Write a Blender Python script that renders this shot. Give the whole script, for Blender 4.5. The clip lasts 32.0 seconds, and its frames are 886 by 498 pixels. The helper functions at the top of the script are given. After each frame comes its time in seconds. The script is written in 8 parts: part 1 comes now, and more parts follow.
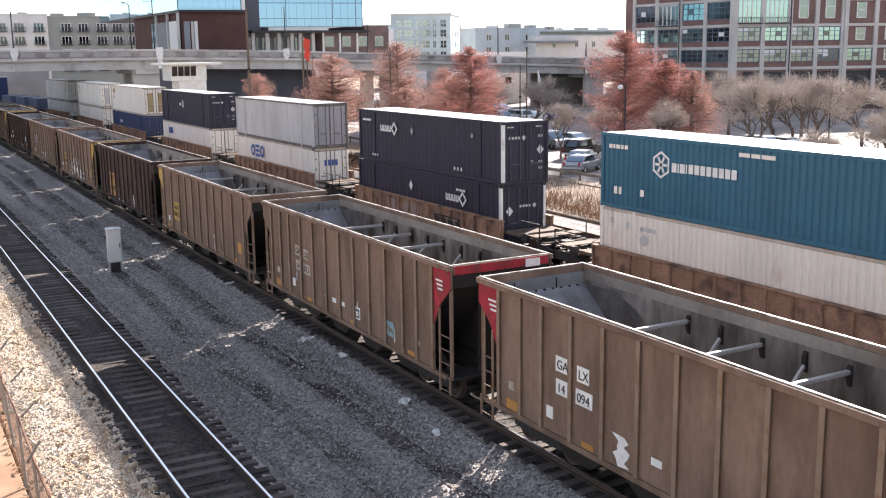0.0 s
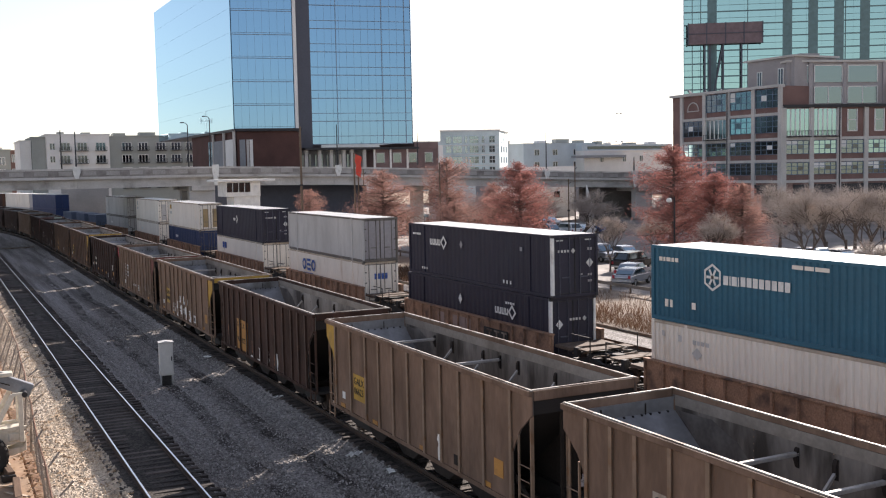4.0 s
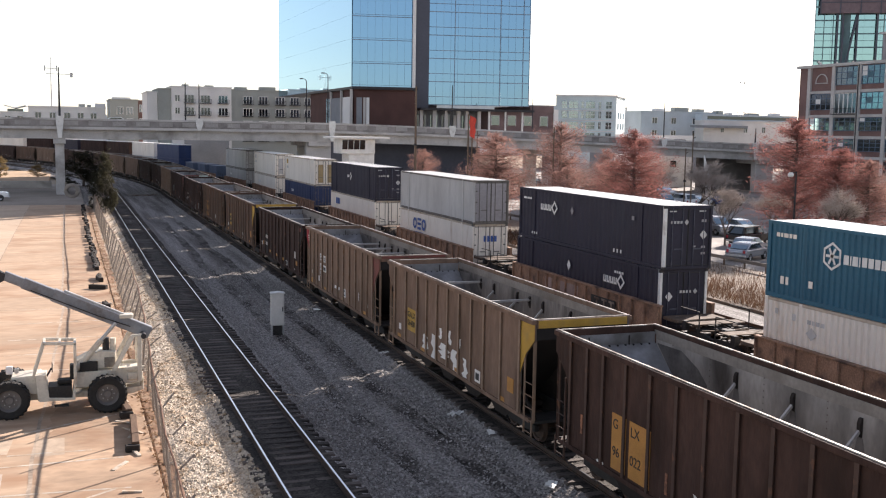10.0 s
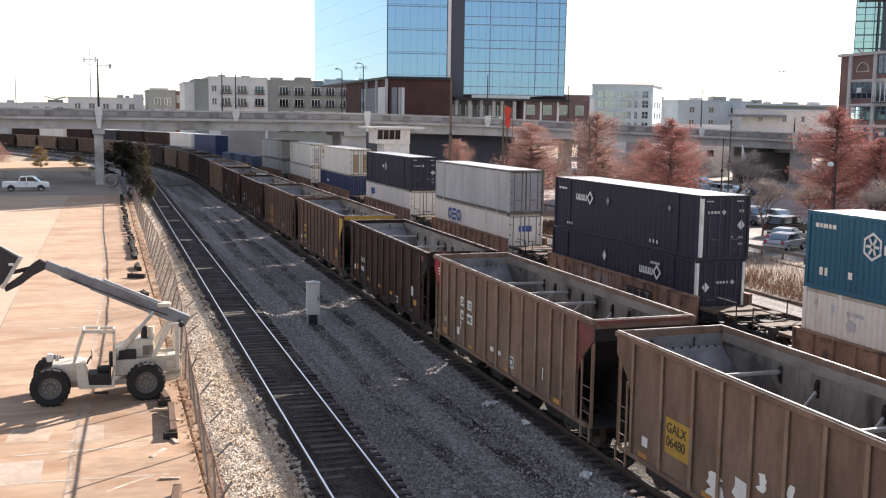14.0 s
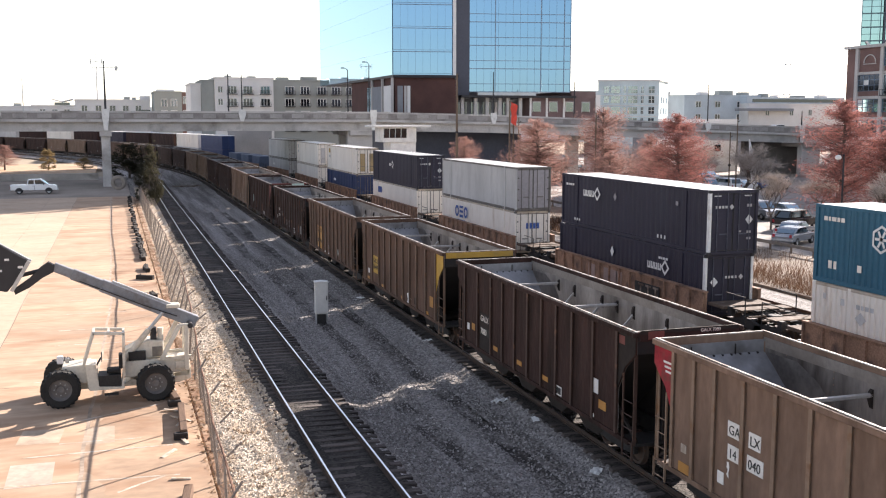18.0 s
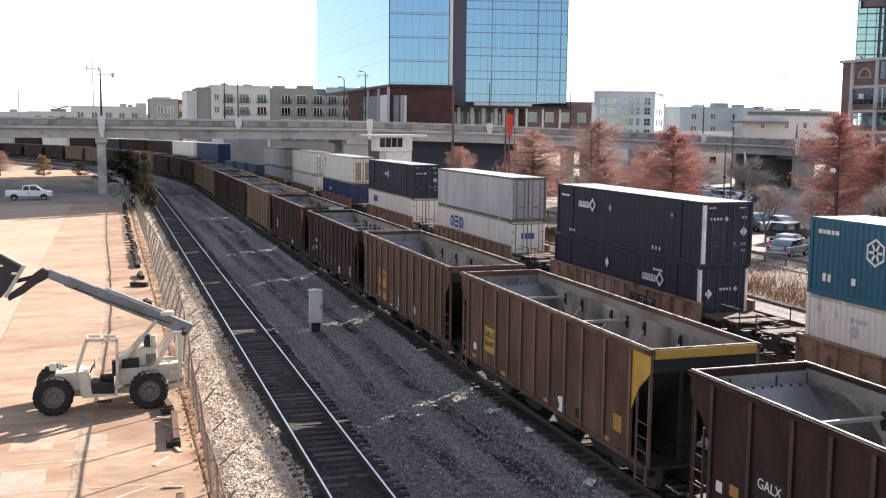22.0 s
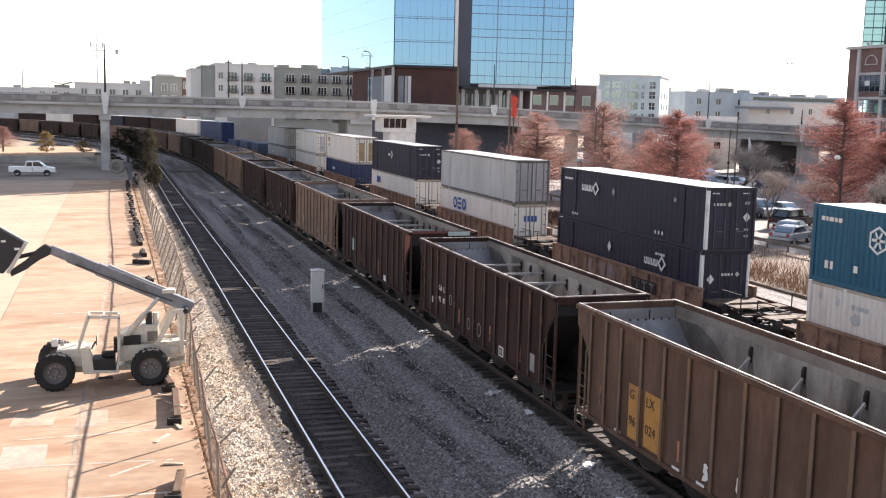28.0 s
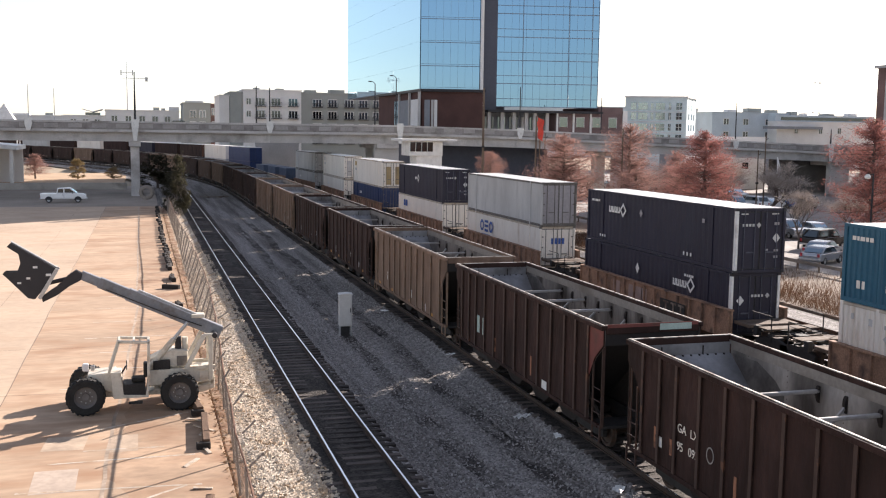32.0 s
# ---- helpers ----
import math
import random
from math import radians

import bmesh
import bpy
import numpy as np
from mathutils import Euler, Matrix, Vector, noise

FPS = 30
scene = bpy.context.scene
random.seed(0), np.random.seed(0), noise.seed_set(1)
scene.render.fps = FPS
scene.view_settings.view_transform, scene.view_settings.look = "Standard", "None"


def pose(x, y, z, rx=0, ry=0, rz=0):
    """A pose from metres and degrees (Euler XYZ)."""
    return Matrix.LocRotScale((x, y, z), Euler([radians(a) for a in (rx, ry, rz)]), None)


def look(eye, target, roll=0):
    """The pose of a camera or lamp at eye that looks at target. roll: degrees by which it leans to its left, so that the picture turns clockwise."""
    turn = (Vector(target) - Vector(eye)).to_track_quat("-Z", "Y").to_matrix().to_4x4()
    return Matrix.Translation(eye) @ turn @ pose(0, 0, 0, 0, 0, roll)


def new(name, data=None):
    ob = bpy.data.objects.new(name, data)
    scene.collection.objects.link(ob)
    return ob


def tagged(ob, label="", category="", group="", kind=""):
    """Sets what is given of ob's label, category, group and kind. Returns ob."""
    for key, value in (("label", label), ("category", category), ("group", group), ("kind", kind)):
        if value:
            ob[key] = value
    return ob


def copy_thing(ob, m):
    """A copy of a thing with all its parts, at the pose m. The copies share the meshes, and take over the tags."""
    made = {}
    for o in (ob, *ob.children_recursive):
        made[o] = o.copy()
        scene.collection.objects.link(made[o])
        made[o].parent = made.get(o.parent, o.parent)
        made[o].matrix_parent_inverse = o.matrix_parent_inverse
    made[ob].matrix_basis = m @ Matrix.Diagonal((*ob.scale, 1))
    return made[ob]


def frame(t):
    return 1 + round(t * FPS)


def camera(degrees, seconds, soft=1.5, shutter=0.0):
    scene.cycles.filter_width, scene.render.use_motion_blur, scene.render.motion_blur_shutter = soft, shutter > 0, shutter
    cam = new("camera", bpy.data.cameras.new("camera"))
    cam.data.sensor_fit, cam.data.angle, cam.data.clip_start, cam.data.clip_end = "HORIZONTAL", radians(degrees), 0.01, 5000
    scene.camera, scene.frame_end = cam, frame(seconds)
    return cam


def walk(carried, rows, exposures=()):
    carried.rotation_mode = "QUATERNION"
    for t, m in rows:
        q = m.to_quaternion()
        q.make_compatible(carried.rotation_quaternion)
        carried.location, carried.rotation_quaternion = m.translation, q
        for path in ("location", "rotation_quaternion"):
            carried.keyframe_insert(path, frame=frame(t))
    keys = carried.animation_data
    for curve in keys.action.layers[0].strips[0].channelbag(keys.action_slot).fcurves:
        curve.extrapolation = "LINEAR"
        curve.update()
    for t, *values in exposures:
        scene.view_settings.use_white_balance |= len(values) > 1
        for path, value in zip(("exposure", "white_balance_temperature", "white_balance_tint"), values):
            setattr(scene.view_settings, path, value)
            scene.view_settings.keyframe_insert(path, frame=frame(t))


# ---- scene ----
EXPO = tuple((t, e, 6680, 17) for t, e in ((0, 1.98), (1, 2.42), (2, 2.0), (2.5, 1.85), (4.5, 1.1), (5, 1.04), (6, 1.12), (7, 1.3), (9, 1.36), (14, 1.46), (17, 1.68), (19, 1.69), (21, 1.58), (25, 1.54), (28, 1.68), (30, 1.6), (31, 1.42), (32, 1.36)))
# camera: hand-held on an overpass, about nine metres above the rails
cam = camera(46.8, 32.0, soft=1.15)
walk(cam, [
    (0.0, pose(0, 0, 9.1, 79.17, 0.74, -29.19)),
    (0.5, pose(0, 0, 9.1, 78.10, 1.55, -29.79)),
    (1.0, pose(0, 0, 9.1, 80.16, 2.16, -29.68)),
    (1.5, pose(0, 0, 9.1, 81.12, 1.67, -29.22)),
    (2.0, pose(0, 0, 9.1, 83.59, 1.76, -27.00)),
    (2.5, pose(0, 0, 9.1, 85.30, 1.73, -27.29)),
    (4.5, pose(0, 0, 9.1, 85.70, 0.37, -25.38)),
    (5.0, pose(0, 0, 9.1, 85.45, -0.08, -22.56)),
    (5.5, pose(0, 0, 9.1, 84.67, 1.13, -20.87)),
    (6.0, pose(0, 0, 9.1, 84.04, 0.67, -19.40)),
    (6.5, pose(0, 0, 9.1, 83.88, 0.02, -18.69)),
    (7.0, pose(0, 0, 9.1, 83.93, -0.38, -17.99)),
    (7.5, pose(0, 0, 9.1, 84.02, -0.58, -17.43)),
    (8.0, pose(0, 0, 9.1, 84.21, -0.65, -17.28)),
    (8.5, pose(0, 0, 9.1, 84.31, -0.68, -17.60)),
    (9.0, pose(0, 0, 9.1, 83.96, -0.85, -18.34)),
    (9.5, pose(0, 0, 9.1, 83.69, -0.92, -19.14)),
    (10.0, pose(0, 0, 9.1, 83.49, -0.90, -20.12)),
    (10.5, pose(0, 0, 9.1, 83.54, -1.11, -20.53)),
    (11.0, pose(0, 0, 9.1, 83.64, -0.99, -20.14)),
    (11.5, pose(0, 0, 9.1, 83.75, -0.68, -19.49)),
    (12.0, pose(0, 0, 9.1, 83.57, -0.57, -18.87)),
    (12.5, pose(0, 0, 9.1, 83.33, -0.66, -18.36)),
    (13.0, pose(0, 0, 9.1, 83.28, -0.41, -18.13)),
    (13.5, pose(0, 0, 9.1, 83.03, -0.56, -18.10)),
    (14.0, pose(0, 0, 9.1, 82.90, -0.77, -18.17)),
    (14.5, pose(0, 0, 9.1, 82.61, -0.65, -18.43)),
    (16.5, pose(0, 0, 9.1, 82.51, -0.35, -18.52)),
    (17.0, pose(0, 0, 9.1, 82.55, -0.36, -18.15)),
    (17.5, pose(0, 0, 9.1, 82.69, -0.17, -17.96)),
    (18.0, pose(0, 0, 9.1, 82.78, -0.06, -17.83)),
    (18.5, pose(0, 0, 9.1, 82.86, -0.31, -17.65)),
    (19.0, pose(0, 0, 9.1, 82.99, 0.03, -17.32)),
    (19.5, pose(0, 0, 9.1, 83.17, -0.51, -17.33)),
    (20.0, pose(0, 0, 9.1, 83.24, -0.62, -17.36)),
    (20.5, pose(0, 0, 9.1, 83.18, -0.69, -17.38)),
    (21.0, pose(0, 0, 9.1, 83.29, -0.18, -17.44)),
    (21.5, pose(0, 0, 9.1, 83.42, -0.05, -17.73)),
    (22.0, pose(0, 0, 9.1, 83.32, -0.56, -18.05)),
    (22.5, pose(0, 0, 9.1, 83.23, -0.69, -17.95)),
    (23.0, pose(0, 0, 9.1, 83.21, -0.43, -17.89)),
    (23.5, pose(0, 0, 9.1, 83.26, -0.46, -18.07)),
    (24.0, pose(0, 0, 9.1, 83.16, -0.95, -18.25)),
    (24.5, pose(0, 0, 9.1, 83.07, -1.21, -18.20)),
    (25.0, pose(0, 0, 9.1, 83.05, -0.94, -18.12)),
    (25.5, pose(0, 0, 9.1, 82.82, -1.08, -17.86)),
    (27.5, pose(0, 0, 9.1, 82.32, -1.40, -17.64)),
    (28.0, pose(0, 0, 9.1, 82.29, -1.34, -17.82)),
    (28.5, pose(0, 0, 9.1, 82.29, -1.10, -17.86)),
    (29.0, pose(0, 0, 9.1, 82.46, -1.20, -17.60)),
    (29.5, pose(0, 0, 9.1, 82.77, -0.93, -17.12)),
    (30.0, pose(0, 0, 9.1, 83.24, -0.35, -16.55)),
    (30.5, pose(0, 0, 9.1, 83.63, -0.31, -16.08)),
    (31.0, pose(0, 0, 9.1, 83.85, -0.23, -16.00)),
    (31.5, pose(0, 0, 9.1, 83.83, -0.53, -16.19)),
    (32.0, pose(0, 0, 9.1, 83.55, -0.74, -16.36)),
], EXPO)

# ---- sky and sun ----
SUN_AZ, SUN_EL = 55.5, 22.9
world = bpy.data.worlds.new("world")
scene.world = world
world.use_nodes = True
wn = world.node_tree.nodes
sky = wn.new("ShaderNodeTexSky")
sky.sky_type = "NISHITA"
sky.sun_disc = False
sky.sun_elevation, sky.sun_rotation = radians(SUN_EL), radians(SUN_AZ)
sky.air_density, sky.dust_density, sky.ozone_density = 1.0, 0.35, 2.0
wn["Background"].inputs["Strength"].default_value = 0.076
paler = wn.new("ShaderNodeHueSaturation")
paler.inputs["Saturation"].default_value = 0.58
world.node_tree.links.new(sky.outputs["Color"], paler.inputs["Color"])
world.node_tree.links.new(paler.outputs["Color"], wn["Background"].inputs["Color"])
sun_data = bpy.data.lights.new("sun", "SUN")
sun_data.energy, sun_data.angle, sun_data.color = 5.0, radians(0.53), (1.0, 0.94, 0.85)
sun = new("sun", sun_data)
sx = math.sin(radians(SUN_AZ)) * math.cos(radians(SUN_EL))
sy = math.cos(radians(SUN_AZ)) * math.cos(radians(SUN_EL))
sun.matrix_world = look((60 * sx, 60 * sy, 60 * math.sin(radians(SUN_EL))), (0, 0, 0))


# ---- materials ----
def mat(name, col, rough=0.7, metal=0.0, fine=(40.0, 0.15), broad=(1.2, 0.2), bump=(60.0, 0.15), stain=None, spec=0.4, rand=0.0, stretch=(1, 1, 1)):
    """Painted or raw surface: base colour with fine grain, broad wear, a stain colour (colour, scale, from, to) and relief."""
    m = bpy.data.materials.new(name)
    m.use_nodes = True
    nt = m.node_tree
    n, ln = nt.nodes, nt.links.new
    b = n["Principled BSDF"]
    b.inputs["Roughness"].default_value, b.inputs["Metallic"].default_value = rough, metal
    b.inputs["Specular IOR Level"].default_value = spec
    tc, oi = n.new("ShaderNodeTexCoord"), n.new("ShaderNodeObjectInfo")
    mp = n.new("ShaderNodeVectorMath")
    mp.operation = "MULTIPLY_ADD"
    mp.inputs[1].default_value = stretch
    sc = n.new("ShaderNodeMath")
    sc.operation = "MULTIPLY"
    sc.inputs[1].default_value = 37.0
    ln(oi.outputs["Random"], sc.inputs[0])
    ln(tc.outputs["Object"], mp.inputs[0])
    ln(sc.outputs[0], mp.inputs[2])

    def tex(scale, detail=4.0):
        t = n.new("ShaderNodeTexNoise")
        t.inputs["Scale"].default_value, t.inputs["Detail"].default_value = scale, detail
        ln(mp.outputs[0], t.inputs["Vector"])
        return t

    def scaled(sock, lo, hi):
        r = n.new("ShaderNodeMapRange")
        r.inputs["From Min"].default_value, r.inputs["From Max"].default_value = 0.25, 0.75
        r.inputs["To Min"].default_value, r.inputs["To Max"].default_value = lo, hi
        ln(sock, r.inputs["Value"])
        return r.outputs[0]

    def times(a, c):
        x = n.new("ShaderNodeMath")
        x.operation = "MULTIPLY"
        ln(a, x.inputs[0])
        ln(c, x.inputs[1])
        return x.outputs[0]

    f = tex(fine[0])
    g = tex(broad[0], 6.0)
    k = times(scaled(f.outputs["Fac"], 1 - fine[1], 1 + fine[1]), scaled(g.outputs["Fac"], 1 - broad[1], 1 + broad[1]))
    if rand:
        k = times(k, scaled(oi.outputs["Random"], 1 - rand, 1 + rand))
    hs = n.new("ShaderNodeVectorMath")
    hs.operation = "SCALE"
    hs.inputs[0].default_value = col
    ln(k, hs.inputs["Scale"])
    out = hs.outputs[0]
    if stain:
        s = tex(stain[1], 8.0)
        r = n.new("ShaderNodeMapRange")
        r.inputs["From Min"].default_value, r.inputs["From Max"].default_value = stain[2], stain[3]
        ln(s.outputs["Fac"], r.inputs["Value"])
        mx = n.new("ShaderNodeMix")
        mx.data_type = "RGBA"
        ln(r.outputs[0], mx.inputs["Factor"])
        ln(out, mx.inputs[6])
        mx.inputs[7].default_value = (*stain[0], 1)
        out = mx.outputs[2]
    ln(out, b.inputs["Base Color"])
    if bump:
        t = tex(bump[0], 5.0)
        bp = n.new("ShaderNodeBump")
        bp.inputs["Strength"].default_value, bp.inputs["Distance"].default_value = bump[1], 0.6 / bump[0]
        ln(t.outputs["Fac"], bp.inputs["Height"])
        ln(bp.outputs[0], b.inputs["Normal"])
    return m


def gravel(name, col, dark, scale, bands):
    """Crushed stone: cells with their own grey, deep gaps, dirt in broad drifts along the line."""
    m = bpy.data.materials.new(name)
    m.use_nodes = True
    nt = m.node_tree
    n, ln = nt.nodes, nt.links.new
    b = n["Principled BSDF"]
    b.inputs["Roughness"].default_value = 0.9
    b.inputs["Specular IOR Level"].default_value = 0.2
    tc = n.new("ShaderNodeTexCoord")
    v = n.new("ShaderNodeTexVoronoi")
    v.inputs["Scale"].default_value = scale
    ln(tc.outputs["Object"], v.inputs["Vector"])
    bw = n.new("ShaderNodeRGBToBW")
    ln(v.outputs["Color"], bw.inputs[0])
    ramp = n.new("ShaderNodeMapRange")
    ramp.inputs["From Min"].default_value, ramp.inputs["From Max"].default_value = 0.1, 0.9
    ramp.inputs["To Min"].default_value, ramp.inputs["To Max"].default_value = 0.38, 1.7
    ln(bw.outputs[0], ramp.inputs["Value"])
    mp = n.new("ShaderNodeMapping")
    mp.inputs["Scale"].default_value = bands
    ln(tc.outputs["Object"], mp.inputs["Vector"])
    t = n.new("ShaderNodeTexNoise")
    t.inputs["Scale"].default_value, t.inputs["Detail"].default_value = 1.0, 6.0
    ln(mp.outputs[0], t.inputs["Vector"])
    r = n.new("ShaderNodeMapRange")
    r.inputs["From Min"].default_value, r.inputs["From Max"].default_value = 0.42, 0.62
    ln(t.outputs["Fac"], r.inputs["Value"])
    mx = n.new("ShaderNodeMix")
    mx.data_type = "RGBA"
    ln(r.outputs[0], mx.inputs["Factor"])
    mx.inputs[6].default_value, mx.inputs[7].default_value = (*col, 1), (*dark, 1)
    sc = n.new("ShaderNodeVectorMath")
    sc.operation = "SCALE"
    ln(mx.outputs[2], sc.inputs[0])
    ln(ramp.outputs[0], sc.inputs["Scale"])
    ln(sc.outputs[0], b.inputs["Base Color"])
    bp = n.new("ShaderNodeBump")
    bp.inputs["Strength"].default_value, bp.inputs["Distance"].default_value = 0.7, 0.04
    bp.invert = True
    ln(v.outputs["Distance"], bp.inputs["Height"])
    ln(bp.outputs[0], b.inputs["Normal"])
    return m


def leaf_mat(name, col, through_col):
    """Thin leaves: they pass part of the light that falls on their backs."""
    m = mat(name, col, 0.9, fine=(3, 0.3), broad=(0.5, 0.35), bump=None)
    nt = m.node_tree
    tr, mx = nt.nodes.new("ShaderNodeBsdfTranslucent"), nt.nodes.new("ShaderNodeMixShader")
    tr.inputs["Color"].default_value = (*through_col, 1)
    mx.inputs["Fac"].default_value = 0.5
    nt.links.new(nt.nodes["Principled BSDF"].outputs[0], mx.inputs[1])
    nt.links.new(tr.outputs[0], mx.inputs[2])
    nt.links.new(mx.outputs[0], nt.nodes["Material Output"].inputs["Surface"])
    return m


def glass_mat(name, tint, rough=0.04):
    """Coated facade glass: tinted mirror face on, paler and stronger at a slant."""
    m = bpy.data.materials.new(name)
    m.use_nodes = True
    nt = m.node_tree
    nt.nodes.remove(nt.nodes["Principled BSDF"])
    g1, g2, mx = nt.nodes.new("ShaderNodeBsdfGlossy"), nt.nodes.new("ShaderNodeBsdfGlossy"), nt.nodes.new("ShaderNodeMixShader")
    g1.inputs["Color"].default_value, g1.inputs["Roughness"].default_value = (*tint, 1), rough
    g2.inputs["Color"].default_value, g2.inputs["Roughness"].default_value = (0.6, 0.83, 0.98, 1), rough
    lw, r = nt.nodes.new("ShaderNodeLayerWeight"), nt.nodes.new("ShaderNodeMapRange")
    r.inputs["From Min"].default_value, r.inputs["From Max"].default_value = 0.3, 0.85
    nt.links.new(lw.outputs["Facing"], r.inputs["Value"])
    nt.links.new(r.outputs[0], mx.inputs["Fac"])
    nt.links.new(g1.outputs[0], mx.inputs[1])
    nt.links.new(g2.outputs[0], mx.inputs[2])
    nt.links.new(mx.outputs[0], nt.nodes["Material Output"].inputs["Surface"])
    return m


CONCRETE = mat("concrete", (0.51, 0.487, 0.467), 0.85, fine=(8, 0.12), broad=(0.25, 0.25), bump=(30, 0.2), stain=((0.2, 0.18, 0.16), 0.3, 0.55, 0.75))
LOT = mat("lot concrete", (0.47, 0.352, 0.255), 0.85, fine=(3.5, 0.1), broad=(0.2, 0.14), bump=(25, 0.15), stain=((0.4, 0.275, 0.185), 0.5, 0.52, 0.8), stretch=(0.7, 1.0, 1))
LOTMID = mat("streaked concrete", (0.435, 0.305, 0.207), 0.85, fine=(3.5, 0.16), broad=(0.25, 0.22), bump=(25, 0.15), stain=((0.325, 0.19, 0.112), 0.9, 0.47, 0.72), stretch=(0.42, 1.1, 1))
LOTSTAIN = mat("rust-stained concrete", (0.405, 0.275, 0.182), 0.88, fine=(4, 0.2), broad=(0.35, 0.3), bump=(25, 0.15), stain=((0.27, 0.15, 0.085), 0.7, 0.46, 0.7), stretch=(0.6, 1.0, 1))
EARTH = mat("earth", (0.30, 0.24, 0.17), 0.95, fine=(2.5, 0.25), broad=(0.05, 0.3), bump=(4, 0.3))
BALLAST = gravel("ballast", (0.27, 0.25, 0.237), (0.15, 0.135, 0.125), 15.0, (1.1, 0.05, 0.5))
TIE = mat("tie wood", (0.066, 0.053, 0.047), 0.9, fine=(25, 0.35), broad=(2.5, 0.4), bump=(40, 0.5), stain=((0.15, 0.125, 0.105), 3, 0.56, 0.75), rand=0.45, stretch=(0.4, 3, 3))
RAIL = mat("rail rust", (0.07, 0.05, 0.04), 0.7, 0.3, stain=((0.1, 0.055, 0.035), 6, 0.5, 0.7))
RAILTOP = mat("polished rail head", (0.72, 0.73, 0.76), 0.3, 1.0, fine=(30, 0.05), broad=(1, 0.08), bump=None)
RUST = mat("rusty steel", (0.32, 0.19, 0.125), 0.85, 0.1, fine=(14, 0.3), broad=(0.9, 0.35), bump=(40, 0.25), stain=((0.09, 0.06, 0.05), 1.4, 0.5, 0.72))
BLACK = mat("black steel", (0.03, 0.028, 0.027), 0.7, 0.2, fine=(15, 0.3), broad=(2, 0.3))
STEEL = mat("worn hopper steel", (0.195, 0.178, 0.164), 0.6, 0.1, fine=(9, 0.2), broad=(0.8, 0.4), bump=(6, 0.3), stain=((0.05, 0.043, 0.038), 1.1, 0.45, 0.62), spec=0.3, stretch=(1, 1, 0.3))
RIM = mat("worn rim steel", (0.4, 0.37, 0.335), 0.62, 0.25, fine=(9, 0.25), broad=(1.2, 0.35), stain=((0.16, 0.12, 0.1), 2.6, 0.5, 0.58))
TAN = mat("tan car paint", (0.204, 0.134, 0.098), 0.75, fine=(9, 0.14), broad=(0.7, 0.28), bump=(2.2, 0.35), stain=((0.13, 0.084, 0.06), 1.3, 0.46, 0.7), spec=0.2, stretch=(1, 1, 0.35))
BROWN = mat("brown car paint", (0.061, 0.034, 0.027), 0.75, fine=(9, 0.2), broad=(0.8, 0.35), bump=(2.2, 0.35), stain=((0.032, 0.018, 0.014), 1.3, 0.46, 0.68), spec=0.2, stretch=(1, 1, 0.35))
DARK = mat("oxide car paint", (0.0435, 0.0226, 0.0188), 0.75, fine=(9, 0.2), broad=(0.8, 0.38), bump=(2.2, 0.35), stain=((0.024, 0.013, 0.01), 1.3, 0.46, 0.68), spec=0.2, stretch=(1, 1, 0.35))
RED = mat("red paint", (0.33, 0.032, 0.042), 0.7, fine=(12, 0.2), broad=(2, 0.3), stain=((0.18, 0.05, 0.045), 3, 0.5, 0.7), spec=0.2)
YELLOW = mat("yellow paint", (0.44, 0.265, 0.045), 0.6, stain=((0.35, 0.22, 0.06), 2, 0.52, 0.7))
ORANGE = mat("orange paint", (0.44, 0.215, 0.055), 0.6, stain=((0.35, 0.16, 0.05), 2, 0.52, 0.7))
WHITE = mat("white paint", (0.74, 0.73, 0.70), 0.5, fine=(12, 0.06), broad=(1.5, 0.12), stain=((0.45, 0.42, 0.38), 2, 0.6, 0.8))
INK = mat("black print", (0.03, 0.03, 0.03), 0.6)
NAVY = mat("navy container paint", (0.026, 0.024, 0.04), 0.55, fine=(8, 0.1), broad=(0.6, 0.2), stain=((0.028, 0.029, 0.045), 0.7, 0.52, 0.75), spec=0.3)
TEAL = mat("teal container paint", (0.026, 0.118, 0.18), 0.5, fine=(8, 0.08), broad=(0.5, 0.15), stain=((0.035, 0.125, 0.185), 0.8, 0.5, 0.75))
CREAM = mat("off-white container paint", (0.82, 0.755, 0.665), 0.55, fine=(8, 0.04), broad=(0.5, 0.08), stain=((0.6, 0.49, 0.38), 1.6, 0.6, 0.8), spec=0.25, stretch=(1, 1, 0.3))
GREY = mat("grey container paint", (0.5, 0.49, 0.475), 0.5, fine=(8, 0.06), broad=(0.5, 0.15), stain=((0.36, 0.35, 0.34), 0.9, 0.52, 0.75), stretch=(1, 1, 0.3))
BLUE = mat("blue container paint", (0.022, 0.04, 0.11), 0.5, broad=(0.6, 0.2))
LOGOBLUE = mat("blue print", (0.05, 0.11, 0.33), 0.6)
ROOFW = mat("white container roof", (0.75, 0.74, 0.72), 0.5, fine=(6, 0.05), broad=(0.5, 0.12))
BRICK = mat("red brick", (0.2, 0.12, 0.108), 0.9, fine=(12, 0.2), broad=(0.4, 0.2), bump=(14, 0.2))
BRICKDK = mat("dark brick", (0.092, 0.045, 0.039), 0.9, fine=(12, 0.2), broad=(0.4, 0.2), bump=(14, 0.2))
BEIGE = mat("beige cladding", (0.5, 0.475, 0.455), 0.85, fine=(6, 0.1), broad=(0.3, 0.15))
STUCCO = mat("pale stucco", (0.74, 0.72, 0.70), 0.9, fine=(6, 0.06), broad=(0.2, 0.1))
STUCCODK = mat("olive stucco", (0.33, 0.345, 0.325), 0.9, fine=(6, 0.06), broad=(0.2, 0.1))
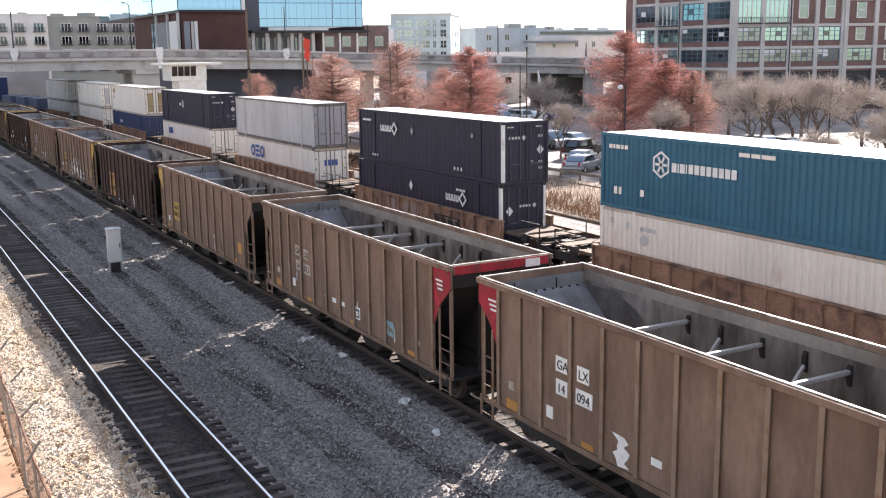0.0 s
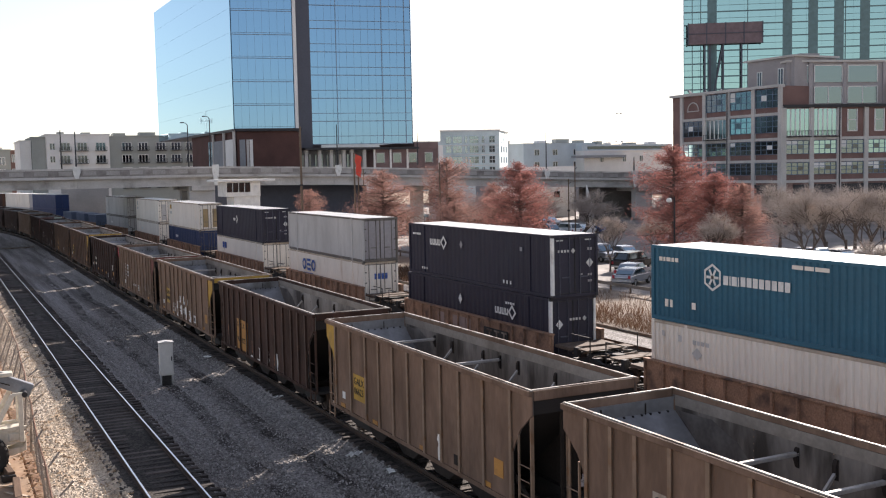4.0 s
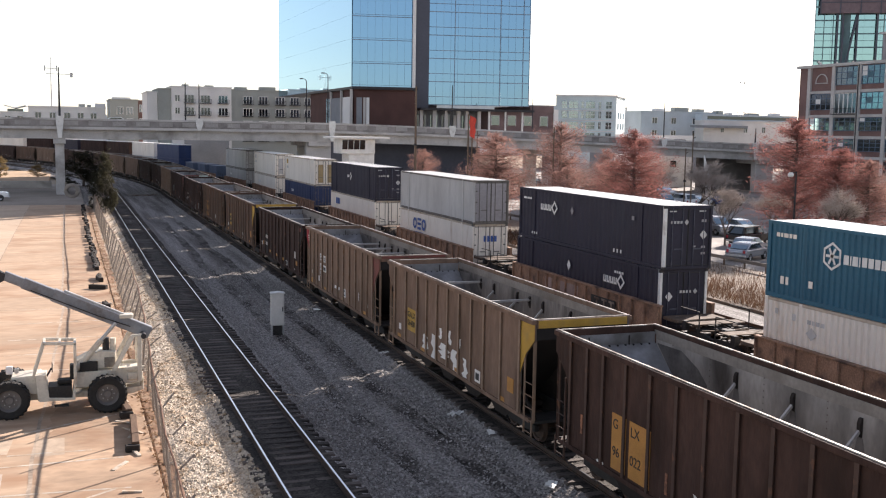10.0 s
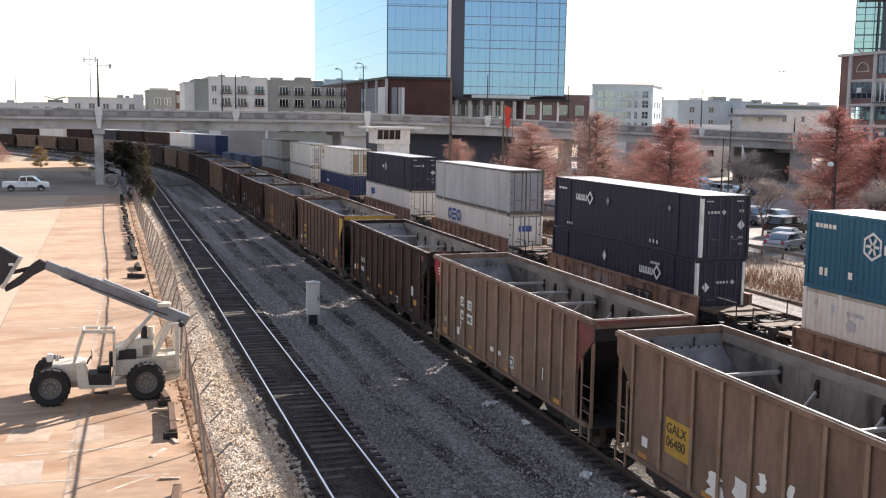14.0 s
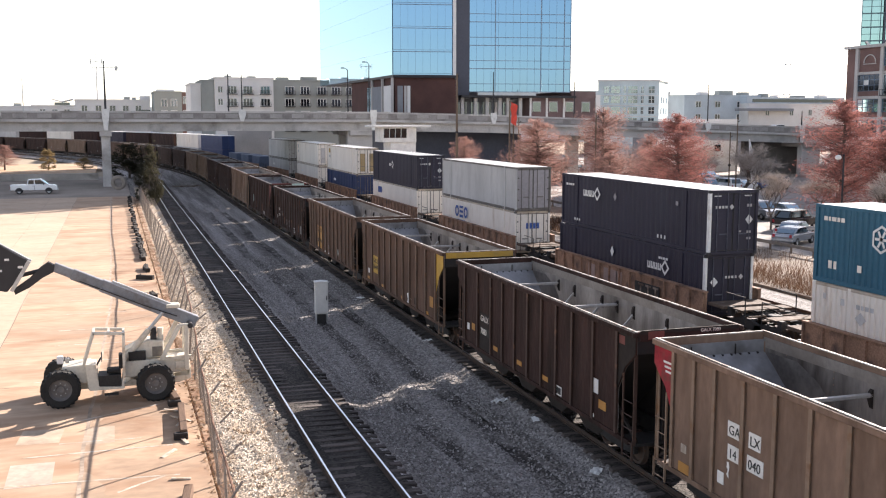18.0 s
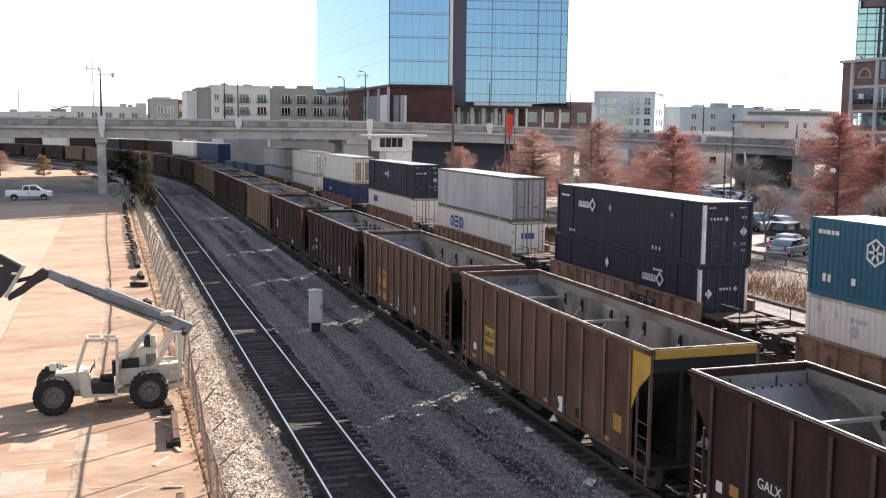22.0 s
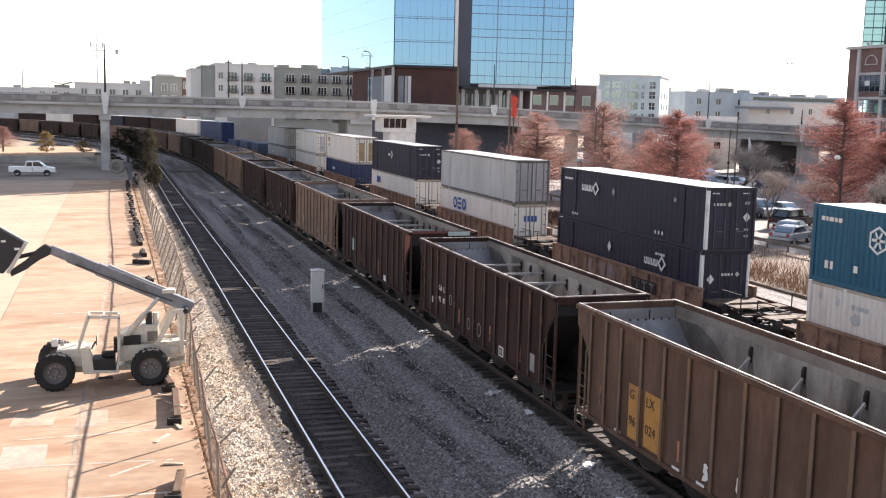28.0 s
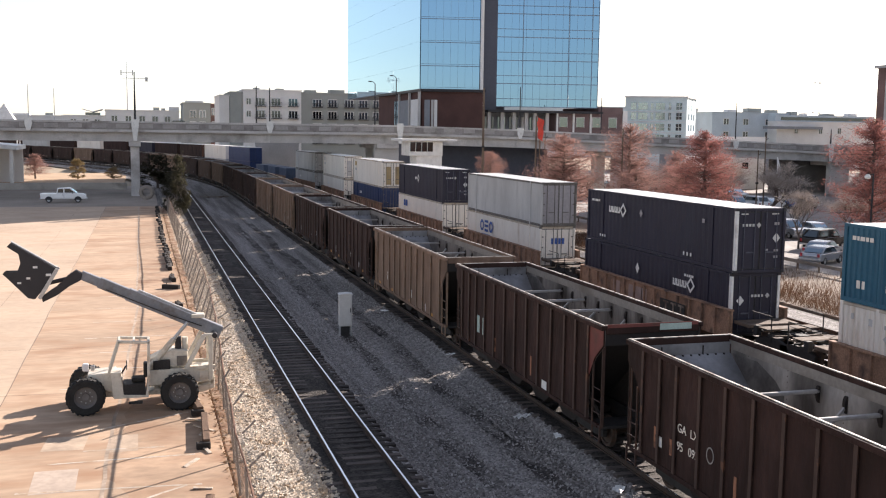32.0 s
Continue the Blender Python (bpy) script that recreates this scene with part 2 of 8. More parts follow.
GLASS = glass_mat("tower glass", (0.185, 0.33, 0.475), 0.03)
GLASSDK = glass_mat("window glass", (0.1, 0.115, 0.125), 0.1)
GLASSLT = glass_mat("pale window glass", (0.2, 0.25, 0.255), 0.12)
GLASSAQ = glass_mat("aqua tower glass", (0.25, 0.385, 0.375), 0.05)
GLASSFLAT = glass_mat("blue-grey window glass", (0.24, 0.3, 0.315), 0.12)
TEALBAND = mat("grey-teal floor edge", (0.12, 0.2, 0.21), 0.6)
PENT = mat("grey-mauve cladding", (0.33, 0.31, 0.315), 0.85, fine=(6, 0.1), broad=(0.3, 0.15))
GLASSGR = glass_mat("green glass", (0.28, 0.43, 0.43), 0.05)
MULLION = mat("dark mullion", (0.13, 0.18, 0.25), 0.5, 0.3)
TOWERBAND = mat("blue-grey mullion", (0.2, 0.27, 0.35), 0.5, 0.3)
SLATE = mat("slate metal panel", (0.075, 0.08, 0.105), 0.5, 0.2, fine=(3, 0.1), broad=(0.2, 0.1))
POLE = mat("wood pole", (0.15, 0.11, 0.08), 0.9, stretch=(3, 3, 0.3))
METALDK = mat("dark lamp metal", (0.035, 0.035, 0.04), 0.5, 0.4)
GALV = mat("galvanised steel", (0.45, 0.45, 0.45), 0.5, 0.7, fine=(20, 0.15), broad=(2, 0.2))
RUBBER = mat("tyre rubber", (0.022, 0.021, 0.02), 0.85, fine=(20, 0.3), broad=(3, 0.3))
CREAMP = mat("machine cream paint", (0.62, 0.57, 0.48), 0.55, fine=(12, 0.08), broad=(1.5, 0.15), stain=((0.36, 0.27, 0.19), 2.5, 0.55, 0.75))
BOOM = mat("boom grey paint", (0.20, 0.21, 0.23), 0.5, 0.2, fine=(12, 0.1), broad=(1.5, 0.2), stain=((0.12, 0.1, 0.09), 2.5, 0.55, 0.75))
CABINET = mat("grey cabinet paint", (0.55, 0.54, 0.52), 0.5, fine=(12, 0.05), broad=(1.5, 0.1))
REDFAB = mat("red fabric", (0.75, 0.09, 0.06), 0.8)
BARK = mat("bark", (0.12, 0.095, 0.08), 0.95, fine=(20, 0.3), broad=(3, 0.3))
RUSTLEAF = leaf_mat("russet needles", (0.285, 0.135, 0.118), (0.35, 0.15, 0.13))
RUSTLEAF2 = leaf_mat("dull russet needles", (0.34, 0.205, 0.175), (0.38, 0.22, 0.185))
# Twigs are lighter than real wood: distance haze is put in.
TWIG = mat("bare twigs", (0.46, 0.395, 0.35), 0.95, bump=None)
EVERG = leaf_mat("dull green leaves", (0.042, 0.04, 0.028), (0.055, 0.05, 0.028))
SHRUB = leaf_mat("dry shrub leaves", (0.27, 0.2, 0.11), (0.25, 0.18, 0.08))
STRAW = leaf_mat("dry grass", (0.095, 0.056, 0.037), (0.085, 0.047, 0.029))
# Near-black: the shade of backlit faces is put into the colour.
DEBRIS = mat("dark timber", (0.028, 0.023, 0.02), 0.95, fine=(12, 0.3), broad=(2, 0.3))
ASPHALT = mat("asphalt", (0.29, 0.245, 0.205), 0.9, fine=(6, 0.2), broad=(0.15, 0.25))
SEAL = mat("crack sealant", (0.12, 0.085, 0.065), 0.8)
LINE = mat("worn line paint", (0.52, 0.45, 0.37), 0.8, fine=(9, 0.15), broad=(1.5, 0.3), stain=((0.4, 0.29, 0.2), 3, 0.45, 0.6))
CARW = mat("white car paint", (0.86, 0.86, 0.85), 0.25, 0.0, fine=(5, 0.02), broad=(1, 0.03), bump=None)
CARG = mat("silver car paint", (0.4, 0.42, 0.45), 0.25, 0.6, fine=(5, 0.02), broad=(1, 0.03), bump=None)
CARK = mat("black car paint", (0.02, 0.02, 0.022), 0.2, 0.1, fine=(5, 0.02), broad=(1, 0.03), bump=None)


# ---- mesh helpers ----
class MB:
    """A growing list of vertices and faces."""

    def __init__(self):
        self.v, self.f = [], []

    def add(self, vs, fs):
        o = len(self.v)
        self.v += [tuple(p) for p in vs]
        self.f += [[i + o for i in q] for q in fs]
        return self

    def box(self, x0, x1, y0, y1, z0, z1, m=None):
        vs = [Vector((x, y, z)) for z in (z0, z1) for y in (y0, y1) for x in (x0, x1)]
        if m:
            vs = [m @ p for p in vs]
        return self.add(vs, [(0, 2, 3, 1), (4, 5, 7, 6), (0, 1, 5, 4), (1, 3, 7, 5), (3, 2, 6, 7), (2, 0, 4, 6)])

    def bar(self, a, b, w, h=None, up=(0, 0, 1)):
        """A square bar from a to b."""
        a, b = Vector(a), Vector(b)
        h = h or w
        d = (b - a).normalized()
        s = d.cross(Vector(up))
        if s.length < 1e-3:
            s = d.cross(Vector((1, 0, 0)))
        s.normalize()
        t = s.cross(d)
        vs = [p + s * i * w / 2 + t * j * h / 2 for p in (a, b) for i, j in ((-1, -1), (1, -1), (1, 1), (-1, 1))]
        return self.add(vs, [(3, 2, 1, 0), (4, 5, 6, 7), (0, 1, 5, 4), (1, 2, 6, 5), (2, 3, 7, 6), (3, 0, 4, 7)])

    def tube(self, a, b, r0, r1=None, n=8):
        """A round bar from a to b, tapered from r0 to r1."""
        a, b = Vector(a), Vector(b)
        r1 = r0 if r1 is None else r1
        d = (b - a).normalized()
        s = d.cross(Vector((0, 0, 1)))
        if s.length < 1e-3:
            s = Vector((1, 0, 0))
        s.normalize()
        t = s.cross(d)
        ang = [2 * math.pi * i / n for i in range(n)]
        vs = [p + (s * math.cos(c) + t * math.sin(c)) * r for p, r in ((a, r0), (b, r1)) for c in ang]
        fs = [(i, (i + 1) % n, n + (i + 1) % n, n + i) for i in range(n)]
        return self.add(vs, fs + [tuple(range(n - 1, -1, -1)), tuple(range(n, 2 * n))])

    def prism(self, poly, d0, d1, axis="x"):
        """A polygon swept along an axis; for x the polygon is (y, z), for y (x, z), for z (x, y)."""
        put = {"x": lambda d, p: (d, p[0], p[1]), "y": lambda d, p: (p[0], d, p[1]), "z": lambda d, p: (p[0], p[1], d)}[axis]
        n = len(poly)
        vs = [put(d, p) for d in (d0, d1) for p in poly]
        fs = [(i, (i + 1) % n, n + (i + 1) % n, n + i) for i in range(n)]
        return self.add(vs, fs + [tuple(range(n - 1, -1, -1)), tuple(range(n, 2 * n))])

    def revolve(self, prof, n=20, axis="x", c=(0, 0, 0)):
        """A profile of (radius, along) turned about an axis through c."""
        vs = []
        for i in range(n):
            a = 2 * math.pi * i / n
            for r, h in prof:
                p = {"x": (h, r * math.cos(a), r * math.sin(a)), "y": (r * math.cos(a), h, r * math.sin(a)), "z": (r * math.cos(a), r * math.sin(a), h)}[axis]
                vs.append((p[0] + c[0], p[1] + c[1], p[2] + c[2]))
        k = len(prof)
        return self.add(vs, [(i * k + j, ((i + 1) % n) * k + j, ((i + 1) % n) * k + j + 1, i * k + j + 1) for i in range(n) for j in range(k - 1)])

    def mesh(self, name, material, bevel=0.0, smooth=False):
        me = bpy.data.meshes.new(name)
        me.from_pydata(self.v, [], self.f)
        bm = bmesh.new()
        bm.from_mesh(me)
        bmesh.ops.recalc_face_normals(bm, faces=bm.faces)
        if bevel:
            es = [e for e in bm.edges if len(e.link_faces) == 2 and e.calc_face_angle(0) > 0.6]
            bmesh.ops.bevel(bm, geom=es, offset=bevel, segments=1, affect="EDGES", clamp_overlap=True)
        if smooth:
            for q in bm.faces:
                q.smooth = True
        bm.to_mesh(me)
        bm.free()
        me.materials.append(material)
        return me


def part(name, mb, material, parent=None, label="", bevel=0.0, smooth=False):
    ob = new(name, mb.mesh(name, material, bevel, smooth))
    if parent:
        ob.parent = parent
    return tagged(ob, label)


def root(name, label, category, group="", at=None, kind=""):
    ob = new(name)
    ob.empty_display_size = 0.3
    if at is not None:
        ob.matrix_basis = at
    return tagged(ob, label, category, group, kind)


def again(name, like, parent, m):
    """One more object on the mesh of another."""
    ob = new(name, like.data)
    ob.parent = parent
    ob.matrix_basis = m
    return ob


def repaint(ob, swaps):
    """Gives a copied thing its own paint: object-level slots in place of the mesh's."""
    for o in (ob, *ob.children_recursive):
        for s in o.material_slots:
            if s.material in swaps:
                to = swaps[s.material]
                s.link = "OBJECT"
                s.material = to


def text(words, size, material, parent, m, name="lettering", label=""):
    cu = bpy.data.curves.new(name, "FONT")
    cu.body, cu.size, cu.extrude = words, size, 0.004
    tmp = new(name, cu)
    me = bpy.data.meshes.new_from_object(tmp)
    bpy.data.objects.remove(tmp)
    me.materials.append(material)
    ob = new(name, me)
    ob.parent = parent
    ob.matrix_basis = m
    return tagged(ob, label)


# ---- the line of the tracks: straight, then a long bend to the left ----
BEND, RADIUS, MID = 150.0, 370.0, 13.83


def along(s, x0):
    """Place and heading (degrees) at distance s along the line, on the track at x0."""
    if s <= BEND:
        return x0, s, 0.0
    a = (s - BEND) / RADIUS
    r = RADIUS + x0 - MID
    return MID - RADIUS + r * math.cos(a), BEND + r * math.sin(a), math.degrees(a)


TRACKS = (("near", 5.8, 0.0), ("middle", 13.83, -0.08), ("stack", 27.1, -0.3), ("far", 31.8, -0.3))


def bed_height(x0):
    """Height of the ballast across the line."""
    z = -0.55
    for _, c, top in TRACKS:
        d = abs(x0 - c)
        z = max(z, top - 0.21 - max(0.0, d - 1.22) * 0.42)
    return max(z, -0.36) if x0 < 4.6 else z


RUTS = (9.17, 10.87)


def bed_surface(x0, s):
    """Height of the ballast at a place, with its unevenness and the two wheel ruts."""
    z = bed_height(x0) + 0.05 * noise.noise((x0 * 0.9, s * 0.25, 0)) + 0.025 * noise.noise((x0 * 2.3, s * 1.7, 3))
    if x0 < 2.2:
        z -= 0.14
    if 7.4 < x0 < 12.2:
        for rut in RUTS:
            z -= 0.1 * math.exp(-((x0 - rut - rut_drift(rut, s)) / 0.3) ** 2)
        z += 0.07 * max(0.0, noise.noise((x0 * 1.4, s * 0.6, 9)))
    return z


def rut_drift(rut, s):
    return 0.45 * noise.noise((s * 0.1, rut, 3))


# Limestone bed; sunlight is also put into its pale colour.
PALEBED = gravel("limestone bed paled for sunlight", (0.42, 0.355, 0.285), (0.315, 0.235, 0.16), 15.0, (0.8, 0.3, 0.5))
DIRT = mat("rusty dirt", (0.25, 0.14, 0.082), 0.95, fine=(7, 0.3), broad=(0.6, 0.35), stain=((0.4, 0.285, 0.195), 1.2, 0.48, 0.62))
RUT = gravel("oily gravel", (0.16, 0.146, 0.136), (0.058, 0.05, 0.046), 15.0, (1.6, 0.7, 0.5))
CINDER = gravel("fouled and shaded ballast", (0.055, 0.047, 0.041), (0.028, 0.024, 0.021), 14.0, (0.9, 0.2, 0.5))
# Cladding lifted paler: distance haze is put into its colour.
AQUACLAD = mat("aqua cladding paled by haze", (0.6, 0.7, 0.715), 0.6, fine=(3, 0.06), broad=(0.2, 0.12))
# Brick colour with distance haze mixed in.
WINGBRICK = mat("brick turned mauve by haze", (0.17, 0.115, 0.113), 0.9, fine=(12, 0.2), broad=(0.4, 0.2), bump=(14, 0.2))
# Far cladding: the blue-grey paleness is painted haze.
HAZE = mat("blue-grey cladding paled by haze", (0.5, 0.56, 0.6), 0.7, fine=(3, 0.06), broad=(0.2, 0.12))
NET = mat("weathered fence wire", (0.27, 0.235, 0.205), 0.7, 0.3)
SIGN = mat("mauve sign panel", (0.17, 0.125, 0.135), 0.7)
FADED = mat("faded stencil plate", (0.42, 0.36, 0.3), 0.7, stain=((0.3, 0.24, 0.19), 3, 0.5, 0.65))
WARM = mat("warm brown car paint", (0.118, 0.07, 0.05), 0.75, fine=(9, 0.16), broad=(0.8, 0.3), bump=(2.2, 0.35), stain=((0.075, 0.043, 0.03), 1.3, 0.46, 0.7), spec=0.2, stretch=(1, 1, 0.35))
PARAPET = mat("stained concrete", (0.29, 0.268, 0.255), 0.88, fine=(6, 0.15), broad=(0.4, 0.3), bump=(30, 0.2), stain=((0.16, 0.14, 0.13), 0.5, 0.5, 0.72))
BLOCKWALL = mat("painted block wall", (0.24, 0.25, 0.27), 0.85, fine=(4, 0.1), broad=(0.3, 0.15))
PANEL = mat("pale concrete panel", (0.36, 0.338, 0.322), 0.88, fine=(6, 0.15), broad=(0.4, 0.25), bump=(30, 0.2))
DULLRED = mat("faded red paint", (0.17, 0.05, 0.042), 0.65, stain=((0.11, 0.045, 0.035), 2, 0.5, 0.7))
STRUT = mat("bright worn struts", (0.42, 0.4, 0.38), 0.45, 0.3, fine=(12, 0.15), broad=(2, 0.2))
HUB = mat("dusty wheel rim", (0.165, 0.15, 0.14), 0.7, 0.1)
DECKING = mat("weathered deck plate", (0.23, 0.19, 0.155), 0.75, 0.1, fine=(9, 0.25), broad=(1.5, 0.4), stain=((0.09, 0.06, 0.042), 2, 0.44, 0.6))
# Soot, plus the shade under the sloping car ends, put into the colour.
SOOTSHADE = mat("sooty steel with shade painted in", (0.024, 0.021, 0.02), 0.8, 0.1)
SERVICE = mat("brown gravel road", (0.2, 0.157, 0.122), 0.95, fine=(4, 0.25), broad=(0.3, 0.35))
YARD = mat("grey yard paving", (0.27, 0.245, 0.225), 0.9, fine=(4, 0.15), broad=(0.15, 0.3))
RIBTAN = mat("worn tan rib", (0.235, 0.16, 0.112), 0.6, fine=(7, 0.12), broad=(1.2, 0.25), bump=(12, 0.1), stain=((0.2, 0.11, 0.06), 2.5, 0.55, 0.68))
RIBDARK = mat("worn oxide rib", (0.06, 0.034, 0.026), 0.6, fine=(7, 0.15), broad=(1.2, 0.3), bump=(12, 0.1), stain=((0.15, 0.07, 0.04), 2.5, 0.6, 0.7))
RIBWARM = mat("worn brown rib", (0.14, 0.092, 0.065), 0.6, fine=(7, 0.12), broad=(1.2, 0.25), bump=(12, 0.1), stain=((0.19, 0.1, 0.055), 2.5, 0.56, 0.68))
SLOPE = mat("smooth slope sheet", (0.26, 0.262, 0.272), 0.36, 0.25, fine=(7, 0.12), broad=(0.7, 0.3), bump=(4, 0.15), stain=((0.11, 0.104, 0.1), 0.8, 0.5, 0.7))
PINK = mat("rust-pink primer", (0.36, 0.16, 0.09), 0.8, stain=((0.1, 0.05, 0.035), 4, 0.5, 0.62))
PIPE = mat("rusty pipe", (0.16, 0.085, 0.055), 0.8, 0.2, fine=(20, 0.3), broad=(2, 0.3))
LITTER = leaf_mat("dry leaves", (0.33, 0.23, 0.14), (0.22, 0.13, 0.065))
RODDARK = mat("dull door steel", (0.16, 0.145, 0.13), 0.6, 0.3, fine=(12, 0.2), broad=(1.5, 0.3))
DIRTYCREAM = mat("soiled off-white paint", (0.5, 0.42, 0.33), 0.65, fine=(8, 0.1), broad=(0.8, 0.25), stain=((0.25, 0.16, 0.1), 2.0, 0.55, 0.75))
NAVYROD = mat("blue-grey door rod", (0.075, 0.08, 0.105), 0.5, 0.3, fine=(12, 0.2), broad=(1.5, 0.3))
WALKWAY = mat("grimy walkway steel", (0.12, 0.088, 0.068), 0.8, 0.1, fine=(9, 0.3), broad=(1.5, 0.4), stain=((0.19, 0.155, 0.13), 2.4, 0.54, 0.66), spec=0.15)
SLATEBLUE = mat("slate-blue box paint", (0.085, 0.11, 0.16), 0.6, fine=(8, 0.1), broad=(0.6, 0.2))
# Grime, plus underframe and car-end shade, put into one dark colour.
GRIMESHADE = mat("grimy steel with underframe shade painted in", (0.024, 0.018, 0.015), 0.85, 0.1, fine=(9, 0.3), broad=(1.2, 0.35))
DARKSMUDGE = mat("dark smudged steel", (0.095, 0.088, 0.084), 0.6, 0.1, fine=(9, 0.25), broad=(1.2, 0.4), stain=((0.19, 0.178, 0.168), 1.1, 0.48, 0.7))
TIMBER = mat("rusty-brown timber", (0.13, 0.078, 0.05), 0.95, fine=(12, 0.3), broad=(2, 0.35), stretch=(3, 0.4, 3))
LIPBAND = mat("scoured wall lip with skylight put in", (0.25, 0.225, 0.2), 0.6, 0.1, fine=(9, 0.15), broad=(0.6, 0.2), bump=(6, 0.2), stain=((0.15, 0.125, 0.105), 0.7, 0.5, 0.75), spec=0.3)
PALEWALL = mat("pale scoured lining", (0.31, 0.29, 0.27), 0.58, 0.1, fine=(9, 0.15), broad=(0.6, 0.35), bump=(6, 0.25), stain=((0.06, 0.052, 0.047), 0.75, 0.4, 0.68), spec=0.3, stretch=(1, 1, 0.42))


# ---- ground ----
def ground():
    mb = MB()
    xs = [-3000, -600, -200, -60, -20, 3.2, 20, 60, 200, 600, 3000]
    ys = [-3000, -600, -100, 0, 60, 120, 250, 600, 3000]
    for y in ys:
        for x in xs:
            mb.v.append((x, y, -0.75))
    n = len(xs)
    mb.f = [(j * n + i, j * n + i + 1, (j + 1) * n + i + 1, (j + 1) * n + i) for j in range(len(ys) - 1) for i in range(n - 1)]
    tagged(part("ground", mb, EARTH), "bare earth reaching to the horizon", "ground", kind="structure")
    # ballast bed along the bend
    xs = [1.95 + 0.2 * i for i in range(168)]
    ss = [4 + 0.5 * i for i in range(180)] + [94 + 3 * i for i in range(110)]
    mb = MB()
    for s in ss:
        for x0 in xs:
            x, y, _ = along(s, x0)
            z = bed_surface(x0, s)
            mb.v.append((x, y, z))
    n = len(xs)
    mb.f = [(j * n + i, j * n + i + 1, (j + 1) * n + i + 1, (j + 1) * n + i) for j in range(len(ss) - 1) for i in range(n - 1)]
    tagged(part("track_bed", mb, BALLAST, smooth=True), "grey crushed-stone ballast with dark drifts", "ballast", kind="structure")
    # pale rubble by the fence, and oily ballast within the running tracks; under the coal train its width paints shade
    for name, label, x0, x1, lift, m, s1 in (("dirt_verge", "brown dirt and litter under the fence", 2.22, 2.72, 0.012, DIRT, 131), ("rubble_bed", "limestone rubble strip beside the fence, sunlight put in its colour", 2.62, 4.6, 0.02, PALEBED, 149), ("fouled_bed", "dark ballast in a track, oily and with painted shade under cars", 4.55, 7.05, 0.012, CINDER, 330), ("fouled_bed", "dark ballast in a track, oily and with painted shade under cars", 12.5, 15.3, 0.012, CINDER, 330), ("wheel_rut", "dark oily rut along the ballast", 8.85, 9.5, 0.0, RUT, 110), ("wheel_rut", "dark oily rut along the ballast", 10.55, 11.2, 0.0, RUT, 110)):
        mb = MB()
        n = 13
        ss = [4 + 1.0 * i for i in range(int(s1 - 4))]
        for s in ss:
            for i in range(n):
                e = 0.16 * noise.noise((s * 0.7, i, x0)) if i in (0, n - 1) and x0 > 2 else 0
                if name == "wheel_rut":
                    e = rut_drift(RUTS[0] if x0 < 10 else RUTS[1], s) + (0.55 * noise.noise((s * 0.5, i, x0)) + 0.3 * noise.noise((s * 1.9, i, x0)) if i in (0, n - 1) else 0)
                xx = x0 + (x1 - x0) * i / (n - 1) + e
                x, y, _ = along(s, xx)
                mb.v.append((x, y, bed_surface(xx, s) + lift + (0.02 if 0 < i < n - 1 else -0.03)))
        mb.f = [(j * n + i, j * n + i + 1, (j + 1) * n + i + 1, (j + 1) * n + i) for j in range(len(ss) - 1) for i in range(n - 1)]
        tagged(part(name, mb, m, smooth=True), label, "ballast", kind="structure")
    # the yard's concrete lot
    mb = MB()
    mb.box(-90, 2.2, -30, 131, -0.8, -0.3)
    tagged(part("lot", mb, LOT), "sunlit tan concrete lot with worn stains", "lot", kind="structure")
    mb = MB()
    mb.box(-120, 1.9, 131.01, 178, -0.8, -0.31)
    tagged(part("road", mb, ASPHALT), "asphalt drive under the overpass", "road", kind="structure")


def rails():
    for name, c, top in TRACKS:
        st = root("track", f"steel rails of the {name} track on timber ties", "track", "tracks", kind="structure")
        for side in (-0.755, 0.755):
            web, head = MB(), MB()
            ss = [0, 50, 100, 150] + [150 + 7 * i for i in range(1, 36)]
            for a, b in zip(ss, ss[1:]):
                pa, pb = along(a, c + side), along(b, c + side)
                A, B = Vector((pa[0], pa[1], top)), Vector((pb[0], pb[1], top))
                dz = Vector((0, 0, 1))
                web.bar(A - dz * 0.085, B - dz * 0.085, 0.03, 0.14)
                web.bar(A - dz * 0.155, B - dz * 0.155, 0.13, 0.03)
                web.bar(A - dz * 0.022, B - dz * 0.022, 0.074, 0.036)
                head.bar(A - dz * 0.002, B - dz * 0.002, 0.05, 0.006)
            r = part("rail", web, RAIL, st)
            part("running_surface", head, RAIL if name == "far" else RAILTOP, r, "rusty rail head" if name == "far" else "polished bright rail head")


# ---- hopper cars ----
CL, CW, CT, CB = 13.98, 1.58, 3.9, 0.98


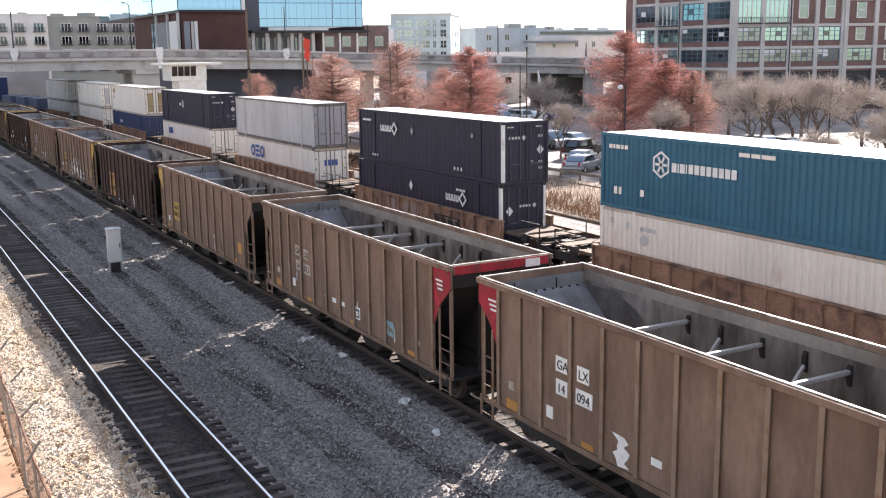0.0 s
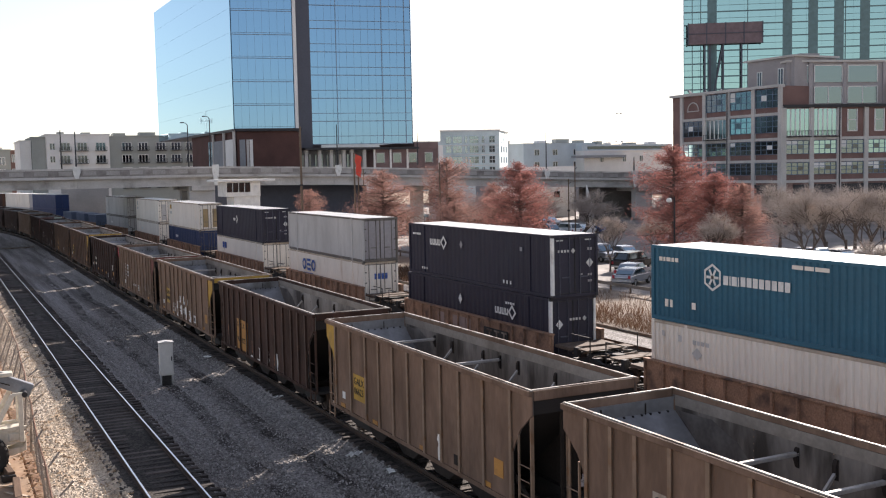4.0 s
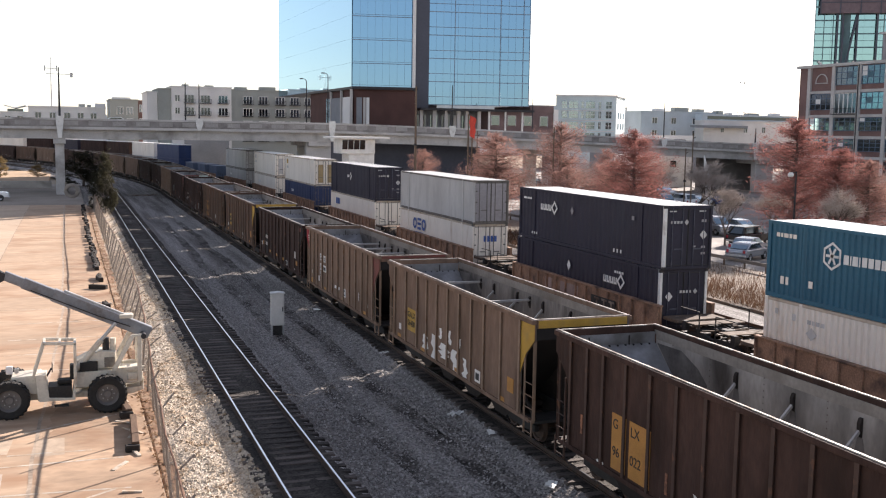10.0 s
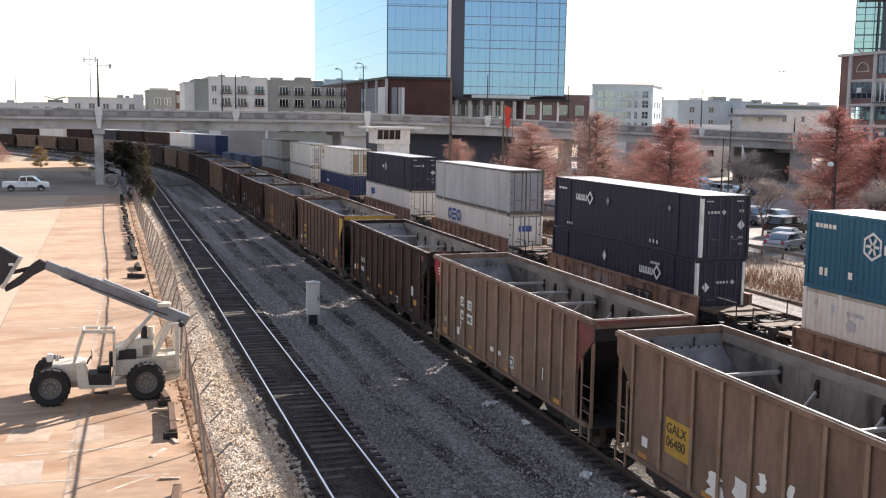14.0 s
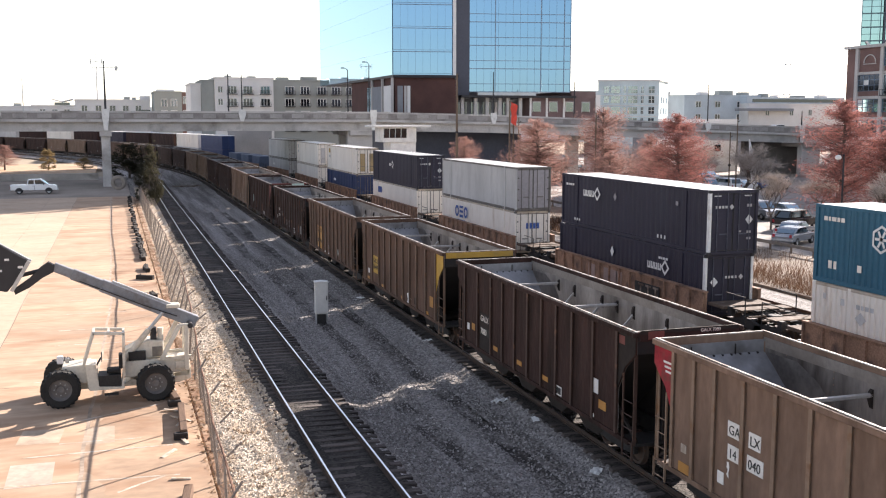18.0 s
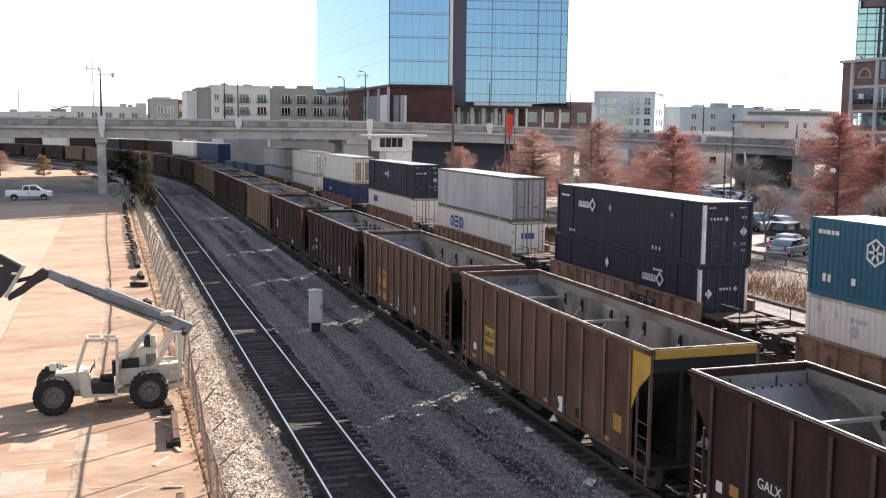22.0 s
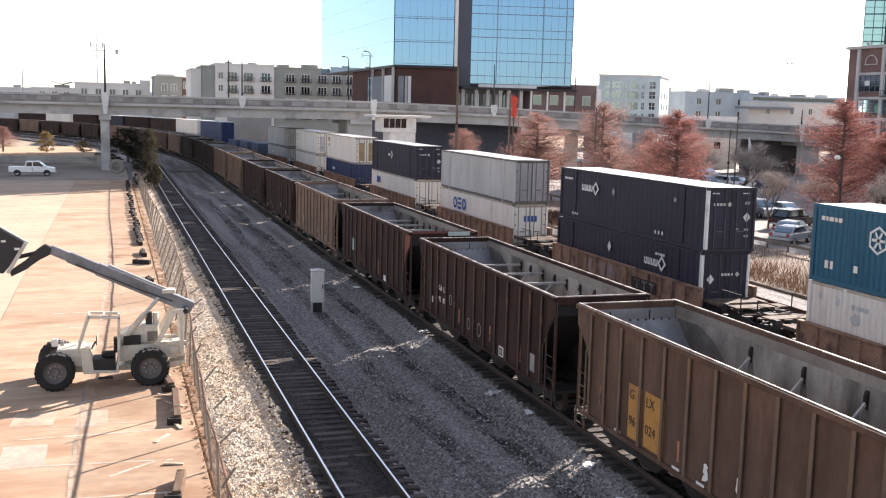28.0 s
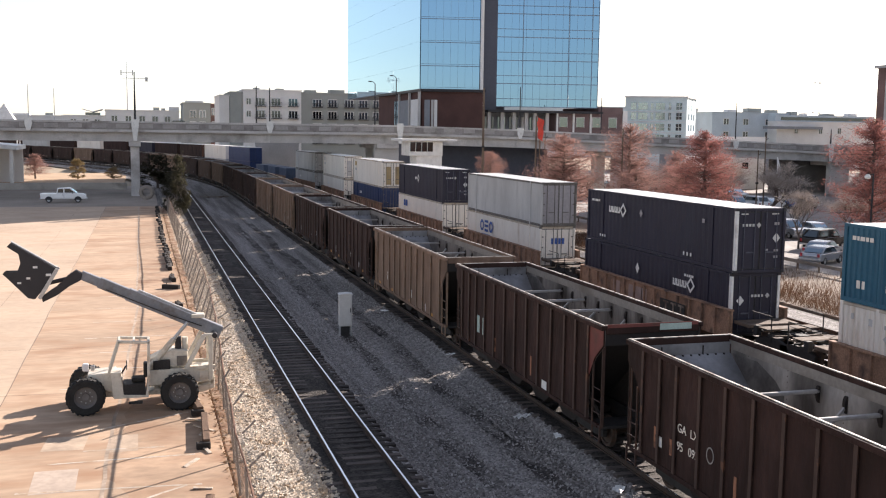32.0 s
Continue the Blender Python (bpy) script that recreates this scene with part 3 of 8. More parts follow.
def hopper_car(ribs, bays, beams=(), far=False):
    """Open-top steel coal hopper, its middle at the origin, rail level at 0. ribs: places of the side stakes; bays: of the slanting struts inside; beams: of the beams across."""
    car = root("hopper_car", "open-top steel coal hopper car", "hopper car", "coal train")
    h = CL / 2
    side = [(-h, CT - 0.1), (-h, CT - 0.6), (-h + 0.55, CT - 1.05), (-h + 0.95, CT - 1.7), (-h + 0.95, CB), (h - 0.95, CB), (h - 0.95, CT - 1.7), (h - 0.55, CT - 1.05), (h, CT - 0.6), (h, CT - 0.1)]
    for sx_ in (-1, 1):
        mb = MB().prism(side, sx_ * (CW - 0.09), sx_ * (CW - 0.06))
        part("side_panel", mb, TAN, car)
        sill = MB().box(sx_ * (CW - 0.09) - 0.05, sx_ * (CW - 0.09) + 0.05, -h + 0.3, h - 0.3, CB - 0.13, CB - 0.01)
        sill.box(sx_ * (CW - 0.06) - 0.05, sx_ * (CW - 0.06) + 0.05, -h + 0.95, h - 0.95, CB - 0.03, CB + 0.01)
        part("side_sill", sill, TAN, car)
    # side stakes: a web and a proud flange, with a foot and a head gusset
    rib = MB().box(-0.078, 0, -0.014, 0.014, CB, CT - 0.13)
    rib.box(-0.092, -0.078, -0.056, 0.056, CB + 0.01, CT - 0.12)
    rib.prism([(-0.05, CB), (0.05, CB), (0.014, CB + 0.2), (-0.014, CB + 0.2)], -0.077, -0.002)
    riveted = MB().add(rib.v, rib.f)
    for i in range(17):
        z = CB + 0.25 + 0.15 * i
        riveted.box(0.018, 0.027, 0.075, 0.1, z - 0.014, z + 0.014)
    made = {}
    for i, y in enumerate(ribs):
        for k, turn in ((-1, 0),) if far else ((-1, 0), (1, 180)):
            m = pose(k * (CW - 0.085), y, 0, 0, 0, turn)
            plain = far or i % 2
            if plain not in made:
                made[plain] = part("side_rib", rib if plain else riveted, RIBTAN, car)
                made[plain].matrix_basis = m
            else:
                again("side_rib", made[plain], car, m)
    # top rim: two long chords, two end chords
    for k in (-1, 1):
        part("top_chord", MB().box(k * (CW - 0.05) - 0.07, k * (CW - 0.05) + 0.07, -h, h, CT - 0.15, CT - 0.02), TAN, car, bevel=0.012)
        part("rim_edge", MB().box(k * (CW - 0.085) - 0.03, k * (CW - 0.085) + 0.03, -h + 0.01, h - 0.01, CT - 0.022, CT + 0.004), RIM, car, "bright worn top edge")
        part("end_chord", MB().box(-CW + 0.13, CW - 0.13, k * (h - 0.06) - 0.07, k * (h - 0.06) + 0.07, CT - 0.26, CT - 0.02), TAN, car, bevel=0.012)
        part("end_edge", MB().box(-CW + 0.13, CW - 0.13, k * (h - 0.085) - 0.03, k * (h - 0.085) + 0.03, CT - 0.022, CT + 0.003), RIM, car, "bright worn top edge")
    # inside: walls and sloping ends, and the hopper ridges
    mb = MB()
    w = CW - 0.1
    for k in (-1, 1):
        mb.prism(side, k * w, k * (w - 0.01))
    part("liner", mb, STEEL, car, "dull grey worn steel lining")
    for k in (-1, 1):
        pts = [(k * (h - 0.1), CT - 0.2), (k * (h - 0.1), CT - 0.55), (k * (h - 3.3), CB - 0.1), (k * (h - 3.36), CB - 0.08), (k * (h - 0.16), CT - 0.5), (k * (h - 0.16), CT - 0.2)]
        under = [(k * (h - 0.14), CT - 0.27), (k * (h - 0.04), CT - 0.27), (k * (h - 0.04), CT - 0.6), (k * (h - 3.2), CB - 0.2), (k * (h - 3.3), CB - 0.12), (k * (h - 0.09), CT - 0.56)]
        # Near-black underside: shade of the open car end is in the colour.
        part("end_slope", MB().prism(under, -w + 0.03, w - 0.03), SOOTSHADE, car, "underside of the sloping end, soot and shade in its colour")
        part("slope_sheet", MB().prism(pts, -w + 0.012, w - 0.012), SLOPE, car, "smooth sloping end sheet")
        if not far:
            mb = MB()
            for i in range(11):
                x = -1.25 + 0.25 * i
                mb.box(x - 0.022, x + 0.022, k * (h - 0.19) - 0.025, k * (h - 0.19) + 0.025, CT - 0.55, CT - 0.5)
            part("bolt_row", mb, SOOTSHADE, car, "row of dark bolts along the slope's top")
    if not far:
        rr = random.Random(41)
        for k in (-1, 1):
            edge = [(h - 0.35, CT - 0.45), (h - 1.5, CT - 0.5), (h - 2.1, CT - 0.85), (h - 2.5, CT - 1.2), (h - 2.75, CT - 1.6), (h - 3.1, CT - 2.0), (h - 3.4, CB + 0.1), (h - 2.6, CB + 0.1)]
            edge = [(k * (y + rr.uniform(-0.18, 0.18)), z + rr.uniform(-0.08, 0.08)) for y, z in edge]
            part("coal_smudge", MB().prism(edge, w - 0.016, w - 0.0125), DARKSMUDGE, car, "dark ragged patch on the wall beside the slope")
        if not beams:
            for y in bays:
                part("drip_stain", MB().prism([(y + 0.09, CT - 0.93), (y - 0.07, CT - 0.93), (y - 0.16, CT - 1.3), (y - 0.1, CT - 1.9), (y + 0.02, CT - 2.3), (y + 0.13, CT - 1.8), (y + 0.18, CT - 1.4)], w - 0.016, w - 0.0125), DARKSMUDGE, car, "dark drip below a bracket")
    mb = MB()
    for c in (-2.35, 0, 2.35):
        mb.prism([(c - 0.9, CB - 0.1), (c, CB + 0.85), (c + 0.9, CB - 0.1)], -w + 0.014, w - 0.014)
    part("ridge_floor", mb, STEEL, car)
    # Chute colour holds shade; wide on the far side to stop sun.
    for c in (-3.6, -1.2, 1.2, 3.6):
        part("hopper_chute", MB().prism([(c - 1.19, CB - 0.06), (c - 1.19, CB - 0.22), (c - 0.42, 0.26), (c + 0.42, 0.26), (c + 1.19, CB - 0.22), (c + 1.19, CB - 0.06)], -w + 0.42, w - 0.1), GRIMESHADE, car, bevel=0.02)
    # Upper band: paled by wear and by skylight put into its colour.
    for k in (-1, 1):
        part("inner_band", MB().box(min(k * (w - 0.022), k * (w - 0.012)), max(k * (w - 0.022), k * (w - 0.012)), -h + 0.2, h - 0.2, CT - 0.4, CT - 0.15), LIPBAND, car, "pale upper band, scoured and with skylight put in")
    # slanting struts and beams, each held by a bracket on the wall
    for y in bays:
        mb = MB()
        for k in (-1, 1):
            mb.bar((k * (w - 0.05), y, CT - 0.78), (0, y, CB + 0.62), 0.06)
        part("wall_strut", mb, STRUT, car)
    for y in beams:
        part("cross_beam", MB().box(-w + 0.01, w - 0.01, y - 0.05, y + 0.05, CT - 0.68, CT - 0.59), STRUT, car, "bright worn cross beam", bevel=0.015)
    for y in () if far else sorted((*bays, *beams)):
        g = MB().prism([(w - 0.002, CT - 0.5), (w - 0.05, CT - 0.52), (w - 0.085, CT - 0.62), (w - 0.085, CT - 0.74), (w - 0.03, CT - 0.9), (w - 0.002, CT - 0.94)], y - 0.05, y + 0.05, "y")
        part("brace_bracket", g, GRIMESHADE, car)
    # Sill made deeper to keep sunlight off the ground under the car.
    part("centre_sill", MB().prism([(-h - 0.1, 0.78), (-h + 0.4, 0.78), (-h + 0.9, 0.3), (h - 0.9, 0.3), (h - 0.4, 0.78), (h + 0.1, 0.78), (h + 0.1, 1.12), (-h - 0.1, 1.12)], -0.15, 0.15), BLACK, car)
    # ends: posts, ladder, coupler, platform
    for k in (-1, 1):
        for x in (-CW + 0.12, -0.62, 0.62, CW - 0.12):
            y = k * (h - 0.1)
            p = MB().box(x - 0.045, x + 0.045, min(y, y + k * 0.015), max(y, y + k * 0.015), CB - 0.1, CT - 0.26)
            p.box(x - 0.012, x + 0.012, min(y, y - k * 0.09), max(y, y - k * 0.09), CB - 0.1, CT - 0.26)
            # Inner end posts are darkened: shade between the cars is in their colour.
            part("end_post", p, GRIMESHADE if abs(x) < 1 else RIBTAN, car)
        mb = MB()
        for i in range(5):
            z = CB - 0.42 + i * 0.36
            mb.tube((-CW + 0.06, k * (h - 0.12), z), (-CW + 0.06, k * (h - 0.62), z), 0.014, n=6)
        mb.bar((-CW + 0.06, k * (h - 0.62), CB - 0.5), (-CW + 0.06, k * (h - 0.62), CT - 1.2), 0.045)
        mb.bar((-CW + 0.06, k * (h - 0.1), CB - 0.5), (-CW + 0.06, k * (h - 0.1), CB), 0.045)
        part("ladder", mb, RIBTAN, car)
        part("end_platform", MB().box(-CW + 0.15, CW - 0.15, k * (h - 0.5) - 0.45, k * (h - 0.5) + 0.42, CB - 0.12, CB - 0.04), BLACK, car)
        # Web added, and run down low, to stop sun through the car gap.
        part("slope_web", MB().prism([(k * (h - 0.3), 0.3), (k * (h - 0.3), CT - 0.8), (k * (h - 2.95), CB - 0.05), (k * (h - 2.95), 0.3)], -0.015, 0.015), GRIMESHADE, car, "added web under the sloping end that stops sunlight")
        part("slope_brace", MB().bar((-CW + 0.2, k * (h - 0.12), CB), (-CW + 0.2, k * (h - 1.7), CB + 1.0), 0.07).bar((CW - 0.2, k * (h - 0.12), CB), (CW - 0.2, k * (h - 1.7), CB + 1.0), 0.07), GRIMESHADE, car)
        mb = MB().box(-0.1, 0.1, k * (h + 0.28) - 0.24, k * (h + 0.28) + 0.22, 0.72, 0.92)
        mb.box(-0.16, 0.16, k * (h + 0.42) - 0.09, k * (h + 0.42) + 0.09, 0.66, 0.98)
        part("coupler", mb, BLACK, car, bevel=0.02)
        bogie = MB()
        yc = k * (h - 2.0)
        for x in (-0.98, 0.98):
            bogie.prism([(yc - 1.15, 0.36), (yc - 1.15, 0.56), (yc - 0.4, 0.72), (yc + 0.4, 0.72), (yc + 1.15, 0.56), (yc + 1.15, 0.36), (yc + 0.45, 0.3), (yc - 0.45, 0.3)], x - 0.07, x + 0.07)
        bogie.box(-0.95, 0.95, yc - 0.2, yc + 0.2, 0.42, 0.68)
        bo = part("bogie", bogie, BLACK, car, bevel=0.02)
        for dy in (-0.86, 0.86):
            ws = MB()
            for x in (-0.755, 0.755):
                s_ = 1 if x > 0 else -1
                ws.revolve([(0.0, x - s_ * 0.06), (0.475, x - s_ * 0.06), (0.475, x - s_ * 0.035), (0.45, x - s_ * 0.03), (0.44, x + s_ * 0.07), (0.36, x + s_ * 0.07), (0.34, x + s_ * 0.02), (0.12, x + s_ * 0.04), (0.1, x + s_ * 0.12), (0.0, x + s_ * 0.12)], 20)
            ws.tube((-0.9, 0, 0), (0.9, 0, 0), 0.08, n=8)
            o = part("wheelset", ws, RAIL, bo)
            o.matrix_basis = pose(0, yc + dy, 0.45)
            WHEELS.append((o, yc + dy))
    return car


WHEELS = []
PITCH, FIRST, SPEED = 15.32, 21.77, 4.195
# cars that stand a little ahead of or behind their place, and lower ones
SLACK = {7: -0.42, 10: 0.15, 11: 0.3, 12: 0.4}
SQUAT = {7: 0.985, 10: 0.97, 11: 0.985}


def panel_at(y, z):
    """Pose of a mark on the camera side of a car: y along the car from its middle, z above the rail."""
    return pose(-CW + 0.052, y, z, 90, 0, -90)


def plate(car, y0, y1, z0, z1, material, name="plate", label=""):
    part(name, MB().box(-CW + 0.046, -CW + 0.058, y0, y1, z0, z1), material, car, label)


def corner(car, k, material):
    """Painted triangle at a side's upper end, and the painted end chord."""
    h = CL / 2
    part("painted_corner", MB().prism([(k * (h - 0.02), CT - 0.14), (k * (h - 0.02), CT - 0.62), (k * (h - 0.55), CT - 1.07), (k * (h - 0.93), CT - 1.72), (k * (h - 0.93), CT - 0.14)], -CW + 0.046, -CW + 0.056), material, car)
    part("painted_chord", MB().box(-CW + 0.16, CW - 0.16, k * (h + 0.012) - 0.006, k * (h + 0.012) + 0.006, CT - 0.25 if material in (RED, YELLOW) else CT - 0.13, CT - 0.03), material, car)


def patches(car, seed, y0, y1, n, material, zlo, zhi, w=0.3, hgt=0.7):
    """Scraps of worn lettering and paint: ragged runs of strokes, each run one mark."""
    r = random.Random(seed)
    for i in range(n):
        y = y0 + (y1 - y0) * (i + 0.5) / n
        z = r.uniform(zlo, zhi)
        a, b = w * r.uniform(0.6, 1.2), hgt * r.uniform(0.5, 1.1)
        m = 7
        left = [(y + a * (r.uniform(0.1, 0.55)), z - b / 2 + b * j / (m - 1) + r.uniform(-0.03, 0.03)) for j in range(m)]
        right = [(y - a * (r.uniform(0.1, 0.55)), z - b / 2 + b * j / (m - 1) + r.uniform(-0.03, 0.03)) for j in range(m)]
        mb = MB()
        for j in range(m - 1):
            mb.add([(-CW + 0.047, *p) for p in (left[j], right[j], right[j + 1], left[j + 1])], [(0, 1, 2, 3)])
        part("paint_patch", mb, material, car, "ragged patch of worn paint")


CARS = []


def coal_train():
    wide = [-6.04, -4.65] + [-3.3 + 1.1 * i for i in range(7)] + [4.65, 6.04]
    close = [-6.04, -5.15] + [-4.32 + 1.08 * i for i in range(9)] + [5.15, 6.04]
    tight, loose = (3.0, 0.85, -1.28), (4.3, -0.25, -4.7)
    models = {"close": hopper_car(close, (2.0, -0.25, -2.4, -3.5), tight), "wide": hopper_car(wide, (2.95, 0.8, -1.35, -3.4), loose), "far": hopper_car(close, (2.0, -2.4), tight, True), "clear": hopper_car(close, (3.1, 1.0, -1.1, -3.2))}
    fresh = dict(models)
    h = CL / 2
    tan_cars = {1, 2, 3, 5, 6, 12, 15, 16, 20, 23, 24, 28}
    brown_cars = {4, 18, 26}
    warm_cars = {8, 9, 21}
    coats = []
    for i in range(32):
        k = i + 1
        paint = TAN if k in tan_cars else WARM if k in warm_cars else BROWN if k in brown_cars else DARK
        form = "far" if k > 17 else "clear" if k in (4, 9) else "close" if k in (1, 2, 6, 10, 11) else "wide"
        car = fresh.pop(form, None) or copy_thing(models[form], pose(0, 0, 0))
        CARS.append((k, car))
        coats.append(paint)
        word = "tan" if paint is TAN else "warm brown" if paint is WARM else "brown" if paint is BROWN else "dark oxide-brown"
        tagged(car, f"open-top coal hopper car in {word} paint, empty, rolling on rails")
    for (k, car), paint in zip(CARS, coats):
        if paint is not TAN:
            repaint(car, {TAN: paint, RIBTAN: RIBWARM if paint is WARM else RIBDARK})
    by = dict(CARS)
    for k, low in SQUAT.items():
        for o in by[k].children:
            if not o.name.startswith("bogie"):
                o.matrix_basis = Matrix.Diagonal((1, 1, low, 1)) @ o.matrix_basis
    for k in (1, 2, 3, 5, 6, 8, 12, 13):
        for y in (-4.75, -0.9, 2.66) if k in (1, 2, 6) else (-4.75, -0.9, 2.66, 5.5):
            plate(by[k], y - 0.2, y + 0.2, CB + 0.03, CB + 0.16, ORANGE, "reflector", "orange reflector strip")
    for k in (4, 7, 8, 9, 10, 14, 19):
        repaint(by[k], {STEEL: PALEWALL})
    for k, words in ((1, ("GA", "LX", "14", "094")), (2, ("GA", "LX", "14", "073")), (6, ("GA", "LX", "14", "040"))):
        c = by[k]
        for w, (y, z) in zip(words, ((3.6, 2.48), (2.84, 2.45), (3.58, 1.97), (2.8, 1.95))):
            wide = 0.155 * len(w) + 0.1
            plate(c, y - wide / 2, y + wide / 2, z - 0.06, z + 0.28, FADED if k == 2 else WHITE)
            text(w, 0.29, INK, c, panel_at(y + wide / 2 - 0.05, z) @ pose(0, 0, 0.012))
        plate(c, 3.9, 4.14, 1.28, 1.55, WHITE, "placard", "small white placard")
        plate(c, 5.43, 5.66, 1.48, 1.68, FADED, "placard", "small faded placard")
        plate(c, 5.3, 5.75, 1.0, 1.24, ORANGE)
        plate(c, 0.38, 0.68, 1.4, 1.55, WHITE, "placard", "small white placard")
        corner(c, -1, DULLRED if k == 6 else RED)
        if k != 2:
            corner(c, 1, RED)
    # small white lines on the red corners, and a pale tag on the end chord
    for k, e in ((1, 1), (1, -1), (2, -1), (6, 1)):
        for j in range(3):
            yy = e * (h - 0.62)
            part("printed_bar", MB().box(-CW + 0.039, -CW + 0.047, yy - 0.2, yy + 0.16 - 0.05 * j, CT - 0.5 - 0.11 * j, CT - 0.45 - 0.11 * j), WHITE, by[k])
    for k in (1, 2):
        part("chord_tag", MB().box(0.7, 1.15, -h - 0.03, -h - 0.019, CT - 0.27, CT - 0.06), WHITE, by[k], "white tag with dark print")
    text("GALX 7080", 0.12, CREAM, by[7], pose(0.3, -h - 0.022, CT - 0.15, 90, 0, 0))
    patches(by[1], 4, 1.2, 1.95, 1, WHITE, 1.34, 1.36, 0.85, 0.85)
    for k in (1, 2, 6):
        # a framed white notice with dark print, and a small blue one
        if k != 1:
            plate(by[k], -1.42, -1.08, 1.24, 1.62, WHITE, "notice", "white notice with a dark frame")
            part("notice_print", MB().box(-CW + 0.041, -CW + 0.047, -1.37, -1.13, 1.3, 1.56), INK, by[k])
            part("notice_print", MB().box(-CW + 0.036, -CW + 0.042, -1.33, -1.17, 1.35, 1.5), WHITE, by[k])
            plate(by[k], -0.28, -0.06, 1.42, 1.56, WHITE, "placard", "small white placard")
        plate(by[k], -5.25, -5.0, 1.38, 1.54, FADED, "placard", "small faded placard")
    plate(by[2], -3.75, -3.2, 1.25, 1.68, mat("faded blue paint", (0.2, 0.33, 0.36), 0.7, stain=((0.17, 0.14, 0.11), 5, 0.5, 0.6)))
    for k, words in ((3, "GALX\n06623"), (5, "GALX\n06480"), (8, "GALX\n06449")):
        c = by[k]
        plate(c, 3.44, 4.46, 1.5, 2.36, YELLOW)
        text(words, 0.33, INK, c, panel_at(4.41, 2.02) @ pose(0, 0, 0.012))
        corner(c, 1 if k == 3 else -1, YELLOW)
        plate(c, 5.28, 5.54, 1.32, 1.56, WHITE, "placard", "small white placard")
        if k != 5:
            plate(c, -3.2, -2.9, 1.12, 1.4, GRIMESHADE, "notice", "dark stencilled notice")
        plate(c, -5.6, -5.15, 1.42, 1.86, ORANGE, "worn_patch", "worn orange patch")
    patches(by[5], 9, 2.9, -2.2, 5, WHITE, 1.3, 1.55, 0.95, 1.0)
    patches(by[5], 19, 1.2, -1.6, 3, WHITE, 1.9, 2.1, 0.35, 0.45)
    plate(by[5], -3.0, -2.55, 1.1, 1.5, WHITE, "notice", "white notice with a dark print")
    part("notice_print", MB().box(-CW + 0.041, -CW + 0.047, -2.92, -2.63, 1.18, 1.4), INK, by[5])
    patches(by[3], 7, -1.8, -2.2, 1, WHITE, 1.3, 1.4, 0.4, 0.9)
    patches(by[8], 8, -1.75, -2.15, 1, WHITE, 1.24, 1.3, 0.5, 0.8)
    for k, words in ((4, ("G\n\n96", "LX\n\n022")), (9, ("G\n\n96", "LX\n\n024"))):
        c = by[k]
        for j, w in enumerate(words):
            y0, y1 = ((3.2, 3.86), (2.12, 3.04))[j]
            plate(c, y0, y1, 1.06, 2.44, ORANGE)
            text(w, 0.34, INK, c, panel_at(y1 - 0.06, 2.08) @ pose(0, 0, 0.012))
        for y, z0, z1 in ((5.42, 1.45, 1.95), (1.42, 1.2, 1.7), (-1.9, 1.15, 1.6)):
            plate(c, y - 0.045, y + 0.045, z0, z1, PINK, "paint_stripe", "narrow rust-pink stripe")
        for y in (4.4, 1.5, 0.45):
            plate(c, y - 0.16, y + 0.16, 0.99, 1.05, WHITE, "placard", "thin white strip")
        patches(c, k, 0.9, -2.9, 3, WHITE, 1.25, 1.5, 0.3, 0.7)
    c = by[7]
    part("dark_panel", MB().box(-CW + 0.052, -CW + 0.059, 3.46, 4.46, 1.0, 2.32), GRIMESHADE, c, "grimy dark panel behind the stencils")
    for j, w in enumerate(("GALX", "7080")):
        plate(c, 3.52, 4.42, 1.98 - 0.46 * j, 2.26 - 0.46 * j, BLACK, "stencil_plate")
        text(w, 0.3, CREAM, c, panel_at(4.36, 2.01 - 0.46 * j) @ pose(0, 0, 0.014))
    for y in (2.9, 0.72, -1.38):
        plate(c, y - 0.2, y + 0.2, 1.21, 1.36, ORANGE, "reflector", "orange reflector strip")
    plate(c, 5.6, 5.82, 1.42, 1.66, WHITE, "placard", "small white placard")
    plate(c, 5.0, 5.32, 1.5, 1.74, ORANGE)
    plate(c, -2.58, -2.2, 1.02, 1.3, WHITE, "notice", "white notice with a dark frame")
    part("notice_print", MB().box(-CW + 0.041, -CW + 0.047, -2.54, -2.24, 1.06, 1.26), INK, c)
    plate(c, -4.95, -4.5, 1.72, 2.12, STUCCO, "notice", "pale worn notice")
    plate(c, -5.42, -5.0, 1.36, 1.6, ORANGE)
    plate(c, -4.72, -4.56, 1.02, 1.12, WHITE, "placard", "small white placard")
    corner(c, -1, GRIMESHADE)
    part("red_square", MB().box(-CW + 0.039, -CW + 0.0455, -6.42, -6.12, 3.4, 3.62), DULLRED, c, "faded red square")
    part("red_square", MB().box(-1.2, -0.75, -h - 0.03, -h - 0.019, CT - 0.26, CT - 0.06), DULLRED, c, "faded red square")
    corner(by[11], -1, DULLRED)
    # the last dark cars: stencils, chalk drawings and narrow rust-pink stripes
    chalk, pink = mat("grey chalk", (0.3, 0.28, 0.26), 0.8), PINK
    c = by[10]
    for w, y, z in (("GA", 4.1, 2.05), ("LX", 3.5, 2.05), ("95", 4.1, 1.6), ("092", 3.56, 1.6)):
        text(w, 0.3, CREAM, c, panel_at(y + 0.15, z) @ pose(0, 0, 0.004))
    for y, z0, z1 in ((5.35, 1.3, 1.85), (4.55, 1.35, 1.75), (1.7, 1.2, 1.75), (-1.6, 1.25, 1.8), (-4.36, 1.2, 1.75)):
        plate(c, y - 0.05, y + 0.05, z0, z1, pink, "paint_stripe", "narrow rust-pink stripe")
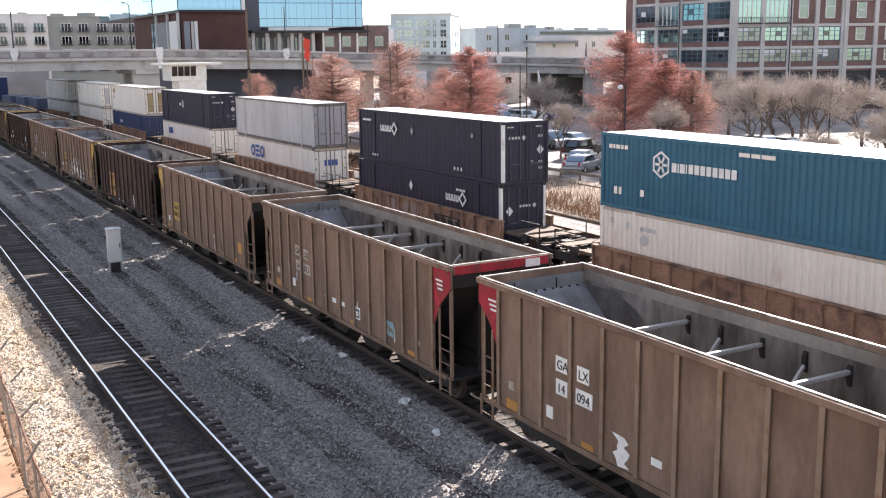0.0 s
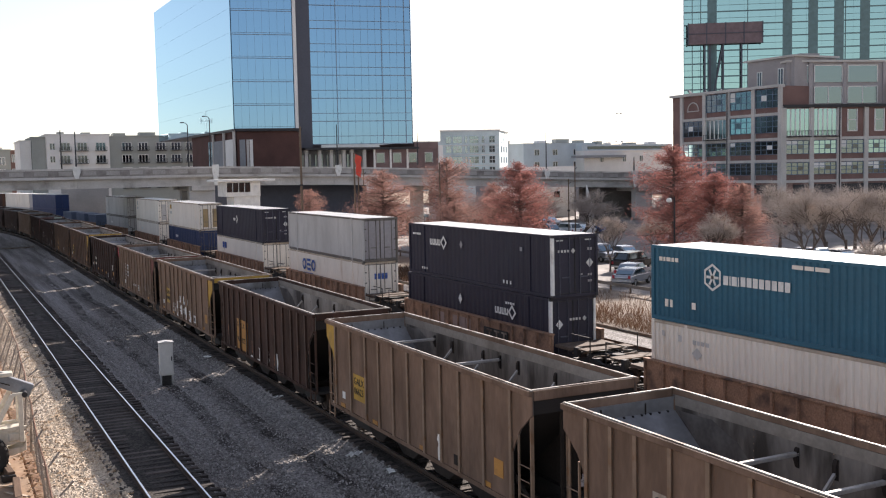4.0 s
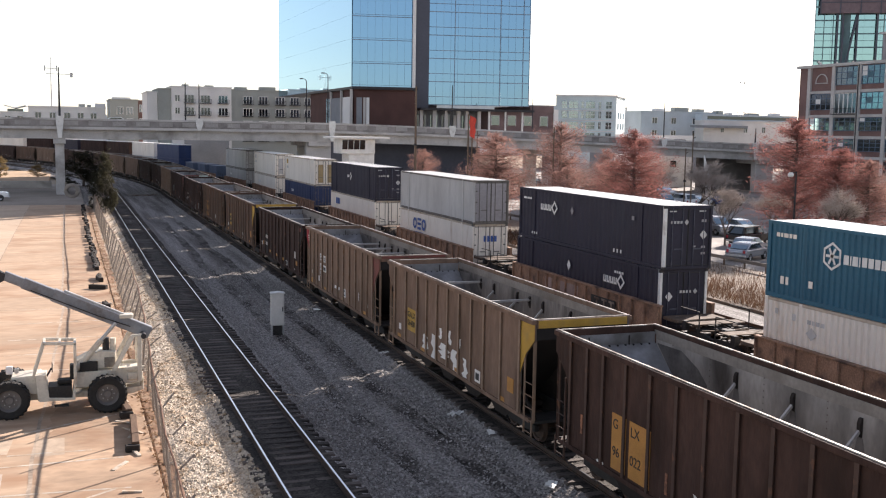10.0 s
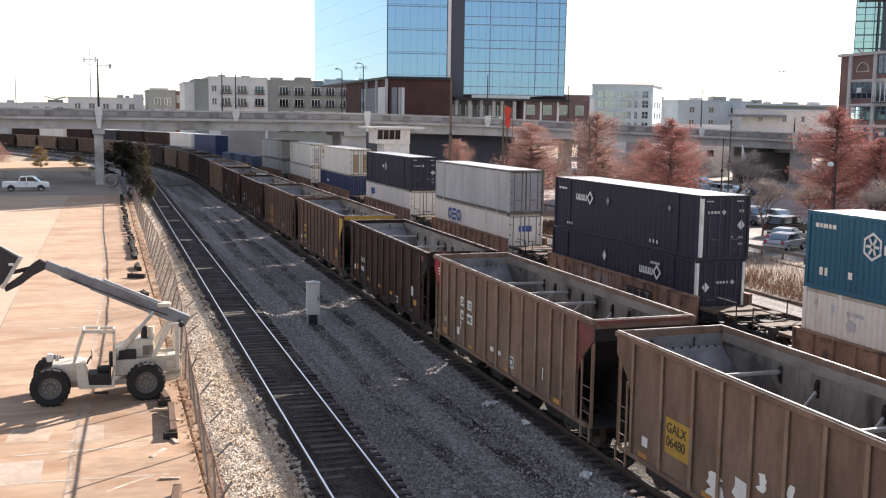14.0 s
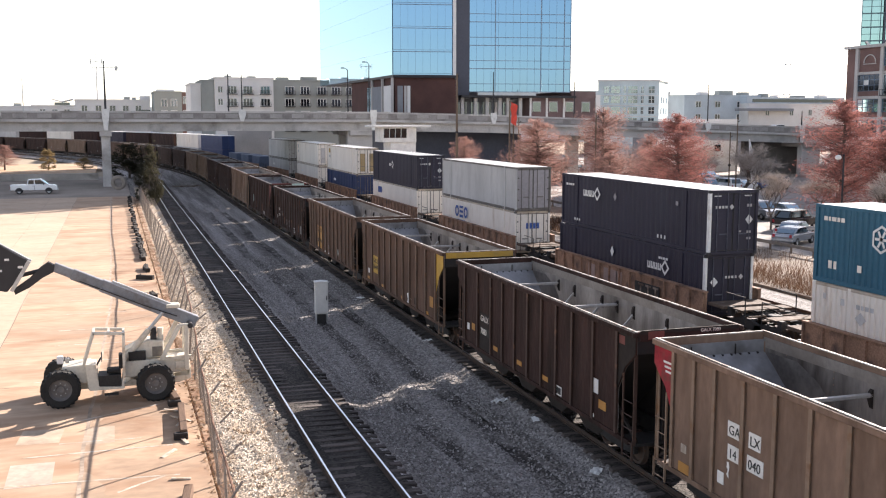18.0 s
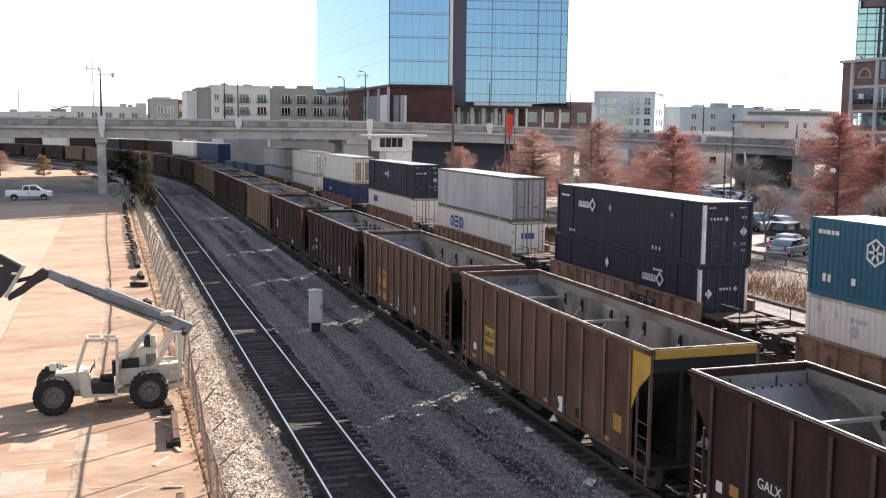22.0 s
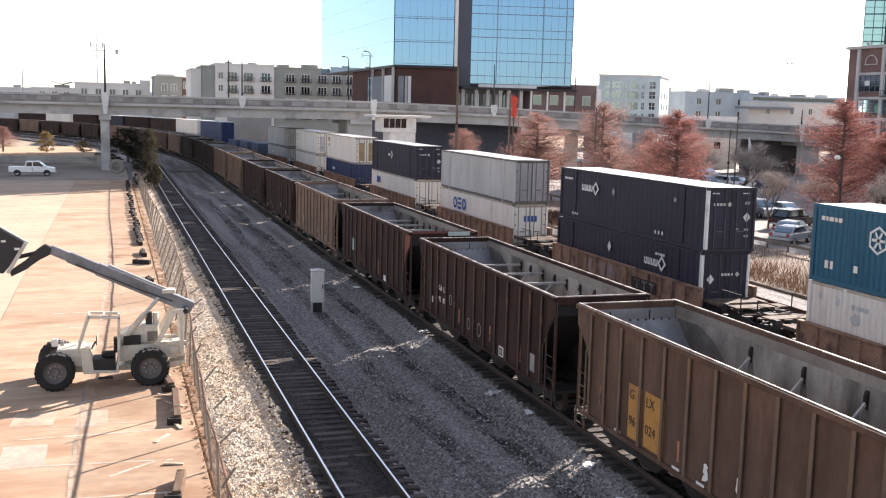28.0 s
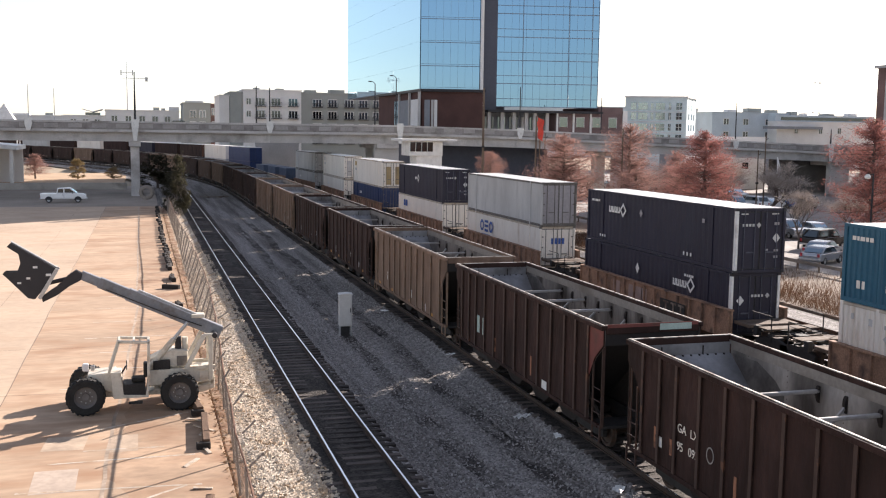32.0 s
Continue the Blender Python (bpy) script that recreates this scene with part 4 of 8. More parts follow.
    for y, z, r_ in ((2.75, 1.9, 0.2), (0.62, 1.42, 0.22), (-0.5, 1.42, 0.25)):
        q = [[(y + a * 0.8, z + b) for a, b in p] for p in ring(0, 0, r_ - 0.035, r_, 14)]
        mb = MB()
        for p in q:
            mb.prism(p, -CW + 0.044, -CW + 0.05)
        part("chalk_drawing", mb, chalk, c, "chalk loop drawn on the side")
    plate(c, -2.9, -2.5, 0.98, 1.32, WHITE, "notice", "white notice with a dark frame")
    part("notice_print", MB().box(-CW + 0.041, -CW + 0.047, -2.84, -2.56, 1.03, 1.27), INK, c)
    part("notice_print", MB().box(-CW + 0.036, -CW + 0.042, -2.8, -2.6, 1.08, 1.22), chalk, c)
    plate(c, -5.55, -5.15, 1.15, 1.7, chalk, "worn_patch", "worn grey patch")
    plate(c, 5.0, 5.18, 1.4, 1.66, WHITE, "placard", "small white placard")
    teal_ = mat("pale teal stencil", (0.42, 0.52, 0.47), 0.8)
    for y in (4.05, 3.4):
        plate(by[11], y - 0.14, y + 0.14, 1.55, 2.2, teal_, "stencil_panel", "pale teal stencilled panel")
    for y, z0, z1 in ((2.1, 1.2, 1.7), (-1.5, 1.15, 1.8), (4.4, 1.3, 1.8)):
        plate(by[11], y - 0.05, y + 0.05, z0, z1, pink, "paint_stripe", "narrow rust-pink stripe")
    plate(by[11], -2.9, -2.5, 0.98, 1.25, WHITE, "notice", "white notice with a dark frame")
    part("chord_tag", MB().box(0.2, 1.2, -h - 0.03, -h - 0.019, CT - 0.24, CT - 0.06), teal_, by[11], "faded teal panel")
    for k, c in CARS:
        if k > 11 or k in (6, 2):
            patches(c, k + 50, h - 2, -h + 2, 4, WHITE, 1.2, 1.7, 0.12, 0.4)


# ---- containers and well cars ----
def corrugated(mb, x, s, y0, y1, z0, z1, pitch, depth):
    """A trapezoid-ribbed side wall at x, bulging to the side s."""
    n = max(1, round((y1 - y0) / pitch))
    ys = []
    for i in range(n):
        a = y0 + (y1 - y0) * i / n
        p = (y1 - y0) / n
        ys += [(a, 0), (a + p * 0.14, 1), (a + p * 0.5, 1), (a + p * 0.64, 0)]
    ys.append((y1, 0))
    vs = [(x + s * depth * d, y, z) for y, d in ys for z in (z0, z1)]
    mb.add(vs, [(2 * i, 2 * i + 2, 2 * i + 3, 2 * i + 1) for i in range(len(ys) - 1)])


def container(label, wall, L, z0, z1, at, ribs, posts=None, roof=None, frame_mat=None, door=None):
    """A freight box; doors face -y. at: pose of the middle of its near end at height 0."""
    c = root("freight_container", label, "container", "containers", at)
    w, posts, roof, frame_mat, door = 1.29, posts or wall, roof or ROOFW, frame_mat or (DIRTYCREAM if wall is CREAM else RODDARK if wall is GREY else wall), door or wall
    for k in (-1, 1):
        mb = MB()
        corrugated(mb, k * (w - 0.05), k, 0.2, L - 0.2, z0 + 0.16, z1 - 0.12, ribs[0], ribs[1])
        part("side_wall", mb, wall, c)
        part("top_rail", MB().box(k * (w - 0.04) - 0.04, k * (w - 0.04) + 0.04, 0.18, L - 0.18, z1 - 0.13, z1 - 0.005), frame_mat, c, bevel=0.008)
        part("bottom_rail", MB().box(k * (w - 0.04) - 0.04, k * (w - 0.04) + 0.04, 0.18, L - 0.18, z0, z0 + 0.17), frame_mat, c, bevel=0.008)
        for y in (0.0, L - 0.19):
            part("corner_post", MB().box(k * (w - 0.06) - 0.065, k * (w - 0.06) + 0.065, y, y + 0.19, z0, z1), (posts if k < 0 or z0 < 1 else frame_mat) if y == 0 else wall, c, bevel=0.01)
        for y in (2.0, L - 2.2):
            part("support_post", MB().box(k * (w - 0.03) - 0.04, k * (w - 0.03) + 0.04, y, y + 0.16, z0, z1 - 0.01), wall, c, bevel=0.01)
    mb = MB().box(-w + 0.08, w - 0.08, 0.1, L - 0.1, z1 - 0.05, z1 - 0.015)
    for i in range(int(L / 1.1)):
        mb.box(-w + 0.1, w - 0.1, 0.4 + 1.1 * i, 0.5 + 1.1 * i, z1 - 0.016, z1 + 0.004)
    part("roof", mb, roof, c)
    part("end_wall", MB().box(-w + 0.1, w - 0.1, L - 0.1, L - 0.05, z0 + 0.05, z1 - 0.05), wall, c)
    part("header", MB().box(-w + 0.12, w - 0.12, 0.02, 0.14, z1 - 0.16, z1 - 0.005), frame_mat, c, bevel=0.01)
    part("door_sill", MB().box(-w + 0.12, w - 0.12, 0.02, 0.14, z0, z0 + 0.16), frame_mat, c, bevel=0.01)
    rod, seal = (NAVYROD, METALDK) if wall is NAVY else (GREY, METALDK) if wall is TEAL else (RODDARK, RODDARK)
    for k in (-1, 1):
        x0, x1 = min(k * 0.015, k * (w - 0.13)), max(k * 0.015, k * (w - 0.13))
        d = part("door", MB().box(x0, x1, 0.06, 0.11, z0 + 0.17, z1 - 0.17), door, c, bevel=0.008)
        g = MB().box(x0, x1, 0.05, 0.062, z0 + 0.17, z0 + 0.21).box(x0, x1, 0.05, 0.062, z1 - 0.21, z1 - 0.17)
        g.box(x0, x0 + 0.03, 0.05, 0.062, z0 + 0.21, z1 - 0.21).box(x1 - 0.03, x1, 0.05, 0.062, z0 + 0.21, z1 - 0.21)
        part("door_seal", g, seal, d)
        for x in (0.3, 0.85):
            part("lock_rod", MB().tube((k * x, 0.035, z0 + 0.1), (k * x, 0.035, z1 - 0.1), 0.024, n=6), rod, d)
        part("lock_handle", MB().box(min(k * 0.3, k * 0.72), max(k * 0.3, k * 0.72), 0.02, 0.045, z0 + 0.92, z0 + 0.98), rod, d)
        for z in (0.25, 0.5, 0.75):
            part("hinge", MB().box(k * (w - 0.2) - 0.07, k * (w - 0.2) + 0.07, 0.03, 0.06, z0 + (z1 - z0) * z - 0.04, z0 + (z1 - z0) * z + 0.04), seal, d)
    for k in (-1, 1):
        for z in (z0 + 0.06, z1 - 0.07):
            part("corner_casting", MB().box(k * (w - 0.07) - 0.085, k * (w - 0.07) + 0.085, -0.012, 0.16, z - 0.07, z + 0.07), seal, c, bevel=0.01)
    return c


def far_box(label, wall, L, z0, z1, at):
    """A freight box that stays far off: ribbed sides, roof, door leaves and rods."""
    c = root("freight_container", label, "container", "containers", at)
    for k in (-1, 1):
        mb = MB()
        corrugated(mb, k * 1.24, k, 0.15, L - 0.15, z0 + 0.1, z1 - 0.1, 0.6, 0.04)
        part("side_wall", mb, wall, c)
        part("door", MB().box(min(0.01 * k, 1.2 * k), max(0.01 * k, 1.2 * k), 0.04, 0.1, z0 + 0.12, z1 - 0.12), wall, c)
    part("roof", MB().box(-1.29, 1.29, 0.0, L, z1 - 0.1, z1), ROOFW if z1 > 4 else wall, c)
    part("floor", MB().box(-1.29, 1.29, 0.0, L, z0, z0 + 0.1), wall, c)
    part("end_wall", MB().box(-1.24, 1.24, L - 0.1, L - 0.02, z0 + 0.1, z1 - 0.1), wall, c)
    part("corner_post", MB().box(-1.29, -1.17, 0, 0.12, z0 + 0.1, z1 - 0.1), wall, c)
    part("corner_post", MB().box(1.17, 1.29, 0, 0.12, z0 + 0.1, z1 - 0.1), wall, c)
    return c


def mark(c, name, polys, material, x=-1.325, label=""):
    """Flat prints on the camera side: polygons in (y, z)."""
    mb = MB()
    for p in polys:
        mb.prism(p, x - 0.006, x)
    part(name, mb, material, c, label)


def rect(y0, y1, z0, z1):
    return [(y0, z0), (y1, z0), (y1, z1), (y0, z1)]


def bars(c, y, z, widths, hgt, material, gap=0.06, x=-1.325, name="printed_bars"):
    """Writing that cannot be read: a run of plain bars, from y towards the near end."""
    for w in widths:
        mark(c, name[:-1], [rect(y - w, y, z, z + hgt)], material, x)
        y -= w + gap


def ring(cy, cz, r0, r1, n):
    """A ring as quads in (y, z)."""
    a = [2 * math.pi * (i + (0.5 if n != 4 else 0)) / n for i in range(n + 1)]
    return [[(cy + r0 * math.cos(p), cz + r0 * math.sin(p)), (cy + r1 * math.cos(p), cz + r1 * math.sin(p)), (cy + r1 * math.cos(q), cz + r1 * math.sin(q)), (cy + r0 * math.cos(q), cz + r0 * math.sin(q))] for p, q in zip(a, a[1:])]


def well_car(y0, y1, at):
    """Low rusty well car between two ends, for a stack of containers."""
    c = root("well_car", "rusty brown well car under stacked containers", "rail car", "well cars", at)
    for k in (-1, 1):
        part("side_sill", MB().box(k * 1.4 - 0.05, k * 1.4 + 0.05, y0, y1, 0.2, 1.5), RUST, c, bevel=0.01)
        part("sill_cap", MB().box(k * 1.42 - 0.12, k * 1.42 + 0.12, y0, y1, 1.5, 1.58), RUST, c, bevel=0.01)
        n = int((y1 - y0) / 1.15)
        f = None
        for i in range(n + 1):
            m = pose(k * 1.5, y0 + 0.1 + i * (y1 - y0 - 0.2) / n, 0)
            if f is None:
                f = part("sill_rib", MB().box(-0.055, 0.055, -0.04, 0.04, 0.24, 1.5), RUST, c)
                f.matrix_basis = m
            else:
                again("sill_rib", f, c, m)
    part("well_floor", MB().box(-1.3, 1.3, y0 + 0.3, y1 - 0.3, 0.28, 0.36), BLACK, c)
    for y, k in ((y0, -1), (y1, 1)):
        part("end_deck", MB().box(-1.3, 1.3, min(y, y + k * 1.2), max(y, y + k * 1.2), 0.95, 1.1), WALKWAY, c, bevel=0.02)
        mb = MB().box(-0.3, 0.3, min(y, y + k * 3.4), max(y, y + k * 3.4), 0.7, 0.98)
        for x in (-1.0, -0.5, 0.5, 1.0):
            mb.bar((x, y + k * 1.2, 0.95), (x * 0.4, y + k * 3.0, 0.95), 0.1)
        part("draft_sill", mb, BLACK, c, bevel=0.01)
        part("cross_walk", MB().box(-1.3, 1.3, y + k * 2.3 - 0.35, y + k * 2.3 + 0.35, 1.12, 1.16), WALKWAY, c, "worn metal walkway plate")
        for i in range(5):
            part("brake_rod", MB().bar((-1.2, y + k * (1.35 + 0.42 * i), 0.86 + 0.07 * (i % 3)), (1.2, y + k * (1.45 + 0.4 * i), 0.9 + 0.05 * (i % 2)), 0.07), BLACK if i % 2 else WALKWAY, c)
        part("brake_box", MB().box(-1.3, -1.05, y + k * 1.7 - 0.14, y + k * 1.7 + 0.14, 0.75, 1.18), BLACK, c, bevel=0.02)
        for x in (-1.3, 1.3):
            part("hand_rail_post", MB().bar((x, y + k * 2.9, 0.6), (x, y + k * 2.9, 1.75), 0.04), BLACK, c)
            part("hand_rail", MB().bar((x, y + k * 1.4, 1.77), (x, y + k * 2.9, 1.77), 0.04), BLACK, c)
        part("brake_pipe", MB().tube((-1.2, y + k * 2.5, 0.9), (1.2, y + k * 2.5, 0.9), 0.05), BLACK, c)
        bo = MB()
        for x in (-0.98, 0.98):
            bo.prism([(y + k * 2.6 - 1.2, 0.36), (y + k * 2.6 - 1.2, 0.6), (y + k * 2.6 - 0.4, 0.78), (y + k * 2.6 + 0.4, 0.78), (y + k * 2.6 + 1.2, 0.6), (y + k * 2.6 + 1.2, 0.36)], x - 0.08, x + 0.08)
        bo.box(-0.95, 0.95, y + k * 2.6 - 0.2, y + k * 2.6 + 0.2, 0.45, 0.7)
        b = part("bogie", bo, BLACK, c, bevel=0.02)
        for dy in (-0.86, 0.86):
            ws = MB()
            for x in (-0.755, 0.755):
                ws.revolve([(0, x - 0.06), (0.48, x - 0.06), (0.45, x + 0.06), (0, x + 0.06)], 18)
            ws.tube((-0.9, 0, 0), (0.9, 0, 0), 0.08)
            o = part("wheelset", ws, RAIL, b)
            o.matrix_basis = pose(0, y + k * 2.6 + dy, 0.45)
    return c


def umax_prints(c, z0, upper):
    L = 16.15
    if upper:
        y, z = 13.1, z0 + 2.0
    else:
        y, z = 5.3, z0 + 1.72
    for i in range(4):
        yy = y - i * 0.35
        mark(c, "printed_shape", [[(yy, z + 0.2), (yy - 0.1, z + 0.2), (yy - 0.1, z - 0.05), (yy - 0.2, z - 0.05), (yy - 0.2, z + 0.2), (yy - 0.3, z + 0.2), (yy - 0.3, z - 0.15), (yy, z - 0.15)]], WHITE)
    mark(c, "printed_emblem", ring(y - 1.75, z + 0.05, 0.24, 0.4, 4), WHITE)
    if upper:
        bars(c, L - 0.7, z0 + 2.35, [0.25, 0.15, 0.3, 0.2], 0.12, WHITE)
        mark(c, "printed_diamond", [[(9.2, z0 + 1.82), (9.02, z0 + 2.05), (9.2, z0 + 2.28), (9.38, z0 + 2.05)]], PENT)
        mark(c, "printed_square", [rect(2.68, 2.9, z0 + 2.1, z0 + 2.3)], PENT)
        bars(c, L - 1.9, z0 + 0.35, [0.14, 0.14, 0.14], 0.14, WHITE, 0.16)
        bars(c, 4.6, z0 + 0.35, [0.14, 0.14, 0.14], 0.18, WHITE, 0.2)
    else:
        mark(c, "printed_diamond", [[(9.2, z0 + 1.6), (8.98, z0 + 1.9), (9.2, z0 + 2.2), (9.42, z0 + 1.9)]], WHITE)
        bars(c, 4.2, z0 + 2.15, [0.2, 0.12, 0.2, 0.2], 0.12, WHITE)


def end_prints(c, z0, z1, lower=False):
    """Marks on the door end."""
    zc = z0 + (z1 - z0) * (0.6 if lower else 0.72)
    x0 = -0.2 if lower else -0.95
    for i in range(4):
        part("printed_bar", MB().box(x0 + i * 0.17, x0 + 0.11 + i * 0.17, 0.03, 0.04, zc, zc + 0.12), GREY, c)
    e = x0 + 0.85
    part("printed_emblem", MB().prism([(e - 0.12, zc + 0.06), (e, zc + 0.19), (e + 0.12, zc + 0.06), (e, zc - 0.07)], 0.03, 0.04, "y"), GREY, c)
    if lower:
        part("placard", MB().prism([(-0.98, zc - 0.15), (-0.78, zc + 0.08), (-0.58, zc - 0.15), (-0.78, zc - 0.38)], 0.028, 0.036, "y"), WHITE, c, "white diamond placard")
        return
    for x in (-0.85, 0.75):
        part("top_plate", MB().box(x - 0.18, x + 0.18, 0.03, 0.04, z1 - 0.3, z1 - 0.24), GREY, c)
    for x, z, q in ((0.84, 0.76, 0.13), (0.84, 0.35, 0.11), (0.84, 0.25, 0.11), (0.35, 0.36, 0.08)):
        part("placard", MB().box(x - q, x + q, 0.03, 0.038, z0 + (z1 - z0) * z - q * 0.5, z0 + (z1 - z0) * z + q * 0.5), PENT, c, "small dull printed notice")
    part("placard", MB().prism([(0.64, z0 + 1.62), (0.84, z0 + 1.86), (1.04, z0 + 1.62), (0.84, z0 + 1.38)], 0.03, 0.038, "y"), GREY, c, "grey diamond placard")


def stack_train():
    L, X, R0 = 16.15, 27.1, -0.3
    zl, zm, zt = 0.065, 2.9, 5.9
    def put(s, x=X):
        a = along(s + L / 2, x)
        h = radians(a[2])
        return pose(a[0] + math.sin(h) * L / 2, a[1] - math.cos(h) * L / 2, 0, 0, 0, a[2])
    # teal box over an off-white ribbed one, reaching behind the camera
    c = container("teal ribbed freight container on an off-white one", TEAL, L, zm + 0.02, zt, put(33.15 - L), (0.3, 0.06))
    ps = ring(L - 3.66, 4.88, 0.42, 0.52, 6)
    for i in range(6):
        a = math.pi / 3 * i
        d = (math.cos(a), math.sin(a))
        n_ = (-d[1] * 0.05, d[0] * 0.05)
        ps.append([(L - 3.66 + n_[0], 4.88 + n_[1]), (L - 3.66 - n_[0], 4.88 - n_[1]), (L - 3.66 + d[0] * 0.33 - n_[0], 4.88 + d[1] * 0.33 - n_[1]), (L - 3.66 + d[0] * 0.33 + n_[0], 4.88 + d[1] * 0.33 + n_[1])])
    mark(c, "printed_emblem", ps, WHITE, -1.312)
    bars(c, L - 4.25, 4.66, [0.26, 0.06, 0.26, 0.06], 0.34, WHITE, 0.06, -1.312)
    bars(c, L - 5.15, 4.68, [0.24] * 8, 0.34, WHITE, 0.065, -1.312)
    bars(c, L - 0.55, 5.3, [0.2, 0.12, 0.25, 0.15, 0.2], 0.16, CREAM, 0.06, -1.312)
    bars(c, L - 7.6, 5.5, [0.5, 0.4, 0.6], 0.14, CREAM, 0.06, -1.312)
    bars(c, L - 0.9, 3.5, [0.2, 0.16], 0.3, CREAM, 0.1, -1.312)
    bars(c, L - 2.5, 3.55, [0.22], 0.26, CREAM, 0.1, -1.312)
    c = container("off-white ribbed freight container in a well car", CREAM, L, zl, zm, put(33.15 - L), (0.3, 0.075))
    bars(c, L - 0.7, 2.3, [0.16], 0.22, GREY, 0.1, -1.312)
    bars(c, L - 1.7, 2.2, [0.2], 0.25, GREY, 0.1, -1.312)
    bars(c, L - 2.55, 2.2, [0.2, 0.14, 0.2, 0.2], 0.16, GREY, 0.06, -1.312)
    mark(c, "printed_emblem", [[(L - 2.8, 1.6), (L - 2.5, 1.85), (L - 2.8, 2.1), (L - 3.1, 1.85)]], GREY, -1.312)
    # two navy boxes
    c = container("navy freight container with white corner post, stacked on another", NAVY, L, zm + 0.02, zt, put(40.55), (0.5, 0.02), posts=WHITE)
    umax_prints(c, zm, True)
    end_prints(c, zm, zt)
    c = container("navy freight container with white posts in a well car", NAVY, L, zl, zm, put(40.75), (0.5, 0.02), posts=WHITE)
    umax_prints(c, zl, False)
    end_prints(c, zl, zm, True)
    c = container("plain grey freight container stacked on an off-white one", GREY, L, zm + 0.02, zt, put(64.2), (2.0, 0.01), roof=ROOFW, door=PENT)
    c = container("off-white freight container with blue print", CREAM, L, zl, zm, put(64.3), (1.0, 0.015))
    for i in range(3):
        mark(c, "printed_shape", ring(3.0 - 1.05 * i + 9.2, 1.95, 0.26, 0.46, 8) if i != 1 else [rect(10.75, 11.55, 1.5, 1.7), rect(10.75, 11.55, 1.87, 2.05), rect(10.75, 11.55, 2.22, 2.4)], LOGOBLUE)
    bars(c, 12.3, 1.2, [0.3, 0.3, 0.4, 0.5, 0.3], 0.12, LOGOBLUE)
    mb = MB()
    for i in range(4):
        mb.box(-0.45 + 0.26 * i, -0.27 + 0.26 * i, 0.03, 0.04, 1.7, 2.1)
    part("printed_shape", mb, LOGOBLUE, c)
    c = container("navy freight container stacked on an off-white one", NAVY, L, zm + 0.02, zt, put(87.8), (0.5, 0.02))
    end_prints(c, zm, zt)
    mark(c, "printed_emblem", ring(8.3, 4.75, 0.2, 0.4, 4) + [rect(8.9, 9.5, 4.6, 4.85)], WHITE)
    c = container("off-white freight container with blue print", CREAM, L, zl, zm, put(87.9), (1.0, 0.015))
    mark(c, "printed_shape", [rect(L - 2.9, L - 2.3, 1.75, 2.35), rect(L - 3.7, L - 3.1, 1.75, 2.35)], LOGOBLUE)
    for s, up, lo in ((111.7, CREAM, BLUE), (134.3, CREAM, CREAM), (157.5, GREY, GREY)):
        c = container("off-white freight container stacked on another" if up is CREAM else "grey freight container stacked on another", up, L, zm + 0.02, zt, put(s), (0.9, 0.02))
        bars(c, L - 1.2, 5.0, [0.8], 0.5, YELLOW if s < 120 else GREY)
        bars(c, L - 1.2, 4.4, [0.9], 0.3, GREY)
        for x in (-0.55, 0.5):
            part("door_panel", MB().box(x - 0.3, x + 0.3, 0.045, 0.056, 3.3, 5.3), mat("ochre stain", (0.4, 0.29, 0.15), 0.8) if s == 111.7 else BEIGE, c)
        c = container("blue freight container in a well car" if lo is BLUE else "pale freight container in a well car", lo, L, zl, zm, put(s), (0.9, 0.02))
        bars(c, L - 4, 1.7, [0.4, 0.3, 0.4], 0.3, WHITE)
    for s, m1 in ((180.5, SLATEBLUE), (189.0, SLATEBLUE), (198.0, SLATEBLUE)):
        a = along(s, X)
        far_box("small blue-grey freight box in a well car", m1, 6.1, 0.065, 2.6, pose(a[0], a[1], 0, 0, 0, a[2]))
    tops = (BLUE, CREAM, BROWN, DARK, NAVY, DARK, CREAM, DARK, GREY, BROWN, DARK, NAVY)
    lows = (BLUE, GREY, NAVY, DARK, BROWN, DARK, BROWN, GREY, DARK, NAVY, DARK, BROWN)
    for i in range(12):
        s = 208.6 + 17.6 * i
        far_box("freight container stacked on another on the bend", tops[i], L, 2.92, 5.8, put(s))
        far_box("freight container in a well car on the bend", lows[i], L, zl, 2.9, put(s))
        c = root("well_car", "dark well car under stacked containers on the bend", "rail car", "well cars", put(s) @ pose(0, 0, R0))
        part("frame", MB().box(-1.4, 1.4, -1.5, L + 1.5, 0.2, 0.36), BLACK, c)
        for y in (-2.2, L + 2.2):
            part("bogie", MB().box(-1.1, 1.1, y - 1.1, y + 1.1, 0.0, 0.8), BLACK, c, bevel=0.15)
    for s in (17.0, 40.65, 64.2, 87.8, 111.7, 134.3, 157.5, 181.0):
        c = well_car(-0.25, L + 0.25, put(s) @ pose(0, 0, R0))
        if s == 40.65:
            part("stencil_frame", MB().box(-1.575, -1.56, 3.7, 6.2, 0.55, 1.15), BLACK, c, "dark stencilled panel")
            for i in range(3):
                y = 5.85 - i * 0.75
                part("stencil_shape", MB().box(-1.585, -1.576, y - 0.55, y, 0.98, 1.08).box(-1.585, -1.576, y - 0.34, y - 0.2, 0.62, 0.98), DECKING, c)
            for y, w in ((9.2, 1.6), (8.2, 0.6), (11.5, 0.8)):
                part("faded_patch", MB().box(-1.462, -1.452, y - w / 2, y + w / 2, 0.6, 1.3), mat("faded pinkish primer", (0.34, 0.25, 0.22), 0.8), c)


# ---- overpass ----
FAR_LAMPS = ((36.43, 163.3, 10.2, 17.26, 180), (39.94, 163.3, 10.2, 18.27, 180))


